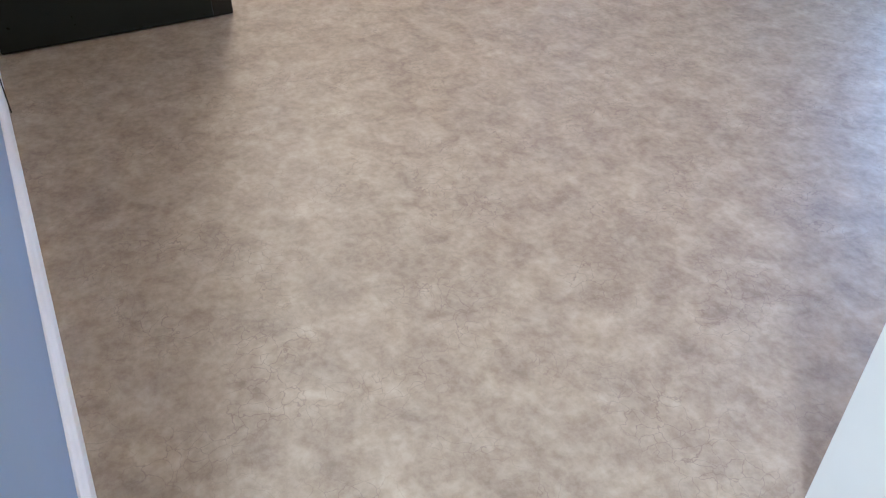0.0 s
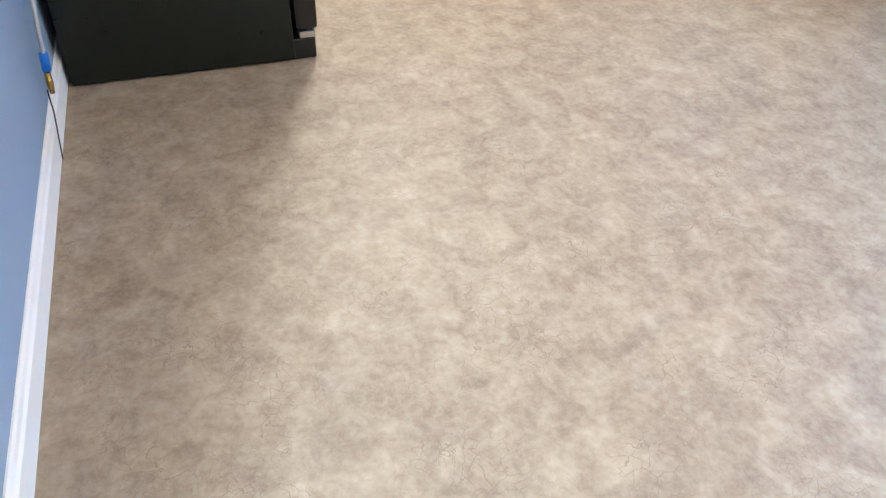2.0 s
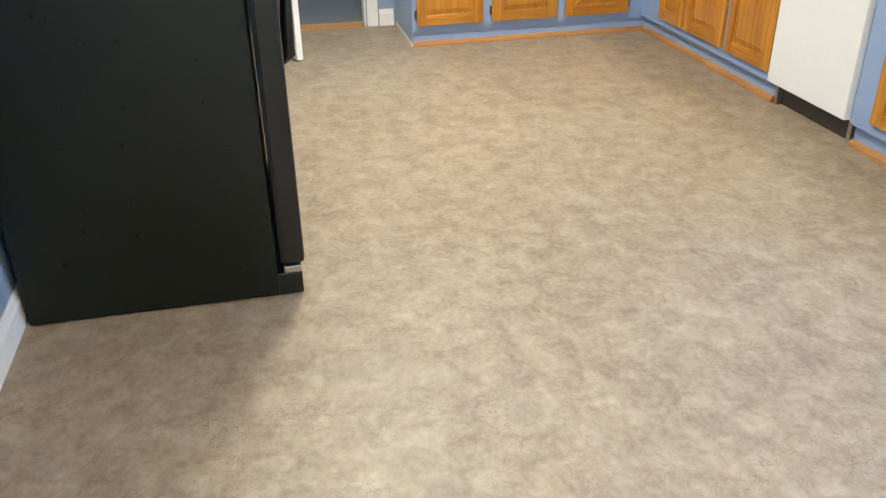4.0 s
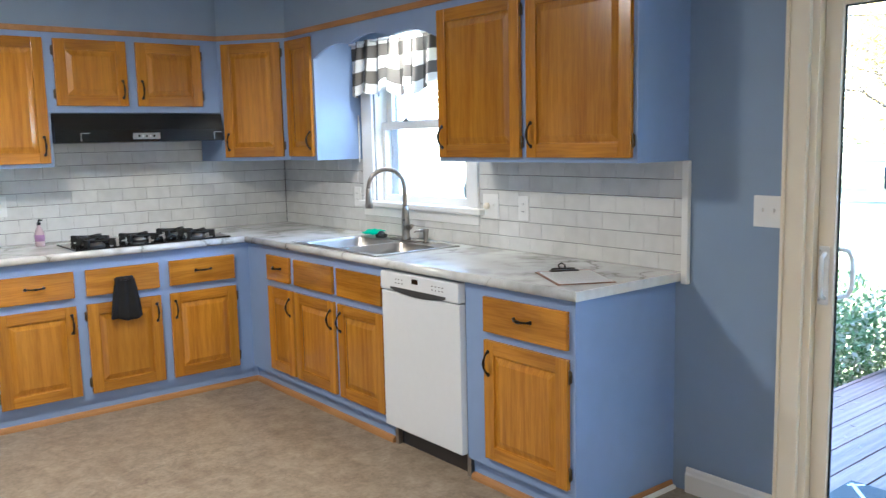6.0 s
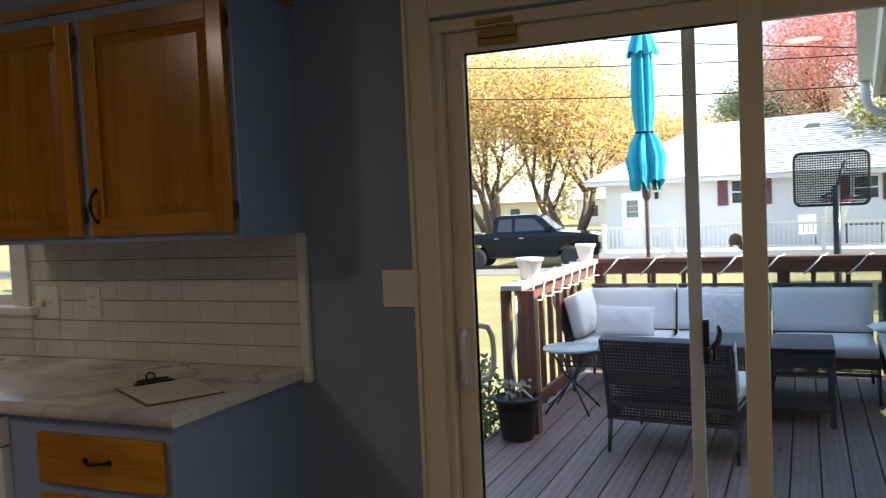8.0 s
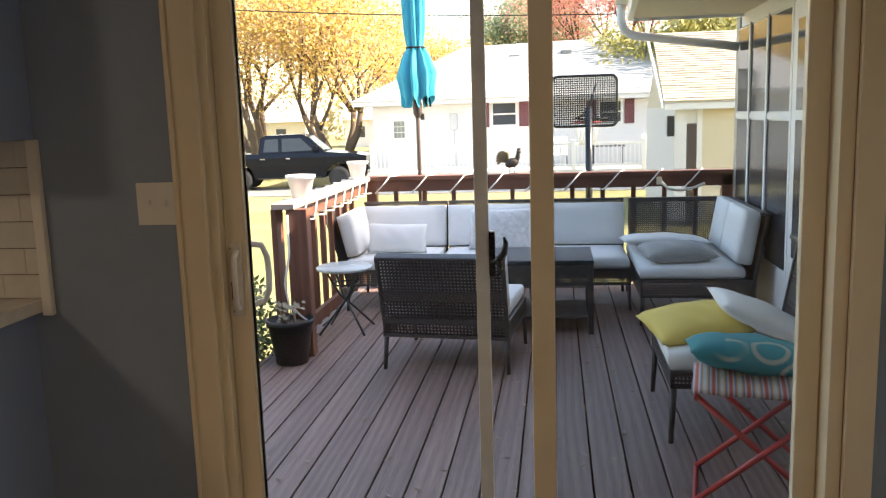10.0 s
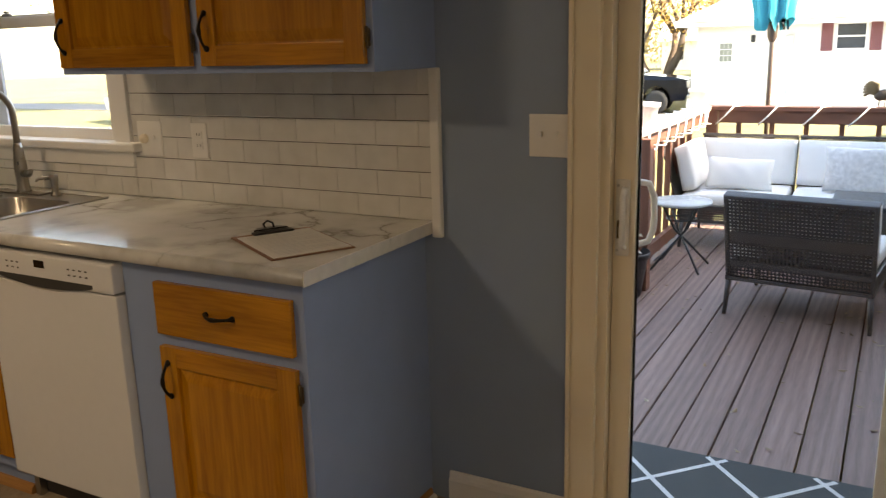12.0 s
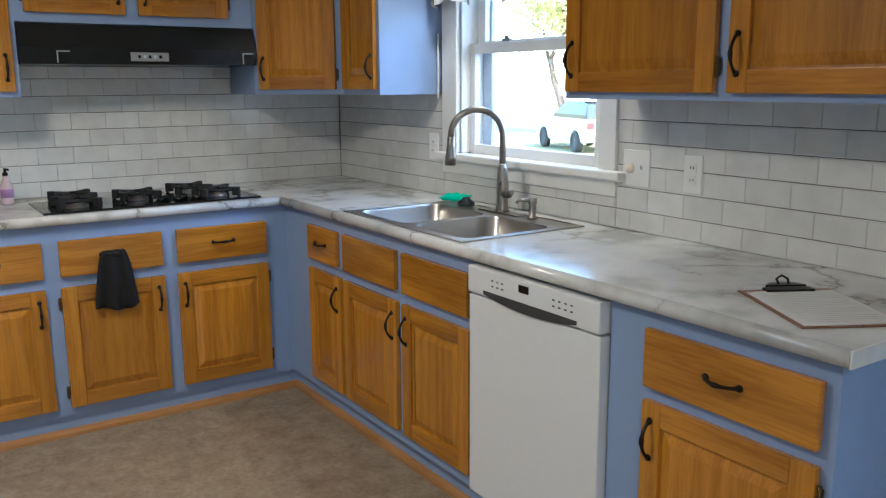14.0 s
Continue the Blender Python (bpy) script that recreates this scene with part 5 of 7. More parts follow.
DX0, DX1, DY1 = 2.86, 6.25, 5.32
deck = thing("deck", (4.5, 2.7, DECK), "reddish-brown stained wooden deck of long boards", "deck", kind="structure")
rng = random.Random(4)
wpart("deck_frame", [(DX0 + 0.02, DX0 + 0.06, 0.15, DY1 - 0.02, DECK - 0.25, DECK - 0.032), (DX0 + 0.06, DX1, DY1 - 0.06, DY1 - 0.02, DECK - 0.25, DECK - 0.032),
                     *[(x, x + 0.04, 0.15, DY1 - 0.06, DECK - 0.2, DECK - 0.034) for x in (3.8, 4.8, 5.8)]], RAIL_WOOD, deck, "", 0)
# unseen boards added to block sun below the deck, so the gaps stay dark
wpart("skirt", [(DX0 + 0.005, DX0 + 0.019, 0.16, DY1 - 0.02, GROUND, DECK - 0.033), (DX0 + 0.02, DX1, DY1 - 0.019, DY1 - 0.005, GROUND, DECK - 0.033)], RAIL_WOOD, deck, "unseen boards added to keep sun from under the deck", 0)
for x in (DX0 + 0.03, 4.4, 6.1):
    for y in (0.6, DY1 - 0.15):
        wpart("pier", [(x, x + 0.09, y, y + 0.09, GROUND, DECK - 0.25)], RAIL_WOOD, deck, "", 0)
starts = [(DX0, 0.029)] + [(2.8975 + 0.1535 * k, 0.1455) for k in range(22)]
for x, w in starts:
    w = min(w, DX1 - x)
    bm = bmesh.new()
    box(bm, 0, w, 0.145, DY1 + rng.uniform(-0.004, 0.004), -0.030, rng.uniform(-0.0015, 0.0015), 0.004)
    o = part("board", bm, DECK_WOOD, deck)
    o.matrix_basis = pose(x - 4.5, -2.7, 0)

# railing along the far and the left edge
rail = thing("deck_railing", (4.5, DY1, DECK), "dark reddish-brown wooden deck railing with square balusters", "railing", kind="structure")
TOPZ = 0.87
wpart("top_rail", [(3.06, 6.24, 5.17, 5.31, TOPZ - 0.036, TOPZ)], RAIL_WOOD_X, rail, "", 0.004)
wpart("upper_rail", [(3.16, 6.24, 5.20, 5.238, TOPZ - 0.136, TOPZ - 0.0365)], RAIL_WOOD_X, rail, "", 0.003)
wpart("lower_rail", [(3.16, 6.24, 5.20, 5.238, DECK + 0.07, DECK + 0.16)], RAIL_WOOD_X, rail, "", 0.003)
# side top rail takes a paler colour for the sun falling on it
wpart("side_top_rail", [(2.955, 3.105, 2.93, 5.169, TOPZ - 0.036, TOPZ)], plain("sunlit_rail_top", (0.46, 0.35, 0.30), 0.6, scale=12), rail, "side top rail coloured paler for sunlight", 0.004)
wpart("side_upper_rail", [(3.012, 3.05, 3.06, 5.169, TOPZ - 0.136, TOPZ - 0.0365)], RAIL_WOOD, rail, "", 0.003)
wpart("side_lower_rail", [(3.012, 3.05, 3.06, 5.169, DECK + 0.07, DECK + 0.16)], RAIL_WOOD, rail, "", 0.003)
for x0, y0, w, d in ((2.945, 2.945, 0.035, 0.14), (3.045, 2.945, 0.135, 0.09), (3.06, 5.20, 0.09, 0.09), (6.15, 5.20, 0.09, 0.09), (4.62, 5.24, 0.09, 0.06)):
    wpart("post", [(x0, x0 + w, y0, y0 + d, DECK + 0.0005, TOPZ - 0.0365)], RAIL_WOOD, rail, "", 0.004)
x = 3.30
while x < 6.12:
    wpart("baluster", [(x, x + 0.038, 5.239, 5.277, DECK + 0.02, TOPZ - 0.0365)], RAIL_WOOD, rail, "", 0.002)
    x += 0.262
y = 3.24
while y < 5.1:
    wpart("baluster", [(2.972, 3.010, y, y + 0.038, DECK + 0.02, TOPZ - 0.0365)], RAIL_WOOD, rail, "", 0.002)
    y += 0.235
# white rope light wound round the top rails
rope = thing("rope_light", (4.5, 5.24, TOPZ), "white rope light wound loosely round the deck railing", "lights")
def wrapped(at, across, along, length, half, low, high, turns, shift):
    """A rope wound round a rail of rectangular section; rising on the near side, flat over the top."""
    corners = [(-half, low), (-half, high), (half, high), (half, low)]
    pts = []
    for k in range(turns * 4 + 1):
        a, z = corners[k % 4]
        s = (k // 4 + (0.0, 0.42, 0.55, 0.97)[k % 4] + shift) / turns
        pts.append(Vector(at) + Vector(across) * a + Vector(along) * min(1, s) * length + Vector((0, 0, z)))
    bm = bmesh.new()
    for p, q in zip(pts, pts[1:]):
        mid = (p + q) / 2 - Vector((0, 0, 0.006))
        tube(bm, [p, mid, q], 0.0065, 6)
    return bm
part("rope", wrapped((3.12, 5.225, TOPZ), (0, 1, 0), (1, 0, 0), 3.0, 0.095, -0.145, 0.007, 9, 0.1), WHITE, rope, here=False)
part("rope", wrapped((3.03, 3.08, TOPZ), (-1, 0, 0), (0, 1, 0), 2.08, 0.085, -0.145, 0.007, 8, 0.0), WHITE, rope, here=False)
bm = bmesh.new()
tube(bm, [(3.06, 2.93, 0.80), (3.06, 2.925, 0.55), (3.02, 2.92, 0.36), (3.04, 2.92, 0.22), (3.12, 2.93, 0.14), (3.17, 2.93, 0.10)], 0.007, 7)
part("loose_end", bm, WHITE, rope, here=False)
wpart("power_box", [(5.60, 5.645, 5.150, 5.168, TOPZ - 0.115, TOPZ - 0.05)], CREAM, rope, "small cream connector box", 0.003)
bm = bmesh.new()
tube(bm, [(5.64, 5.16, 0.78), (5.70, 5.15, 0.715), (5.80, 5.15, 0.70), (5.90, 5.15, 0.72), (6.0, 5.155, 0.76)], 0.012, 8)
part("coil", bm, WHITE, rope, here=False)

# white pots on the side rail
WHITE_PLASTIC = plain("white_plastic", (0.76, 0.74, 0.72), 0.35, vary=0.03)
for x, y, r, lab in ((3.03, 3.35, 0.095, "white plastic pot with dry soil on the rail"), (3.05, 4.93, 0.085, "white plastic pot on the railing corner")):
    p = thing("flower_pot", (x, y, TOPZ), lab, "pot", "white pots on the deck railing")
    bm = bmesh.new()
    lathe(bm, [(r * 0.62, 0.001), (r * 0.66, 0.006), (r * 0.93, 0.125), (r * 1.05, 0.13), (r * 1.07, 0.155), (r * 0.98, 0.156), (r * 0.92, 0.13), (0.0, 0.128)], (0, 0, 0), 24)
    part("pot_body", bm, WHITE_PLASTIC, p)
    bm = bmesh.new()
    lathe(bm, [(r * 0.9, 0.1285), (r * 0.5, 0.136), (0.0, 0.138)], (0, 0, 0), 16)
    part("soil", bm, plain("dry_soil", (0.12, 0.08, 0.05), 0.95, relief=0.01, fine=80), p)

# black pot with a dry plant
p = thing("plant_pot", (3.070, 3.04 - 0.06, DECK), "black plastic pot with dried grey plant stalks standing on the deck", "pot")
p.matrix_basis = pose(3.075, 2.82, DECK)
bm = bmesh.new()
lathe(bm, [(0.098, 0.0015), (0.102, 0.006), (0.140, 0.25), (0.152, 0.252), (0.154, 0.285), (0.146, 0.287), (0.138, 0.25), (0.0, 0.245)], (0, 0, 0), 28)
part("pot_body", bm, plain("black_plastic", (0.012, 0.012, 0.012), 0.4, relief=0.0004), p)
bm = bmesh.new()
lathe(bm, [(0.136, 0.246), (0.07, 0.258), (0.0, 0.262)], (0, 0, 0), 18)
part("soil", bm, plain("pot_soil", (0.07, 0.05, 0.035), 0.95, relief=0.01, fine=80), p)
DRY = plain("dried_leaf", (0.34, 0.30, 0.22), 0.9, vary=0.3)
for k in range(9):
    bm = bmesh.new()
    a, l = rng.uniform(0, math.tau), rng.uniform(0.06, 0.16)
    bx_, by_ = rng.uniform(-0.05, 0.05), rng.uniform(-0.05, 0.05)
    tube(bm, [(bx_, by_, 0.25), (bx_ + 0.02 * math.cos(a), by_ + 0.02 * math.sin(a), 0.25 + l), (bx_ + 0.07 * math.cos(a), by_ + 0.07 * math.sin(a), 0.24 + l * 0.9)], [0.004, 0.003, 0.0015], 5)
    for j in range(4):
        q = Vector((bx_ + 0.05 * math.cos(a), by_ + 0.05 * math.sin(a), 0.25 + l * 0.85)) + Vector([rng.uniform(-0.03, 0.03) for _ in range(3)])
        vs = [bm.verts.new(q + Vector(d)) for d in ((0, 0, 0), (0.018, 0.008, 0.006), (0.030, 0, -0.014), (0.012, -0.012, -0.008))]
        bm.faces.new(vs)
    part("stalk", bm, DRY, p)

# bush beside the deck
def leaves(bm, centre, radii, count, size, rng, shell=0.55, flat=0.0):
    """Small four-cornered leaves scattered in a lumpy ball."""
    for _ in range(count):
        while True:
            d = Vector([rng.gauss(0, 1) for _ in range(3)]).normalized()
            r = shell + (1 - shell) * rng.random()
            q = Vector((d.x * radii[0], d.y * radii[1], d.z * radii[2])) * r
            if noise.noise((q + Vector(centre)) * (1.6 / max(radii))) > -0.28:
                break
        c = Vector(centre) + q
        s = size * rng.uniform(0.6, 1.3)
        a = Vector([rng.gauss(0, 1) for _ in range(3)]).normalized()
        b = a.orthogonal().normalized()
        vs = [bm.verts.new(c + v) for v in (-a * s, b * s * 0.45, a * s, -b * s * 0.45)]
        bm.faces.new(vs)


SHRUB = leaf_cloth("shrub_leaf", [(0.05, 0.10, 0.03), (0.09, 0.15, 0.045), (0.22, 0.26, 0.12), (0.45, 0.44, 0.36)])
shrub = thing("shrub", (2.52, 2.9, GROUND), "green and white variegated shrub beside the deck", "shrub")
bm = bmesh.new()
for k in range(14):
    a = rng.uniform(0, math.tau)
    r = rng.uniform(0.1, 0.45)
    tube(bm, [(0, 0, 0.001), (0.3 * r * math.cos(a), 0.3 * r * math.sin(a), 0.6), (r * math.cos(a), r * math.sin(a), rng.uniform(1.1, 1.6))], [0.014, 0.008, 0.003], 5)
part("stem", bm, BARK, shrub)["kind"] = "stuff"
bm = bmesh.new()
leaves(bm, (0.0, 0.0, 1.15), (0.42, 0.75, 0.60), 5200, 0.026, rng, 0.35)
part("foliage", bm, SHRUB, shrub)["kind"] = "stuff"

# small round bistro table
t = thing("bistro_table", (3.24, 3.60, DECK), "small round table with pale top and dark metal legs", "table")
METAL = plain("dark_grey_metal", (0.05, 0.055, 0.06), 0.4, 0.5)
bm = bmesh.new()
lathe(bm, [(0.0, 0.455), (0.185, 0.456), (0.200, 0.462), (0.203, 0.474), (0.195, 0.482), (0.0, 0.484)], (0, 0, 0), 32)
part("tabletop", bm, plain("grey_table_glass", (0.50, 0.54, 0.55), 0.25), t)
for k in range(4):
    a = radians(45 + 90 * k)
    bm = bmesh.new()
    c, s = math.cos(a), math.sin(a)
    tube(bm, [(0.15 * c, 0.15 * s, 0.455), (0.05 * c, 0.05 * s, 0.28), (-0.07 * c, -0.07 * s, 0.17), (-0.23 * c, -0.23 * s, 0.009)], 0.008, 7)
    part("leg", bm, METAL, t)
bm = bmesh.new()
ring = [(0.10 * math.cos(k * math.tau / 16), 0.10 * math.sin(k * math.tau / 16), 0.355) for k in range(16)]
tube(bm, ring, 0.006, 6, closed=True)
part("ring", bm, METAL, t)
bm = bmesh.new()
tube(bm, [(-0.140, 0.140, 0.075), (-0.140, -0.140, 0.075)], 0.006, 6)
part("stretcher", bm, METAL, t)


# ---- wicker furniture ----
SOFT = (0.56, 0.57, 0.56)
def wicker_seat(name, at, turn, w, d, label, category, group="", back=True, legs=True, seat_cushion=True, back_cushion=True, low=0.21, seat=0.335, top=0.72, side=None, thick=0.11, lean=10):
    """Seat: x across from 0 to w, front at y=0, back at y=d."""
    s = thing(name, at, label, category, group, turn)
    bm = bmesh.new()
    box(bm, 0.0, w, 0.012, d - 0.012, seat - 0.020, seat, 0.006)
    for y in (0.0, d - 0.018):
        box(bm, 0, w, y, y + 0.018, seat - 0.03, seat, 0.004)
        box(bm, 0, w, y, y + 0.018, low, low + 0.02, 0.004)
    for x in (0.0, w - 0.018):
        box(bm, x, x + 0.018, 0, d, low, low + 0.02, 0.004)
    part("seat_frame", bm, WICKER, s)
    bm = bmesh.new()
    lattice(bm, pose(0.0, 0.006, low + 0.02), w, seat - low - 0.04)
    part("front_weave", bm, WICKER, s)
    for x in (0.006, w - 0.006):
        bm = bmesh.new()
        lattice(bm, pose(x, 0, low + 0.02, 0, 0, 90), d, seat - low - 0.04)
        part("side_weave", bm, WICKER, s)
    if back:
        h = top - low
        m = pose(0, d - 0.035, low, -lean, 0, 0)
        bm = bmesh.new()
        lattice(bm, m, w, h, 0.0205, 0.0105, solid=[(h * 0.46, h * 0.58)])
        part("backrest_weave", bm, WICKER, s)
        bm = bmesh.new()
        for a, b in ((0.0, 0.022), (w - 0.022, w)):
            box(bm, a, b, -0.014, 0.014, 0, h, 0.005, m)
        box(bm, 0, w, -0.055, 0.016, h - 0.024, h, 0.007, m)
        part("backrest_frame", bm, WICKER, s)
        if back_cushion:
            bm = bmesh.new()
            block_cushion(bm, 0.003, w - 0.003, -thick - 0.025, -0.022, seat - low + 0.078, h - 0.042, m, 0.016)
            part("back_cushion", bm, CUSHION, s, "white back cushion")
    if side is not None:
        x0 = 0.0 if side == "l" else w
        m = pose(x0 + 0.02, 0, low, -17 if side == "l" else 11, 0, 90)
        bm = bmesh.new()
        lattice(bm, m, d, top - low - 0.02, 0.0165)
        box(bm, 0, d, -0.02, 0.02, top - low - 0.03, top - low, 0.006, m)
        part("side_panel", bm, WICKER, s)
    if seat_cushion:
        bm = bmesh.new()
        block_cushion(bm, 0.012, w - 0.012, -0.005, d - 0.075, seat + 0.001, seat + 0.085, None, 0.014)
        part("seat_cushion", bm, CUSHION, s, "white seat cushion")
    for x in (0.018, w - 0.018):
        for y in (0.018, d - 0.018):
            bm = bmesh.new()
            tube(bm, [(x, y, low + 0.01), (x * 1.0 + (0.012 if x > w / 2 else -0.012), y + (0.012 if y > d / 2 else -0.012), 0.0005)], [0.017, 0.012], 8)
            part("leg", bm, WICKER, s)
    return s


# the chair that turns its back to the house: front to +y
wicker_seat("lounge_chair", (4.545, 3.290, DECK), 173.5, 0.775, 0.69, "dark wicker lounge chair with white cushions on the deck", "chair", "", low=0.205, seat=0.32, top=0.735, lean=15)
# chair under the pillows, facing -x: local x runs to -y
wicker_seat("side_chair", (5.255, 2.345, DECK), -90, 0.74, 0.68, "dark wicker chair piled with pillows by the porch wall", "chair", "", low=0.26, seat=0.34, top=0.86, back_cushion=False)
# corner sofa: three middle seats and two corner units along the far railing
for k in range(2):
    x0 = 3.83 + 0.745 * k
    wicker_seat("patio_sofa", (x0, 4.23, DECK), 0, 0.735, 0.72, "dark wicker sofa section with white cushions along the railing", "sofa", "middle sofa sections", low=0.20, seat=0.33, top=0.80)
c = wicker_seat("corner_sofa", (3.085, 4.22, DECK), 0, 0.735, 0.73, "dark wicker corner sofa with white cushions by the railing", "sofa", "", low=0.20, seat=0.33, top=0.80, side="l")
bm = bmesh.new()
block_cushion(bm, 0.03, 0.135, 0.02, 0.60, 0.225, 0.565, pose(0.035, 0, 0.20, 0, -13, 0), 0.012)
part("back_cushion", bm, CUSHION, c, "white back cushion")
# right corner: a long seat reaching forward with its back to the porch wall
c = wicker_seat("corner_sofa", (5.335, 4.955, DECK), -90, 1.18, 0.79, "dark wicker corner sofa with white cushions beside the porch", "sofa", "", low=0.20, seat=0.33, top=0.80, back_cushion=False)
m = pose(0, 0.79 - 0.05, 0.20, -10, 0, 0)
for a, b in ((0.10, 0.58), (0.59, 1.16)):
    bm = bmesh.new()
    block_cushion(bm, a, b, -0.135, -0.022, 0.225, 0.60, m, 0.016)
    part("back_cushion", bm, CUSHION, c, "white back cushion")
m2 = pose(0.02, 0.01, 0.20, 0, 0, 90)
bm = bmesh.new()
lattice(bm, m2, 0.78, 0.58, 0.0165, solid=[(0.0, 0.16)])
box(bm, 0, 0.80, -0.02, 0.02, 0.565, 0.60, 0.006, m2)
part("end_panel", bm, WICKER, c)


def cushion_thing(name, at, rot, w, d, h, mat, label, pinch=0.35):
    bm = bmesh.new()
    pillow(bm, w, d, h, (0, 0, 0), None, 16, pinch)
    o = part(name, bm, mat)
    o.matrix_basis = pose(*at, *rot)
    return tagged(o, label, "pillow")


LACE = plain("white_lace_cloth", (0.60, 0.60, 0.60), 0.95, scale=34, vary=0.32, relief=0.012, fine=60)
CZ = DECK + 0.43
cushion_thing("throw_pillow", (3.465, 4.49, CZ + 0.115), (66, 2, 6), 0.48, 0.25, 0.15, CUSHION, "plain white oblong throw pillow on the corner sofa")
cushion_thing("throw_pillow", (4.30, 4.60, CZ + 0.165), (70, 0, 0), 0.52, 0.34, 0.14, LACE, "white throw pillow with a raised leaf pattern on the sofa")
cushion_thing("throw_pillow", (5.62, 4.08, CZ + 0.055), (4, 0, 8), 0.52, 0.40, 0.15, plain("grey_stripe_cloth", (0.38, 0.37, 0.35), 0.9, scale=8, vary=0.2), "grey throw pillow lying on the corner sofa seat")
cushion_thing("loose_cushion", (5.58, 4.50, CZ + 0.075), (-5, 2, 4), 0.66, 0.50, 0.11, CUSHION, "loose white seat cushion lying on the corner sofa")
cushion_thing("throw_pillow", (5.41, 1.95, DECK + 0.485), (6, -6, 12), 0.46, 0.42, 0.15, YELLOW, "yellow throw pillow lying on the wicker chair")
cushion_thing("loose_cushion", (5.72, 1.88, DECK + 0.53), (0, 24, 0), 0.50, 0.46, 0.12, CUSHION, "white cushion leaning on the back of the wicker chair")

# dark coffee table between the sofas
t = thing("coffee_table", (4.58, 3.82, DECK), "dark wicker coffee table with a glass top and a low shelf", "table")
bm = bmesh.new()
box(bm, -0.42, 0.42, -0.30, 0.30, 0.49, 0.52, 0.006)
part("tabletop", bm, plain("dark_table_top", (0.02, 0.022, 0.025), 0.12), t, "dark glass top")
bm = bmesh.new()
box(bm, -0.38, 0.38, -0.26, 0.26, 0.10, 0.12, 0.004)
part("shelf", bm, WICKER, t)
for sx in (-1, 1):
    for sy in (-1, 1):
        bm = bmesh.new()
        box(bm, sx * 0.40 - 0.018, sx * 0.40 + 0.018, sy * 0.28 - 0.018, sy * 0.28 + 0.018, 0.0005, 0.49, 0.004)
        part("leg", bm, WICKER, t)
for a in (-0.289, 0.281):
    bm = bmesh.new()
    lattice(bm, pose(-0.38, a, 0.33), 0.76, 0.155)
    part("apron_weave", bm, WICKER, t)

# red folding stool with a striped seat and a teal pillow
st = thing("folding_stool", (5.27, 1.0, DECK), "red metal folding stool standing on the deck", "stool", turn=-10.0)
for y in (0.0, 0.34):
    for flip in (0, 1):
        bm = bmesh.new()
        xa, xb = (0.0, 0.48) if not flip else (0.48, 0.0)
        tube(bm, [(xa, y + 0.022 * flip, 0.011), (xb, y + 0.022 * flip, 0.43)], 0.0125, 8)
        part("leg", bm, CORAL, st)
for x, z in ((0.0, 0.011), (0.48, 0.011), (0.0, 0.43), (0.48, 0.43)):
    bm = bmesh.new()
    tube(bm, [(x, -0.01, z), (x, 0.37, z)], 0.009, 8)
    part("crossbar", bm, CORAL, st)
m_, tr_, b_ = material("striped_canvas")
ws = tr_.nodes.new("ShaderNodeTexWave")
ws.inputs["Scale"].default_value = 5.0
tr_.links.new(coords(tr_), ws.inputs["Vector"])
tr_.links.new(ramp(tr_, ws.outputs["Fac"], [(0.0, (0.45, 0.08, 0.06)), (0.25, (0.55, 0.50, 0.44)), (0.5, (0.10, 0.17, 0.35)), (0.75, (0.50, 0.27, 0.10)), (1.0, (0.55, 0.52, 0.48))]), b_.inputs["Base Color"])
b_.inputs["Roughness"].default_value = 0.9
bm = bmesh.new()
pillow(bm, 0.52, 0.40, 0.06, (0.24, 0.18, 0.455), None, 12, 0.1)
part("striped_seat", bm, m_, st, "striped canvas seat pad")
tm, tt, tb = material("teal_print")
v = coords(tt)
w1 = node(tt, "ShaderNodeTexVoronoi", Scale=5.5)
tt.links.new(v, w1.inputs["Vector"])
spots = ramp(tt, w1.outputs["Distance"], [(0.0, (0, 0, 0)), (0.30, (0, 0, 0)), (0.34, (1, 1, 1)), (0.40, (1, 1, 1)), (0.44, (0, 0, 0))])
gate_ = node(tt, "ShaderNodeTexNoise", Scale=3.2)
tt.links.new(v, gate_.inputs["Vector"])
some_ = ramp(tt, gate_.outputs["Fac"], [(0.50, (0, 0, 0)), (0.58, (0.8, 0.8, 0.8))])
tt.links.new(mix(tt, mix(tt, 1.0, spots, some_, "MULTIPLY"), (0.02, 0.24, 0.27), (0.55, 0.50, 0.38)), tb.inputs["Base Color"])
tb.inputs["Roughness"].default_value = 0.9
cushion_thing("throw_pillow", (5.52, 1.24, DECK + 0.535), (-8, 6, -6), 0.50, 0.42, 0.15, tm, "teal printed throw pillow lying on the red stool")

# door mat with a diamond lattice
rug = thing("door_mat", (4.42, 0.70, DECK), "dark grey outdoor mat with white diamond lattice on the deck", "mat")
wpart("mat_base", [(3.60, 5.205, 0.30, 0.885, DECK + 0.0022, DECK + 0.010)], plain("charcoal_pile", (0.055, 0.065, 0.068), 0.95, relief=0.004, fine=300), rug, "", 0.003)
bm = bmesh.new()
def clipseg(p, q):
    x0, x1, y0, y1 = 3.615, 5.190, 0.31, 0.873
    t0, t1 = 0.0, 1.0
    dx, dy = q[0] - p[0], q[1] - p[1]
    for a, b in ((-dx, p[0] - x0), (dx, x1 - p[0]), (-dy, p[1] - y0), (dy, y1 - p[1])):
        if a < 0:
            t0 = max(t0, b / a)
        elif a > 0:
            t1 = min(t1, b / a)
    return ((p[0] + dx * t0, p[1] + dy * t0), (p[0] + dx * t1, p[1] + dy * t1)) if t0 < t1 else None
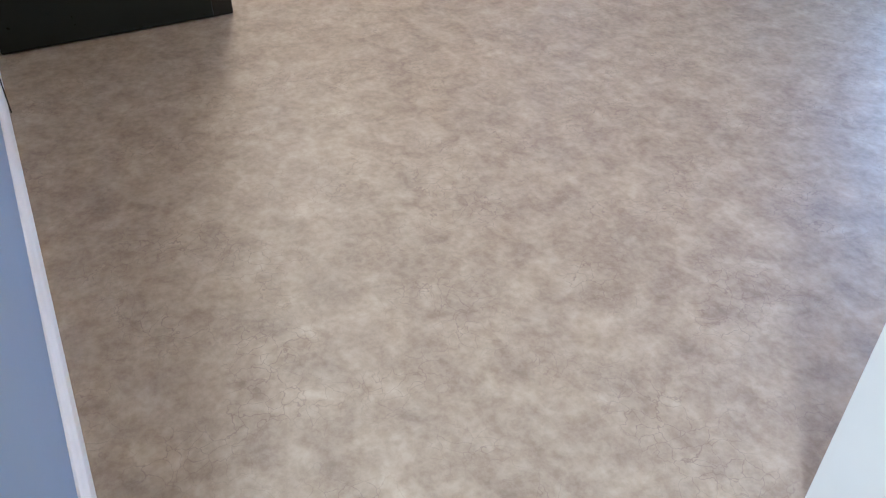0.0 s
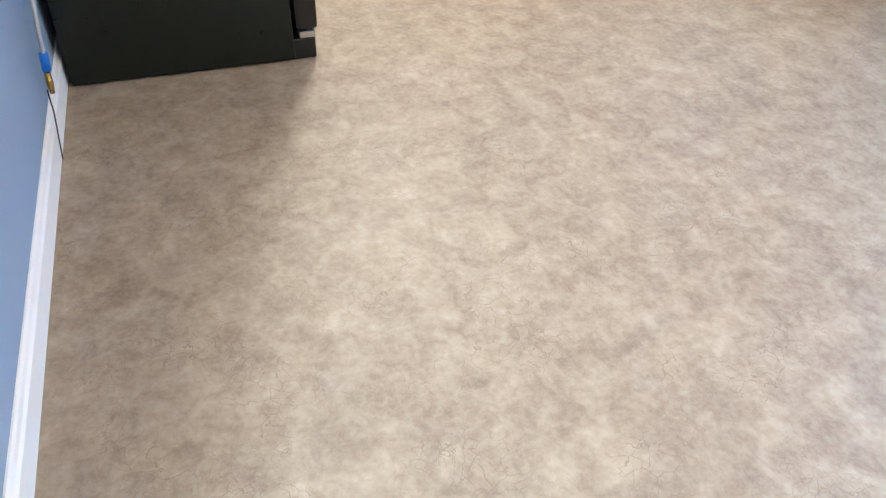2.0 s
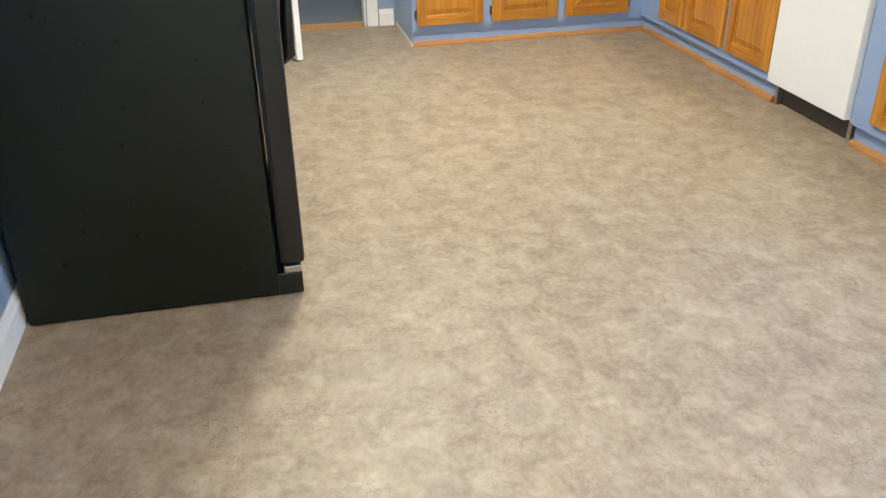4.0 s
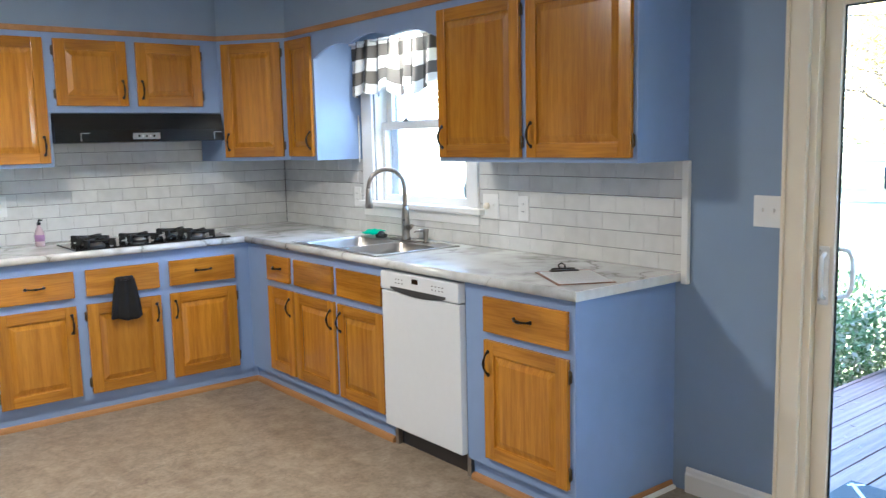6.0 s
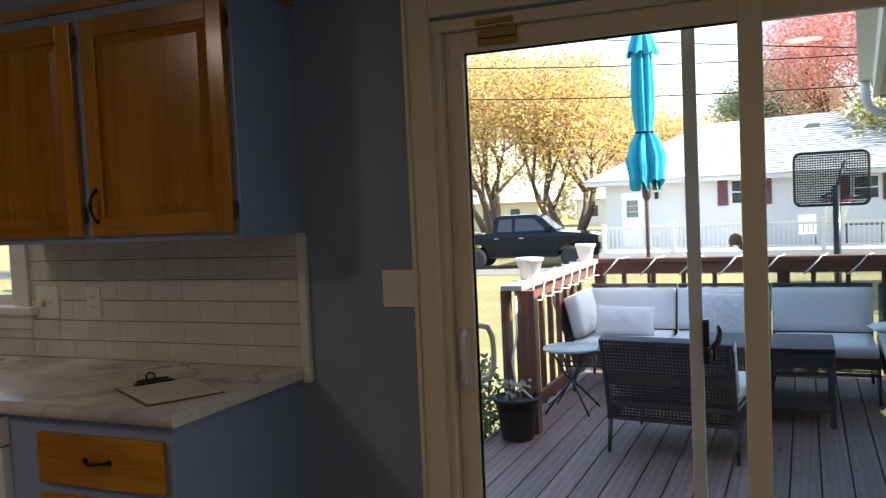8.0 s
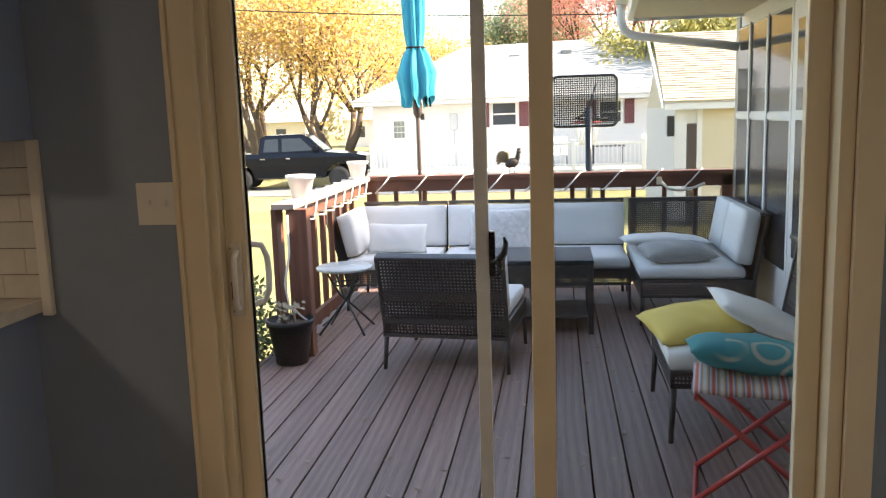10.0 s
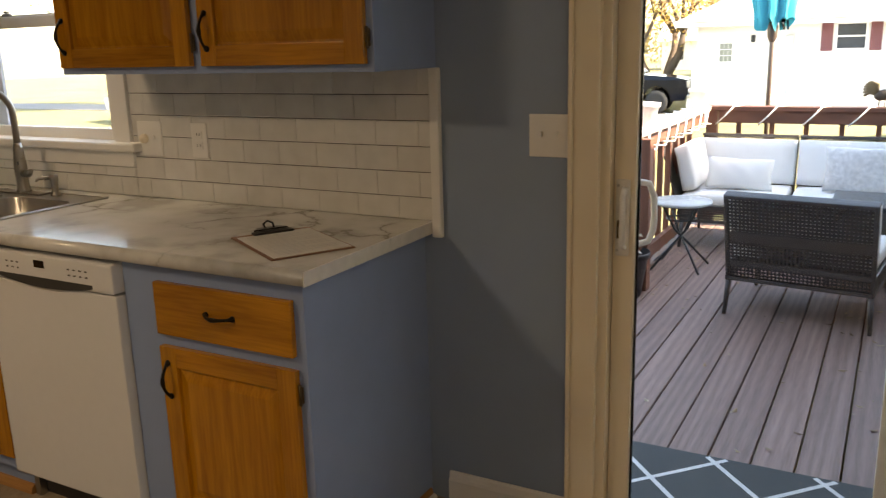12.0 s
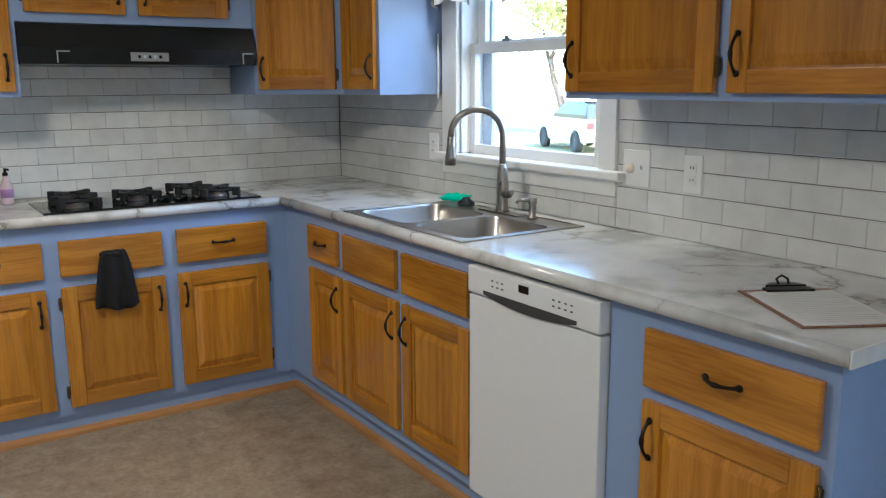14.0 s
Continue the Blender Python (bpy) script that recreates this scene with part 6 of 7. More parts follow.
for k in range(-4, 12):
    for s in (1, -1):
        x = (3.244 if s > 0 else 3.271) + 0.375 * k
        seg = clipseg((x, 0.0), (x + s * 1.098, 1.2))
        if seg:
            (xa, ya), (xb, yb) = seg
            d = Vector((xb - xa, yb - ya, 0)).normalized()
            n = Vector((-d.y, d.x, 0)) * 0.0095
            z = DECK + 0.0105 + (0.0006 if s > 0 else 0.0)
            vs = [bm.verts.new(Vector((*p, z)) + q) for p, q in (((xa, ya), n), ((xb, yb), n), ((xb, yb), -n), ((xa, ya), -n))]
            f = bm.faces.new(vs)
            if f.normal.z < 0:
                f.normal_flip()
part("lattice_stripes", bm, plain("white_yarn", (0.60, 0.62, 0.62), 0.95), rug, "white woven lines", here=False)["kind"] = "stuff"

# dry leaves on the deck
bm = bmesh.new()
for _ in range(230):
    q = Vector((rng.uniform(2.95, 6.1), rng.uniform(0.3, 4.2), DECK + 0.004))
    s, a = rng.uniform(0.008, 0.028), rng.uniform(0, math.tau)
    c, n = math.cos(a), math.sin(a)
    vs = [bm.verts.new(q + Vector(d)) for d in ((-s * c, -s * n, 0.004), (0.4 * s * n, -0.4 * s * c, 0), (s * c, s * n, 0.007), (-0.4 * s * n, 0.4 * s * c, 0.001))]
    bm.faces.new(vs)
tagged(part("fallen_leaves", bm, leaf_cloth("dead_leaf", [(0.30, 0.19, 0.10), (0.52, 0.43, 0.30), (0.14, 0.08, 0.04)])), "scattered dry brown leaves on the deck", "leaves", kind="stuff")
bm = bmesh.new()
leaves(bm, (4.42, 0.60, DECK + 0.028), (0.045, 0.022, 0.012), 7, 0.034, rng, 0.1)
tagged(part("dry_leaf", bm, DRY), "curled dry leaf lying on the mat", "leaf")

# teal umbrella, closed, fixed outside the railing
um = thing("patio_umbrella", (3.50, 5.42, GROUND), "closed turquoise patio umbrella on a brown pole outside the railing", "umbrella")
UXc, UYc = 3.515, 5.42
bm = bmesh.new()
tube(bm, [(UXc, UYc, GROUND + 0.04), (UXc, UYc, 3.05)], 0.019, 12)
part("pole", bm, plain("brown_metal_pole", (0.10, 0.07, 0.055), 0.4, 0.3), um, here=False)
bm = bmesh.new()
lathe(bm, [(0.25, 0.001), (0.25, 0.04), (0.05, 0.06), (0.03, 0.16)], (UXc, UYc, GROUND), 24)
part("base", bm, IRON, um, here=False)
def draped(bm, profile, folds, depth, seed, sides=72):
    rg = random.Random(seed)
    ph = [rg.uniform(0, math.tau) for _ in range(3)]
    rings = []
    for r, z, amp in profile:
        ring = []
        for k in range(sides):
            a = k * math.tau / sides
            f = 0.84 + amp * (math.sin(folds * a + ph[0]) * 0.7 + 0.3 * math.sin((folds * 2 - 1) * a + ph[1] + z * 3))
            ring.append(bm.verts.new((UXc + r * f * math.cos(a), UYc + r * f * math.sin(a), z + depth * amp * math.sin(folds * a + ph[2]))))
        rings.append(ring)
    for r0, r1 in zip(rings, rings[1:]):
        for k in range(sides):
            bm.faces.new((r0[k], r0[(k + 1) % sides], r1[(k + 1) % sides], r1[k])).smooth = True
bm = bmesh.new()
draped(bm, [(0.150, 1.52, 0.30), (0.150, 1.60, 0.30), (0.175, 1.74, 0.28), (0.130, 1.88, 0.25), (0.082, 1.985, 0.15), (0.082, 2.01, 0.15), (0.098, 2.12, 0.22), (0.105, 2.35, 0.28), (0.092, 2.62, 0.3), (0.07, 2.80, 0.3), (0.03, 2.98, 0.2)], 8, 0.18, 3)
part("canopy", bm, TEAL, um, "folded turquoise canopy", here=False)
bm = bmesh.new()
draped(bm, [(0.155, 2.70, 0.22), (0.120, 2.80, 0.22), (0.06, 2.95, 0.15), (0.02, 3.03, 0.1)], 8, 0.10, 9)
part("vent_cap", bm, TEAL, um, "turquoise top flap", here=False)
bm = bmesh.new()
ring = [(UXc + 0.078 * math.cos(k * math.tau / 24), UYc + 0.078 * math.sin(k * math.tau / 24), 1.998) for k in range(24)]
tube(bm, ring, 0.010, 6, closed=True)
part("strap", bm, BLACK_CLOTH, um, "dark tie strap", here=False)
for k in range(8):
    a = k * math.tau / 8 + 0.2
    bm = bmesh.new()
    tube(bm, [(UXc + 0.11 * math.cos(a), UYc + 0.11 * math.sin(a), 1.56), (UXc + 0.12 * math.cos(a), UYc + 0.12 * math.sin(a), 1.475)], 0.007, 6)
    part("rib_tip", bm, BLACK, um, here=False)
bm = bmesh.new()
lathe(bm, [(0.02, 1.38), (0.04, 1.42), (0.042, 1.50), (0.03, 1.54)], (UXc, UYc, 0), 14)
part("hub", bm, plain("brown_hub", (0.09, 0.06, 0.05), 0.5), um, here=False)

# wind chime string near the eave
bm = bmesh.new()
tube(bm, [(3.40, 5.33, 2.78), (3.395, 5.31, 2.35)], 0.003, 5)
for k in range(4):
    lathe(bm, [(0.0, 0.0), (0.016, 0.012), (0.0, 0.03)], (3.397, 5.315, 2.36 + 0.08 * k), 8)
chime = thing("sun_catcher", (3.40, 5.33, 2.4), "string of clear glass drops hanging from the umbrella", "ornament")
part("string", bm, plain("clear_beads", (0.7, 0.7, 0.72), 0.1), chime, here=False)

# metal rooster on the railing
ro = thing("rooster_figure", (4.36, 5.20, TOPZ), "small rusty metal rooster figure on the deck railing", "ornament")
def lump(bm, at, radii, turn=0.0):
    bmesh.ops.create_uvsphere(bm, u_segments=12, v_segments=8, radius=1.0, matrix=pose(*at, 0, turn, 0) @ Matrix.Diagonal((*radii, 1)))
bm = bmesh.new()
for k in range(7):
    a = radians(80 + 17 * k)
    tube(bm, [(-0.03, 0, 0.10), (-0.035 + 0.05 * math.cos(a), 0.004 * (k - 3), 0.12 + 0.06 * math.sin(a)), (-0.055 + 0.075 * math.cos(a + 0.5), 0.004 * (k - 3), 0.115 + 0.085 * math.sin(a + 0.3))], [0.014, 0.017, 0.008], 6)
part("tail", bm, plain("rusty_tail_metal", (0.17, 0.12, 0.06), 0.55, 0.3), ro, "rusty tail feathers", smooth=True)
bm = bmesh.new()
lump(bm, (0.01, 0, 0.095), (0.062, 0.035, 0.042), -18)
lump(bm, (0.060, 0, 0.145), (0.022, 0.018, 0.045), 12)
lump(bm, (0.070, 0, 0.190), (0.020, 0.016, 0.018))
lump(bm, (0.070, 0, 0.212), (0.018, 0.004, 0.010))
tube(bm, [(0.086, 0, 0.190), (0.102, 0, 0.184)], [0.006, 0.001], 5)
tube(bm, [(-0.01, 0, 0.06), (-0.012, 0, 0.003), (0.02, 0, 0.003)], 0.004, 5)
tube(bm, [(0.03, 0, 0.06), (0.028, 0, 0.003), (0.06, 0, 0.003)], 0.004, 5)
part("body", bm, plain("rusty_dark_metal", (0.06, 0.045, 0.035), 0.6, 0.4), ro)

# ---- porch wing on the far side of the deck ----
wing = thing("porch_wing", (6.9, 2.6, GROUND), "white enclosed porch wing with screened windows and storm door", "porch", kind="structure")
WZ = 2.12
CHARC = plain("charcoal_screen", (0.03, 0.033, 0.04), 0.25)
def opening(name, y0, y1, z0, z1, mat, lab, t=0.012):
    w = wpart(name, [(6.234, 6.248, y0, y1, z0, z1)], WHITE, wing, lab, 0.002)
    wpart("pane", [(6.228, 6.2335, y0 + t, y1 - t, z0 + t, z1 - t)], mat, w, "", 0)
wpart("wall", [(6.25, 6.36, 0.15, 5.16, GROUND, DECK + 0.42), (6.25, 6.36, 0.15, 5.16, WZ - 0.10, WZ + 0.3), (6.25, 6.36, 0.15, 2.2, DECK + 0.42, WZ - 0.10), (6.37, 9.4, 5.05, 5.16, GROUND, WZ + 0.3), (6.37, 6.40, 0.15, 5.04, GROUND, WZ)], WHITE, wing, "white painted porch wall", 0)
wpart("corner_post", [(6.236, 6.33, 5.065, 5.19, GROUND, WZ)], plain("grey_corner_trim", (0.36, 0.34, 0.31), 0.5), wing, "grey corner trim", 0.003)
REFL = plain("dark_window_glass", (0.05, 0.055, 0.06), 0.04, relief=0)
for y0, y1 in ((4.60, 5.06), (4.06, 4.58), (3.42, 4.04)):
    opening("window", y0, y1, 1.34, WZ - 0.11, REFL, "upper porch window with reflecting glass")
    opening("window_screen", y0, y1, DECK + 0.43, 1.30, CHARC, "lower porch window with dark screen")
    wpart("mullion", [(6.215, 6.2265, y0 - 0.012, y0 + 0.028, DECK + 0.42, WZ - 0.10), (6.215, 6.2265, y0 + 0.0285, y1 - 0.013, 1.30, 1.34)], WHITE, wing, "", 0.002)
door2 = wpart("storm_door", [(6.205, 6.233, 2.30, 3.36, DECK + 0.005, WZ - 0.11)], WHITE, wing, "white storm door", 0.004)
wpart("glass_panel", [(6.199, 6.2045, 2.42, 3.24, 1.36, WZ - 0.22)], REFL, door2, "", 0)
wpart("screen_panel", [(6.199, 6.2045, 2.42, 3.24, DECK + 0.58, 1.30)], CHARC, door2, "dark screen", 0)
wpart("latch", [(6.18, 6.2045, 2.335, 2.375, 0.93, 1.02)], BLACK, door2, "black latch", 0.004)
# soffit of narrow vinyl strips with fascia and gutter
sof = thing("porch_roof", (6.0, 2.6, WZ), "pale ribbed vinyl soffit and shallow roof over the porch side", "roof", kind="structure")
SOFFIT = plain("pale_vinyl_soffit", (0.58, 0.52, 0.41), 0.6, vary=0.03)
y = 0.70
while y < 4.96:
    wpart("soffit_strip", [(5.375 + (y - 5.0) * 0.0575, 6.25, y, y + 0.092, WZ + 0.004, WZ + 0.012)], SOFFIT, sof, "", 0.002)
    y += 0.1
# backing coloured darker to put shade into the gaps between the strips
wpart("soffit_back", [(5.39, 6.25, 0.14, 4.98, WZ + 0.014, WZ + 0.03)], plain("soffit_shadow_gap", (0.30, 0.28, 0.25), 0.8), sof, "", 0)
edge = pose(5.38, 5.0, WZ, 0, 0, -3.3)
bm = bmesh.new()
box(bm, -0.042, 0.0, -4.82, 0.0, -0.015, 0.27, 0.003, edge)
part("fascia", bm, WHITE, sof, here=False)
wpart("fascia_end", [(5.385, 9.4, 4.985, 5.01, WZ - 0.02, WZ + 0.27)], WHITE, sof, "", 0.003)
bm = bmesh.new()
box(bm, -0.128, -0.045, -4.80, 0.03, 0.115, 0.122, 0, edge)
box(bm, -0.140, -0.1285, -4.80, 0.03, 0.115, 0.235, 0.003, edge)
box(bm, -0.128, -0.045, 0.022, 0.03, 0.1225, 0.235, 0, edge)
part("gutter", bm, WHITE, sof, "white gutter", here=False)
bm = bmesh.new()
prism(bm, [(5.30, WZ + 0.275), (9.4, WZ + 0.275), (9.4, WZ + 1.9), (8.6, WZ + 1.9)], 0.16, 5.04, "xz")
part("roof_slab", bm, plain("porch_shingle", (0.16, 0.14, 0.12), 0.9), sof, here=False)
bm = bmesh.new()
tube(bm, [(5.285, 4.97, WZ + 0.114), (5.287, 4.98, WZ - 0.02), (5.312, 4.99, WZ - 0.09), (5.38, 5.0, WZ - 0.13), (5.80, 5.02, WZ - 0.19), (6.22, 5.03, WZ - 0.25)], 0.036, 10)
part("downspout", bm, WHITE, sof, "white corrugated downspout elbow", here=False)

# ---- neighbourhood ----
def siding_wall(bm, x0, x1, y, z0, z1, step=0.16, holes=()):
    """Lapped siding facing -y: each course leans out a little at its foot."""
    z = z0
    while z < z1 - 0.01:
        h = min(step, z1 - z)
        spans = [(x0, x1)]
        for hx0, hx1, hz0, hz1 in holes:
            if z + h / 2 > hz0 and z + h / 2 < hz1:
                spans = [s for a, b in spans for s in ((a, min(b, hx0)), (max(a, hx1), b)) if s[1] - s[0] > 0.01]
        for a, b in spans:
            vs = [bm.verts.new(p) for p in ((a, y - 0.02, z), (b, y - 0.02, z), (b, y, z + h), (a, y, z + h))]
            bm.faces.new(vs)
            vs = [bm.verts.new(p) for p in ((a, y, z), (b, y, z), (b, y - 0.02, z), (a, y - 0.02, z))]
            bm.faces.new(vs)
        z += step
    return bm


def shingle_roof(name, parent, corners, courses, mat, rng, thick=0.05):
    """Sloping roof face of stepped shingle courses. corners: eave left, eave right, ridge right, ridge left."""
    a, b, c, d = (Vector(p) for p in corners)
    bm = bmesh.new()
    nrm = (b - a).cross(d - a).normalized()
    if nrm.z < 0:
        nrm = -nrm
    base = [bm.verts.new(p - nrm * thick) for p in (a, b, c, d)]
    bm.faces.new(base)
    for i in range(courses):
        s0, s1 = i / courses, (i + 1.06) / courses
        l0, r0 = a.lerp(d, s0), b.lerp(c, s0)
        l1, r1 = a.lerp(d, min(1, s1)), b.lerp(c, min(1, s1))
        n = max(2, int((r0 - l0).length / 0.32))
        off = rng.random()
        cuts = [0] + [min(1, max(0, (k + off) / n)) for k in range(n)] + [1]
        for u0, u1 in zip(cuts, cuts[1:]):
            if u1 - u0 < 0.002:
                continue
            lift = rng.uniform(0.012, 0.026)
            p = [l0.lerp(r0, u0), l0.lerp(r0, u1), l1.lerp(r1, u1), l1.lerp(r1, u0)]
            q = [bm.verts.new(v) for v in (p[0] + nrm * lift, p[1] + nrm * lift, p[2] + nrm * 0.002, p[3] + nrm * 0.002)]
            bm.faces.new(q)
            e = [bm.verts.new(v) for v in (p[0] - nrm * 0.01, p[1] - nrm * 0.01, p[1] + nrm * lift, p[0] + nrm * lift)]
            bm.faces.new(e)
    o = part(name, bm, mat, parent, here=False)
    o["kind"] = "stuff"
    return o


def shingle_material(name, colors):
    m, t, b = material(name)
    g = t.nodes.new("ShaderNodeNewGeometry")
    stops = [(i / (len(colors) - 1), c) for i, c in enumerate(colors)]
    t.links.new(ramp(t, g.outputs["Random Per Island"], stops), b.inputs["Base Color"])
    b.inputs["Roughness"].default_value = 0.95
    n = node(t, "ShaderNodeTexNoise", Scale=60.0)
    bump(t, b, n.outputs["Fac"], 0.4, 0.01)
    return m


GREY_SH = shingle_material("grey_shingle", [(0.39, 0.39, 0.39), (0.43, 0.43, 0.425), (0.47, 0.47, 0.46)])
TAN_SH = shingle_material("tan_shingle", [(0.34, 0.285, 0.22), (0.44, 0.375, 0.29), (0.52, 0.45, 0.36)])
MAROON = plain("maroon_shutter", (0.12, 0.035, 0.04), 0.6)
HY = 30.0
house = thing("neighbor_house", (3.0, HY, GROUND), "white single-story house with lapped siding and grey hip roof", "house")
holes = [(-1.62, -0.82, -0.55, 1.52), (2.33, 3.35, 0.90, 1.86), (6.35, 7.25, 0.90, 1.80)]
bm = siding_wall(bmesh.new(), -2.23, 12.0, HY, GROUND, 1.95, 0.17, holes)
part("wall", bm, SIDING, house, "white lapped siding", here=False)
wpart("side_wall", [(-2.23, -2.13, HY + 0.01, HY + 9, GROUND, 1.95), (11.9, 12.0, HY + 0.01, HY + 9, GROUND, 1.95)], SIDING, house, "", 0)
# added backing sheet, coloured dark for the unlit rooms inside
wpart("inner_wall", [(-2.1, 11.9, HY + 0.30, HY + 0.4, GROUND, 1.9)], plain("dim_interior", (0.10, 0.10, 0.10), 0.9), house, "", 0)
wpart("eave", [(-2.90, 12.6, HY - 0.62, HY - 0.58, 1.82, 1.99), (-2.90, -2.86, HY - 0.58, HY + 9.5, 1.82, 1.99), (-2.86, 12.6, HY - 0.58, HY - 0.03, 1.83, 1.86)], SIDING, house, "white fascia", 0)
shingle_roof("roof", house, [(-2.95, HY - 0.65, 1.99), (12.7, HY - 0.65, 1.99), (9.5, HY + 4.4, 4.45), (0.9, HY + 4.4, 4.25)], 26, GREY_SH, rng)
shingle_roof("roof", house, [(-2.95, HY + 9.4, 1.99), (-2.95, HY - 0.65, 1.99), (0.9, HY + 4.3, 4.25), (0.9, HY + 4.5, 4.25)], 24, GREY_SH, rng)
for x, z in ((5.0, 4.0), (7.6, 4.05), (2.9, 3.9)):
    wpart("roof_vent", [(x, x + 0.45, HY + 3.0, HY + 3.4, z - 0.45, z - 0.12)], plain("vent_grey", (0.25, 0.25, 0.25), 0.6), house, "", 0.04)
def house_window(x0, x1, z0, z1, shut=True):
    w = wpart("window", [(x0, x0 + 0.08, HY - 0.04, HY + 0.05, z0, z1), (x1 - 0.08, x1, HY - 0.04, HY + 0.05, z0, z1), (x0 + 0.08, x1 - 0.08, HY - 0.04, HY + 0.05, z1 - 0.08, z1),
                         (x0 + 0.08, x1 - 0.08, HY - 0.04, HY + 0.05, z0, z0 + 0.08), (x0 + 0.08, x1 - 0.08, HY - 0.03, HY + 0.05, (z0 + z1) / 2 - 0.03, (z0 + z1) / 2 + 0.03)], SIDING, house, "white framed window", 0.004)
    wpart("pane", [(x0 + 0.08, x1 - 0.08, HY + 0.02, HY + 0.03, z0 + 0.08, z1 - 0.08)], REFL, w, "", 0)
    if shut:
        for a in (x0 - 0.42, x1 + 0.06):
            wpart("shutter", [(a, a + 0.36, HY - 0.06, HY - 0.025, z0, z1)], MAROON, house, "maroon shutter", 0.006)
house_window(2.33, 3.35, 0.90, 1.86)
house_window(6.35, 7.25, 0.90, 1.80)
wpart("muntin", [(-1.445, -0.995, HY + 0.021, HY + 0.04, 0.57, 1.25)], plain("door_muntin_white", (0.70, 0.70, 0.68), 0.4), house, "", 0)
CURTAINED = plain("curtained_glass", (0.20, 0.22, 0.20), 0.12)
d = wpart("door", [(-1.62, -1.50, HY - 0.03, HY + 0.05, -0.55, 1.52), (-0.94, -0.82, HY - 0.03, HY + 0.05, -0.55, 1.52), (-1.50, -0.94, HY - 0.03, HY + 0.05, 1.42, 1.52), (-1.50, -0.94, HY - 0.02, HY + 0.05, -0.55, 0.57), (-1.50, -1.445, HY - 0.02, HY + 0.05, 0.57, 1.42), (-0.995, -0.94, HY - 0.02, HY + 0.05, 0.57, 1.42), (-1.445, -0.995, HY - 0.02, HY + 0.05, 1.25, 1.42)], plain("white_door_paint", (0.80, 0.80, 0.79), 0.4), house, "white door with a nine-light window", 0.004)
for i in range(3):
    for j in range(3):
        wpart("pane", [(-1.430 + 0.145 * i, -1.302 + 0.145 * i, HY + 0.0, HY + 0.02, 0.59 + 0.22 * j, 0.785 + 0.22 * j)], CURTAINED, d, "", 0)
wpart("meter_box", [(0.78, 1.05, HY - 0.14, HY - 0.025, 0.85, 1.45)], plain("meter_grey", (0.40, 0.41, 0.42), 0.5), house, "grey meter box with conduit", 0.01)
wpart("conduit", [(0.90, 0.94, HY - 0.08, HY - 0.03, GROUND, 0.85)], plain("conduit_grey", (0.40, 0.41, 0.42), 0.5), house, "", 0)
wpart("wall_lamp", [(-0.35, -0.22, HY - 0.16, HY - 0.025, 1.25, 1.50)], IRON, house, "", 0.01)
porch = thing("porch", (3.5, HY - 2.0, GROUND), "white porch with a white spindle railing", "porch")
wpart("platform", [(-1.8, 9.4, HY - 3.4, HY - 0.03, GROUND, -0.55)], SIDING, porch, "", 0)
PR = HY - 3.4
wpart("top_rail", [(-1.6, 9.0, PR, PR + 0.10, 0.27, 0.36)], WHITE_PLASTIC, porch, "", 0.005)
wpart("bottom_rail", [(-1.6, 9.0, PR + 0.02, PR + 0.08, -0.45, -0.38)], WHITE_PLASTIC, porch, "", 0.003)
x = -1.6
k = 0
while x < 9.0:
    if k % 16 == 0:
        wpart("post", [(x - 0.07, x + 0.07, PR - 0.02, PR + 0.12, -0.55, 0.46)], WHITE_PLASTIC, porch, "", 0.008)
    else:
        wpart("spindle", [(x - 0.022, x + 0.022, PR + 0.03, PR + 0.07, -0.38, 0.27)], WHITE_PLASTIC, porch, "", 0)
    x += 0.145
    k += 1
for cx in (4.9, 8.1):
    ch = thing("porch_chair", (cx, HY - 1.6, -0.55), "pale reclining patio chair on the neighbor's porch", "chair", "patio chairs on the far porch")
    bm = bmesh.new()
    box(bm, -0.28, 0.28, -0.28, 0.28, 0.40, 0.45, 0.01)
    part("seat", bm, CUSHION, ch)
    bm = bmesh.new()
    box(bm, -0.28, 0.28, -0.02, 0.03, 0.0, 0.66, 0.01, pose(0, 0.26, 0.42, -18, 0, 0))
    part("backrest", bm, CUSHION, ch)
    for sx in (-0.26, 0.26):
        for sy in (-0.26, 0.26):
            bm = bmesh.new()
            tube(bm, [(sx, sy, 0.0005), (sx, sy, 0.42)], 0.016, 6)
            part("leg", bm, METAL, ch)
pt = thing("porch_table", (6.6, HY - 1.6, -0.55), "dark patio table on the neighbor's porch", "table")
bm = bmesh.new()
box(bm, -0.6, 0.6, -0.4, 0.4, 0.68, 0.72, 0.01)
part("tabletop", bm, METAL, pt)
for sx in (-0.5, 0.5):
    for sy in (-0.3, 0.3):
        bm = bmesh.new()
        tube(bm, [(sx, sy, 0.0005), (sx, sy, 0.68)], 0.02, 6)
        part("leg", bm, METAL, pt)

# tan garage, its gable end to the left
gar = thing("garage", (9.0, 20.0, GROUND), "tan lapped-siding garage with a tan shingle roof", "garage")
GY = 18.0
bm = siding_wall(bmesh.new(), 8.12, 12.5, GY, GROUND, 1.42, 0.20)
part("wall", bm, TAN_SIDING, gar, "tan lapped siding", here=False)
wpart("corner_board", [(7.49, 7.76, GY - 0.03, GY + 0.10, GROUND, 1.42), (7.76, 8.00, GY + 0.06, GY + 0.10, GROUND, 1.42), (8.00, 8.119, GY - 0.03, GY + 0.10, GROUND, 1.42), (7.49, 7.57, GY + 0.11, GY + 6, GROUND, 1.42)], SIDING, gar, "white corner board", 0)
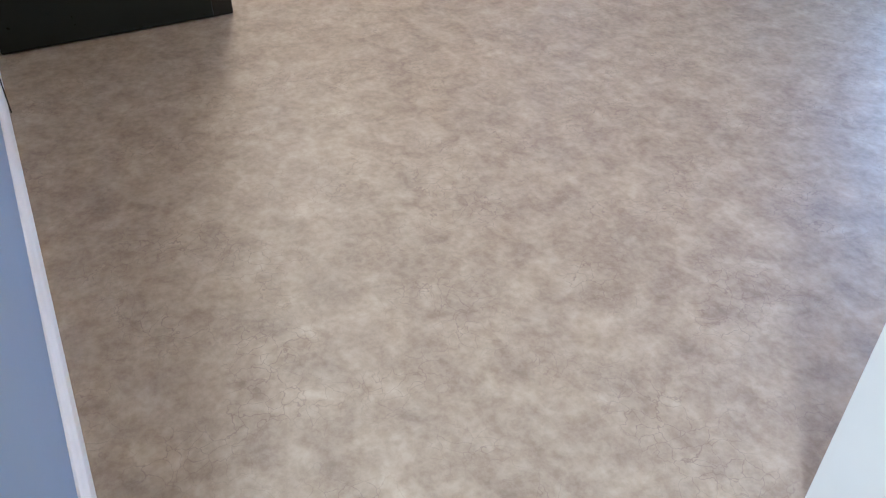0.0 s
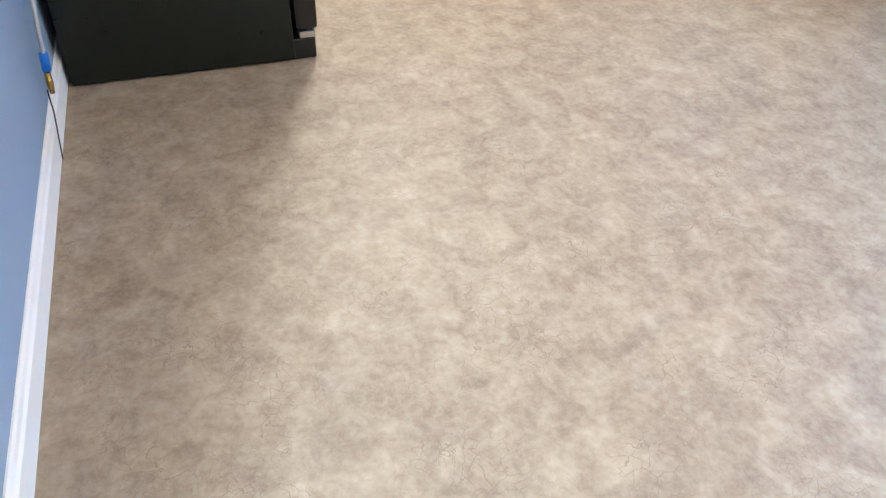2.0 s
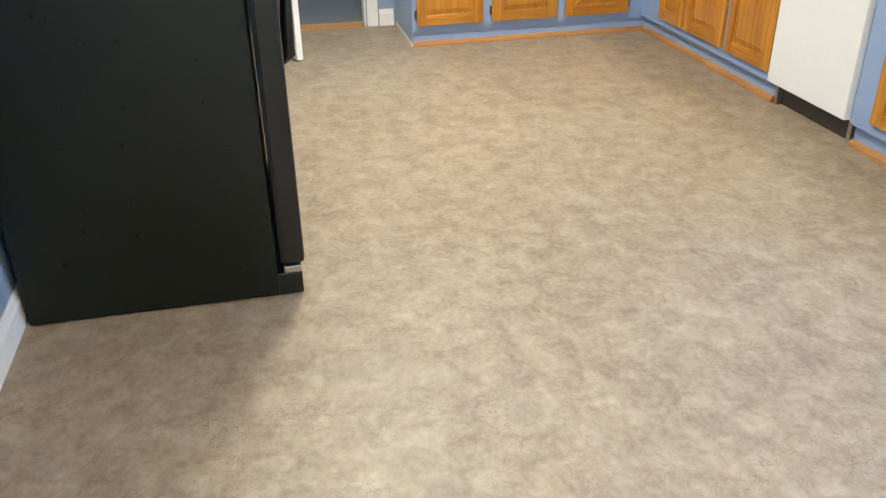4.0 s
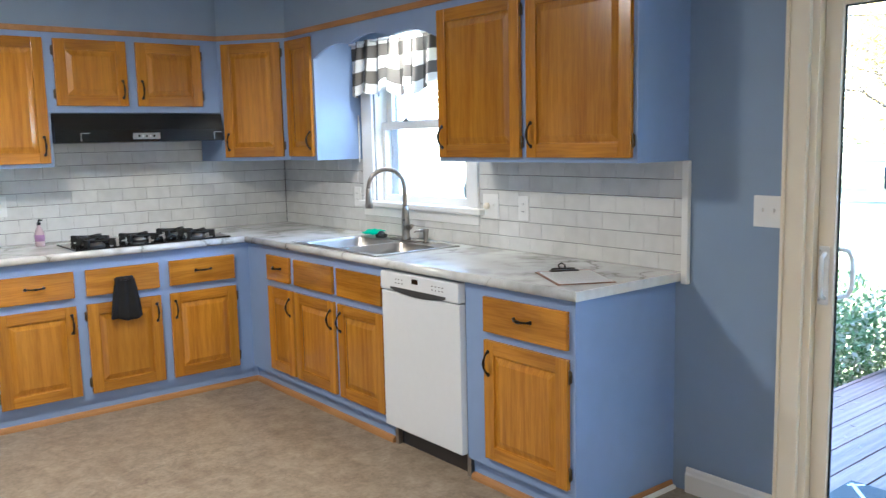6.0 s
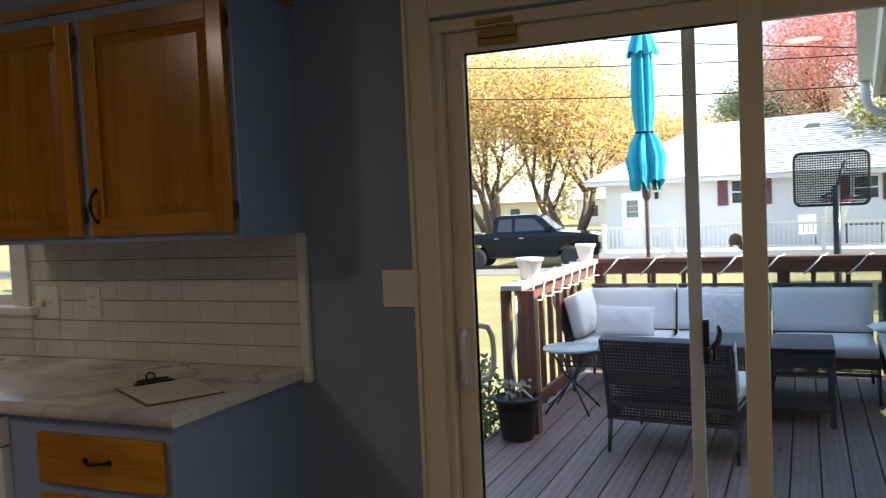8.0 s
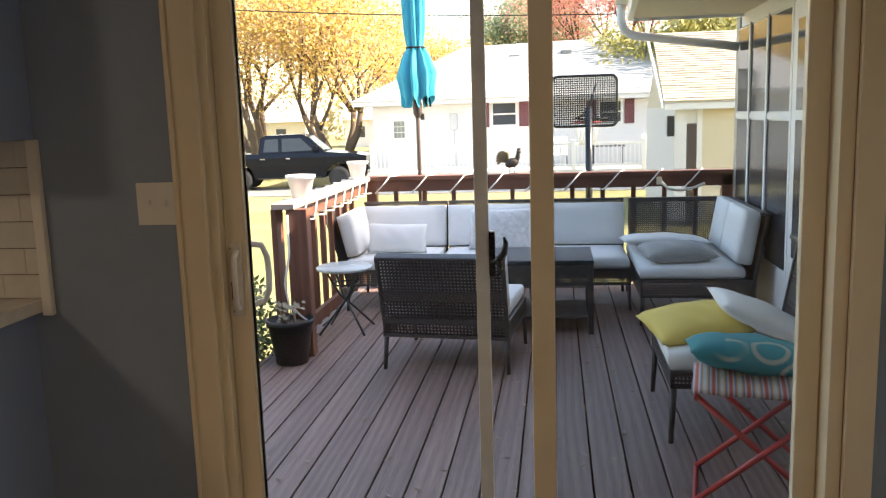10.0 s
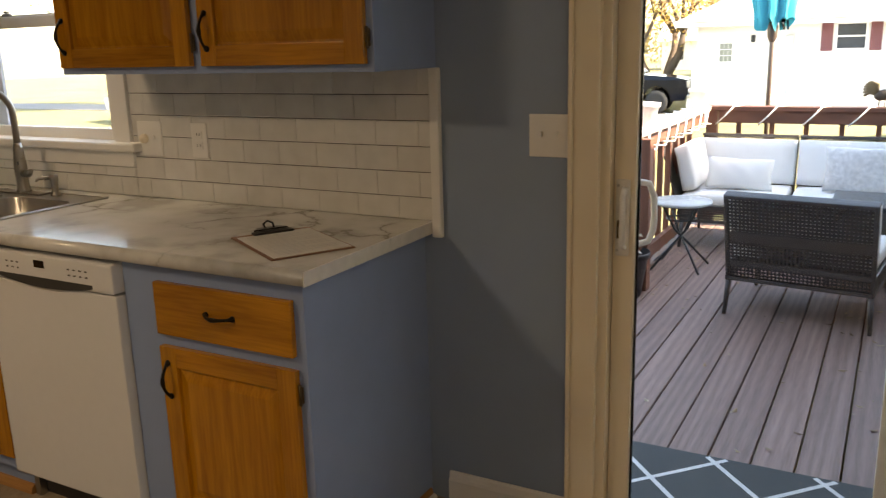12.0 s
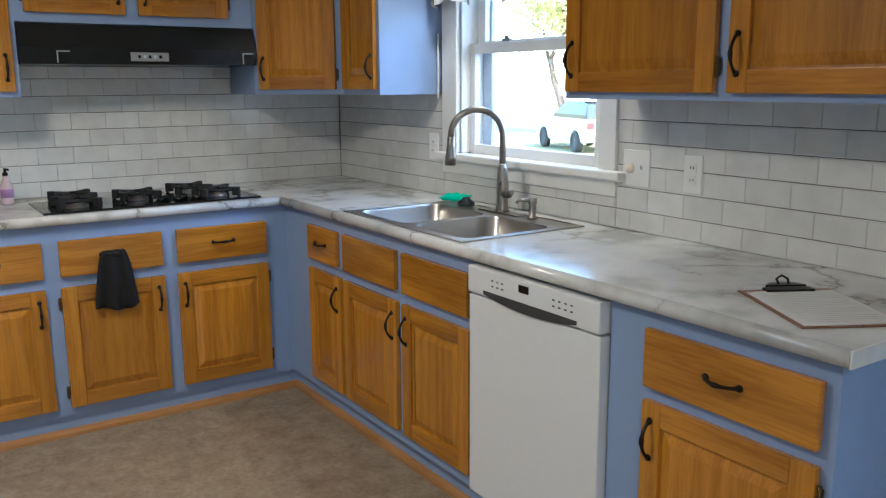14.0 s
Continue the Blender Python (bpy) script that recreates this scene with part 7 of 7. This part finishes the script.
wpart("eave_board", [(7.22, 12.6, GY - 0.34, GY - 0.30, 1.36, 1.54), (7.24, 12.6, GY - 0.30, GY - 0.02, 1.43, 1.46)], SIDING, gar, "white fascia and soffit", 0)
shingle_roof("roof", gar, [(7.20, GY - 0.38, 1.55), (12.8, GY - 0.38, 1.55), (12.8, GY + 3.0, 3.35), (7.30, GY + 3.0, 3.35)], 30, TAN_SH, rng)
bm = bmesh.new()
prism(bm, [(GY + 0.02, 1.42), (GY + 6.0, 1.42), (GY + 3.0, 3.25)], 7.50, 7.56, "yz")
part("gable", bm, TAN_SIDING, gar, here=False)
bm = bmesh.new()
prism(bm, [(GY - 0.40, 1.40), (GY - 0.40, 1.53), (GY + 3.0, 3.33), (GY + 3.0, 3.20)], 7.14, 7.195, "yz")
part("bargeboard", bm, SIDING, gar, here=False)
wpart("wall_lamp", [(7.33, 7.48, GY - 0.05, GY + 0.10, 0.75, 1.22)], IRON, gar, "", 0.01)
# dark trailer post by the garage
wpart("dark_post", [(7.66, 7.86, GY - 0.9, GY - 0.7, GROUND, 1.05)], plain("dark_brown_post", (0.05, 0.035, 0.03), 0.7), None, "", 0.02)
tagged(bpy.data.objects["dark_post"], "dark brown post standing beside the garage", "post")

# basketball hoop seen from behind
hp = thing("basketball_hoop", (5.26, 11.0, GROUND), "black basketball hoop with a steel-mesh backboard on a pole", "hoop")
HB = (4.70, 5.70, 1.16, 1.93)
bm = bmesh.new()
tube(bm, [(5.26, 11.0, GROUND + 0.001), (5.26, 11.0, 1.45)], 0.055, 12)
part("pole", bm, BLACK, hp, here=False)
bm = bmesh.new()
ring = []
for cx, cz, a0 in ((HB[1] - 0.09, HB[3] - 0.09, 0), (HB[0] + 0.09, HB[3] - 0.09, 90), (HB[0] + 0.09, HB[2] + 0.09, 180), (HB[1] - 0.09, HB[2] + 0.09, 270)):
    for k in range(5):
        a = radians(a0 + 22.5 * k)
        ring.append((cx + 0.09 * math.cos(a), 11.22, cz + 0.09 * math.sin(a)))
tube(bm, ring, 0.022, 8, closed=True)
part("backboard_rim", bm, BLACK, hp, here=False)
bm = bmesh.new()
lattice(bm, pose(HB[0] + 0.01, 11.22, HB[2] + 0.01), HB[1] - HB[0] - 0.02, HB[3] - HB[2] - 0.02, 0.034, 0.015)
part("backboard_mesh", bm, BLACK, hp, here=False)
for a, b in (((5.26, 11.0, 1.42), (5.26, 11.20, 1.25)), ((5.26, 11.0, 1.42), (5.38, 11.20, 1.80)), ((5.26, 11.0, 1.38), (5.05, 11.20, 1.27)), ((5.10, 11.2, 1.27), (5.55, 11.2, 1.27))):
    bm = bmesh.new()
    tube(bm, [a, b], 0.018, 8)
    part("strut", bm, BLACK, hp, here=False)
bm = bmesh.new()
rr = [(5.26 + 0.21 * math.cos(k * math.tau / 20), 11.50 + 0.21 * math.sin(k * math.tau / 20), 1.22) for k in range(20)]
tube(bm, rr, 0.010, 6, closed=True)
part("ring", bm, CORAL, hp, here=False)
bm = bmesh.new()
for k in range(12):
    a, b = k * math.tau / 12, (k + 1) * math.tau / 12
    for s in (0, 1):
        p, q = (a, b) if s else (b, a)
        tube(bm, [(5.26 + 0.21 * math.cos(p), 11.50 + 0.21 * math.sin(p), 1.21), (5.26 + 0.15 * math.cos(q), 11.50 + 0.15 * math.sin(q), 1.03), (5.26 + 0.12 * math.cos(p), 11.5 + 0.12 * math.sin(p), 0.86)], 0.007, 4)
part("net", bm, WHITE, hp, here=False)

# pickup truck: a body swept over its side outline, with glass, wheels and trim
NAVY = plain("dark_navy_car_paint", (0.005, 0.007, 0.013), 0.12, relief=0)
CARGLASS = plain("car_glass", (0.03, 0.035, 0.04), 0.04, relief=0)
NAVY.node_tree.nodes["Principled BSDF"].inputs["Specular IOR Level"].default_value = 0.22
RUBBER = plain("tyre_rubber", (0.02, 0.02, 0.02), 0.8)
SILVER = plain("silver_wheel_paint", (0.80, 0.80, 0.80), 0.3, 0.2, relief=0)
truck = thing("pickup_truck", (-7.28, 29.55, GROUND), "dark navy four-door pickup truck parked on the street", "truck", turn=7.0)
truck.scale = (1.03, 1.03, 1.10)
def loft(bm, outline, half, tuck):
    """A side outline (x, z) swept to both sides; points high up lean in by tuck."""
    top = max(z for _, z in outline)
    left = [bm.verts.new((x, -half, z)) for x, z in outline]
    right = [bm.verts.new((x, half, z)) for x, z in outline]
    bm.faces.new(left)
    bm.faces.new(list(reversed(right)))
    n = len(outline)
    for i in range(n):
        bm.faces.new((left[i], left[(i + 1) % n], right[(i + 1) % n], right[i]))
    bmesh.ops.recalc_face_normals(bm, faces=list(bm.faces))
    edges = [e for e in bm.edges if abs(e.verts[0].co.y - e.verts[1].co.y) < 0.2]
    bmesh.ops.bevel(bm, geom=edges, offset=0.035, segments=2, affect="EDGES")
    for cut in (0.62, 0.86, 1.12):
        bmesh.ops.bisect_plane(bm, geom=bm.verts[:] + bm.edges[:] + bm.faces[:], plane_co=(0, 0, cut), plane_no=(0, 0, 1))
    for v in bm.verts:
        z = v.co.z
        lean = tuck * max(0.0, (z - 1.12) / max(0.01, top - 1.12)) + 0.05 * max(0.0, (0.86 - z) / 0.5)
        v.co.y -= math.copysign(lean, v.co.y)
    return bm
def arch(cx, r, z0, n=8, rev=False):
    a = [(cx + r * math.cos(radians(180 - 180 * k / n)), z0 + r * math.sin(radians(180 - 180 * k / n))) for k in range(n + 1)]
    return a
body = [(-1.10, 0.55), *[(x, z) for x, z in arch(0.0, 0.50, 0.42)], (0.60, 0.40), (3.05, 0.40), *[(x, z) for x, z in arch(3.65, 0.50, 0.42)], (4.62, 0.45), (4.74, 0.72), (4.70, 1.12),
        (4.30, 1.20), (3.10, 1.30), (0.62, 1.27), (-1.12, 1.27)]
bm = loft(bmesh.new(), body, 0.98, 0.04)
part("body", bm, NAVY, truck)
cab = [(0.66, 1.24), (0.74, 1.80), (0.95, 1.90), (2.20, 1.92), (2.45, 1.86), (3.15, 1.28)]
bm = loft(bmesh.new(), cab, 0.93, 0.16)
part("cab", bm, NAVY, truck)
for s in (-1, 1):
    for nm, q in (("side_window", [(0.86, 1.33), (0.93, 1.76), (1.42, 1.78), (1.42, 1.33)]), ("side_window", [(1.55, 1.33), (1.55, 1.78), (2.25, 1.78), (2.72, 1.36)])):
        bm = bmesh.new()
        vs = [bm.verts.new((x, s * (0.935 - 0.16 * max(0, (z - 1.12) / 0.80)), z)) for x, z in q]
        bm.faces.new(vs)
        part(nm, bm, CARGLASS, truck, "reflecting glass")
    bm = bmesh.new()
    box(bm, 2.72, 2.90, s * 1.10 - 0.11, s * 1.10 + 0.11, 1.34, 1.52, 0.03)
    part("mirror", bm, NAVY, truck)
    for x in (0.75, 1.70):
        bm = bmesh.new()
        box(bm, x, x + 0.16, s * 0.985 - 0.008, s * 0.985 + 0.008, 1.08, 1.11, 0.003)
        part("door_handle", bm, STEEL, truck)
    bm = bmesh.new()
    box(bm, 0.62, 3.02, s * 0.985 - 0.03, s * 0.985 + 0.03, 0.40, 0.46, 0.01)
    part("running_board", bm, BLACK, truck)
    bm = bmesh.new()
    box(bm, 4.58, 4.77, s * 0.80 - 0.15, s * 0.80 + 0.15, 0.86, 1.10, 0.03)
    part("headlight", bm, STEEL, truck, "clear headlight")
bm = bmesh.new()
ws_ = [bm.verts.new(p) for p in ((3.12, -0.82, 1.335), (3.12, 0.82, 1.335), (2.52, 0.72, 1.845), (2.52, -0.72, 1.845))]
bm.faces.new(ws_)
part("windshield", bm, CARGLASS, truck)
bm = bmesh.new()
for k in range(4):
    box(bm, 4.73, 4.80, -0.60, 0.60, 0.72 + 0.10 * k, 0.78 + 0.10 * k, 0.01)
part("grille", bm, STEEL, truck, "chrome bar grille")
bm = bmesh.new()
box(bm, 4.70, 4.88, -0.95, 0.95, 0.42, 0.64, 0.03)
part("bumper", bm, STEEL, truck, "chrome front bumper")
for x in (0.0, 3.65):
    for s in (-1, 1):
        bm = bmesh.new()
        lathe(bm, [(0.24, -0.11), (0.37, -0.12), (0.395, -0.08), (0.395, 0.08), (0.37, 0.12), (0.24, 0.11)], (x, s * 0.86, 0.396), 28, "y")
        w = part("wheel", bm, RUBBER, truck, "black tyre")
        bm = bmesh.new()
        lathe(bm, [(0.0, s * 0.08), (0.06, s * 0.085), (0.065, s * 0.06), (0.20, s * 0.07), (0.245, s * 0.10), (0.25, s * 0.06)], (x, s * 0.86, 0.396), 20, "y")
        for k in range(6):
            a = k * math.tau / 6
            m = Matrix.Translation((x, s * 0.86, 0.396)) @ Matrix.Rotation(a, 4, "Y")
            box(bm, 0.05, 0.23, s * 0.085 - 0.015, s * 0.085 + 0.015, -0.025, 0.025, 0.006, m)
        part("rim", bm, SILVER, w, "silver spoked rim")
# white car beyond the kitchen window
car = thing("parked_car", (-19.4, 21.1, GROUND), "white hatchback car parked beyond the kitchen window", "car", turn=160.0)
car.scale = (1.3, 1.3, 1.3)
WPAINT = plain("white_car_paint", (0.62, 0.63, 0.66), 0.2, relief=0)
body = [(-0.75, 0.35), *arch(0.0, 0.37, 0.30), (0.45, 0.28), (2.15, 0.28), *arch(2.6, 0.37, 0.30), (3.30, 0.35), (3.38, 0.70), (2.55, 0.98), (0.2, 1.0), (-0.82, 1.0)]
part("body", loft(bmesh.new(), body, 0.88, 0.05), WPAINT, car)
part("cabin", loft(bmesh.new(), [(-0.78, 0.98), (-0.45, 1.42), (0.1, 1.50), (1.2, 1.50), (2.0, 1.0)], 0.82, 0.18), CARGLASS, car)
bm = bmesh.new()
box(bm, -0.3, 1.2, -0.62, 0.62, 1.485, 1.52, 0.012)
part("roof", bm, WPAINT, car)
for s in (-1, 1):
    bm = bmesh.new()
    box(bm, -0.86, -0.80, s * 0.72 - 0.12, s * 0.72 + 0.12, 0.72, 0.92, 0.02)
    part("tail_light", bm, plain("red_lens", (0.45, 0.02, 0.02), 0.2), car, "red tail light")
    for x in (0.0, 2.6):
        bm = bmesh.new()
        lathe(bm, [(0.0, s * 0.10), (0.20, s * 0.09), (0.21, s * 0.11), (0.29, s * 0.10), (0.315, s * 0.06), (0.315, -s * 0.08), (0.25, -s * 0.1)], (x, s * 0.78, 0.316), 20, "y")
        part("wheel", bm, RUBBER, car, "dark tyre")

# trees
def tree(name, at, height, spread, trunk, crown_mat, count, leaf, label, seed, stems=1, low=0.3, rise=1.0):
    rg = random.Random(seed)
    t = thing(name, at, label, "tree")
    bm = bmesh.new()
    tips = []
    def grow(p, d, length, r, depth):
        pts, rad = [p], [r]
        q = p
        for k in range(4):
            d = (d + Vector((rg.gauss(0, 0.13), rg.gauss(0, 0.13), 0.05))).normalized()
            q = q + d * length / 4
            pts.append(q)
            rad.append(r * (1 - 0.45 * (k + 1) / 4))
        tube(bm, pts, rad, 7 if depth < 2 else 5)
        if depth >= 1:
            tips.extend(pts[2:])
        if depth < 4:
            for _ in range(3 if depth < 2 else 2):
                a = rg.uniform(0, math.tau)
                side = d.orthogonal().normalized()
                side = (side * math.cos(a) + d.cross(side) * math.sin(a)).normalized()
                nd = (d * rg.uniform(0.75, 1.0) + side * rg.uniform(0.5, 0.9) * spread + Vector((0, 0, 0.12 * rise))).normalized()
                grow(pts[-1 - (rg.random() < 0.3)], nd, length * rg.uniform(0.62, 0.82), rad[-1] * 0.78, depth + 1)
    for s in range(stems):
        a = s * math.tau / stems + rg.uniform(-0.4, 0.4)
        lean = 0.0 if stems == 1 else 0.42
        grow(Vector((0, 0, -0.05)), Vector((lean * math.cos(a), lean * math.sin(a), 1)).normalized(), height * low, trunk, 0)
    part("trunk", bm, BARK, t, "dark branching trunk")
    tips = [p for p in tips if p.z > height * 0.17]
    bm = bmesh.new()
    for _ in range(count):
        c = rg.choice(tips) + Vector((rg.gauss(0, 1), rg.gauss(0, 1), rg.gauss(0, 0.8))) * height * 0.062
        s = leaf * rg.uniform(0.6, 1.35)
        a = Vector([rg.gauss(0, 1) for _ in range(3)]).normalized()
        b = a.orthogonal().normalized()
        bm.faces.new([bm.verts.new(c + v) for v in (-a * s, b * s * 0.5, a * s, -b * s * 0.5)])
    part("crown", bm, crown_mat, t)["kind"] = "stuff"
    return t


GOLD = leaf_cloth("golden_leaf", [(0.38, 0.22, 0.13), (0.64, 0.43, 0.14), (0.78, 0.60, 0.12), (0.50, 0.36, 0.26), (0.74, 0.57, 0.24)])
RED = leaf_cloth("red_leaf", [(0.66, 0.18, 0.16), (0.82, 0.34, 0.27), (0.80, 0.48, 0.36), (0.78, 0.34, 0.36)])
GREEN = leaf_cloth("green_leaf", [(0.14, 0.20, 0.10), (0.26, 0.31, 0.18), (0.38, 0.40, 0.26)])
tree("maple_tree", (-9.3, 37.0, GROUND), 13.6, 1.0, 0.24, GOLD, 44000, 0.075, "golden-orange autumn tree with several dark stems", 11, 4, 0.27)
tree("maple_tree", (-3.5, 45.0, GROUND), 10.2, 1.0, 0.22, GOLD, 24000, 0.085, "golden-orange autumn tree behind the white house", 15, 3, 0.27)
tree("maple_tree", (-5.2, 36.0, GROUND), 12.2, 1.0, 0.24, GOLD, 40000, 0.075, "golden-orange autumn tree with spreading dark limbs", 5, 4, 0.27)
tree("red_tree", (9.6, 52.0, GROUND), 17.5, 0.55, 0.30, RED, 42000, 0.080, "bright red autumn tree behind the house", 21, 3, 0.30)
tree("green_tree", (4.0, 62.0, GROUND), 12.2, 0.8, 0.28, GREEN, 20000, 0.13, "olive green tree in the distance", 8, 1, 0.35)
tree("green_tree", (11.6, 34.0, GROUND), 8.2, 1.2, 0.22, leaf_cloth("yellow_green_leaf", [(0.30, 0.28, 0.08), (0.48, 0.42, 0.12), (0.18, 0.20, 0.07)]), 16000, 0.13, "yellow-green tree behind the garage", 9, 2, 0.3)
tree("yard_tree", (-28.2, 27.3, GROUND), 14.5, 1.2, 0.26, leaf_cloth("lime_leaf", [(0.55, 0.52, 0.24), (0.72, 0.66, 0.34), (0.40, 0.40, 0.20)]), 30000, 0.13, "yellow-green tree beyond the kitchen window", 15, 2, 0.28)
# far line of trees and houses that closes the street
bm = bmesh.new()
for k in range(26):
    c = (-88 + k * 7.0 + rng.uniform(-2, 2), 105 + rng.uniform(-6, 8), GROUND + rng.uniform(1.6, 3.0))
    leaves(bm, c, (5.5, 4, rng.uniform(2.8, 4.8)), 520, 0.42, rng, 0.4)
tagged(part("far_trees", bm, leaf_cloth("far_leaf", [(0.16, 0.15, 0.08), (0.36, 0.27, 0.12), (0.22, 0.23, 0.12)])), "far line of autumn trees along the horizon", "trees", kind="stuff")
for x, y, w, mat_ in ((-26, 70, 9, TAN_SIDING), (-14.5, 74, 8, SIDING), (-50, 60, 10, SIDING)):
    h = thing("far_house", (x, y, GROUND), "small pale house across the far lawn", "house", "houses across the lawn")
    bm = bmesh.new()
    box(bm, 0, w, 0, 6, 0, 2.5)
    part("wall", bm, mat_, h)
    bm = bmesh.new()
    prism(bm, [(-0.4, 2.501), (6.4, 2.501), (3.0, 4.6)], -0.4, w + 0.4, "yz")
    part("roof", bm, GREY_SH, h)
    for k in range(3):
        bm = bmesh.new()
        box(bm, 1.0 + k * w / 3.4, 1.9 + k * w / 3.4, -0.03, -0.002, 0.9, 1.9)
        part("window", bm, REFL, h)
# overhead lines
for n, (za, zb, y) in enumerate(((5.35, 4.35, 16.0), (4.52, 4.05, 16.0), (3.80, 3.42, 16.0))):
    bm = bmesh.new()
    pts = []
    for k in range(25):
        s = k / 24 * 2 - 0.5
        x = -2.0 + 6.0 * s
        pts.append((x * 1.0, y, za + (zb - za) * s - 0.12 * (1 - (2 * s - 1) ** 2) * 0.3))
    a, b = Vector(pts[0]), Vector(pts[-1])
    pts = [tuple(a + (a - Vector(pts[1])) * 60)] + pts + [tuple(b + (b - Vector(pts[-2])) * 60)]
    tube(bm, pts, 0.012, 5)
    tagged(part("power_line", bm, IRON), "thin black overhead power line", "wire", "overhead power lines", kind="")

# backsplash tiles, each its own piece
def tile_mesh(w, h, cache={}):
    key = (round(w, 3), round(h, 3))
    if key not in cache:
        bm = bmesh.new()
        b, t = 0.0025, 0.0045
        a = [bm.verts.new(p) for p in ((0, 0, 0), (w, 0, 0), (w, 0, h), (0, 0, h))]
        c = [bm.verts.new(p) for p in ((0, -t + b * 0.6, 0), (w, -t + b * 0.6, 0), (w, -t + b * 0.6, h), (0, -t + b * 0.6, h))]
        f = [bm.verts.new(p) for p in ((b, -t, b), (w - b, -t, b), (w - b, -t, h - b), (b, -t, h - b))]
        for r0, r1 in ((a, c), (c, f)):
            for k in range(4):
                bm.faces.new((r0[k], r0[(k + 1) % 4], r1[(k + 1) % 4], r1[k]))
        bm.faces.new(f)
        cache[key] = finish(bm, "tile", TILE)
    return cache[key]


TW, TH, TG, TV = 0.1495, 0.0755, 0.0021, 0.0010
TILE_FOOT = CT - 0.0055
bed = bpy.data.objects["backsplash_bed"]
def tile_wall(x0, x1, z0, z1, origin, m):
    rng = random.Random(int((x0 + 7) * 1000))
    row = 0
    z = TILE_FOOT
    while z < z1 - 0.01:
        lo, hi = max(z, CT + 0.001), min(z + TH, z1)
        if z >= z0 - 0.012 and hi - lo > 0.012:
            k = math.floor((x0 - origin) / TW) - 1
            x = origin + k * TW + (TW / 2 if row % 2 else 0)
            while x < x1:
                a, b = max(x, x0), min(x + TW - TV, x1)
                if b - a > 0.0065:
                    o = new("tile", tile_mesh(b - a, hi - lo - TG))
                    o.parent = bed
                    o.matrix_basis = m @ pose(a, -0.0042 + rng.uniform(-0.0003, 0.0003), lo, rng.uniform(-0.35, 0.35), 0, rng.uniform(-0.2, 0.2))
                x += TW
        z += TH
        row += 1
tile_wall(0.010, 1.015, CT, 1.362, 2.440, Matrix())
tile_wall(2.074, 3.305, CT, 1.362, 2.440, Matrix())
tile_wall(1.016, 2.073, CT, 1.022, 2.440, Matrix())
west = pose(0, 0, 0, 0, 0, 90)
ZR = TILE_FOOT + 6 * TH
tile_wall(-2.045, -0.010, CT, 1.362, -1.213, west)
tile_wall(-1.598, -0.606, ZR, 1.493, -1.213, west)
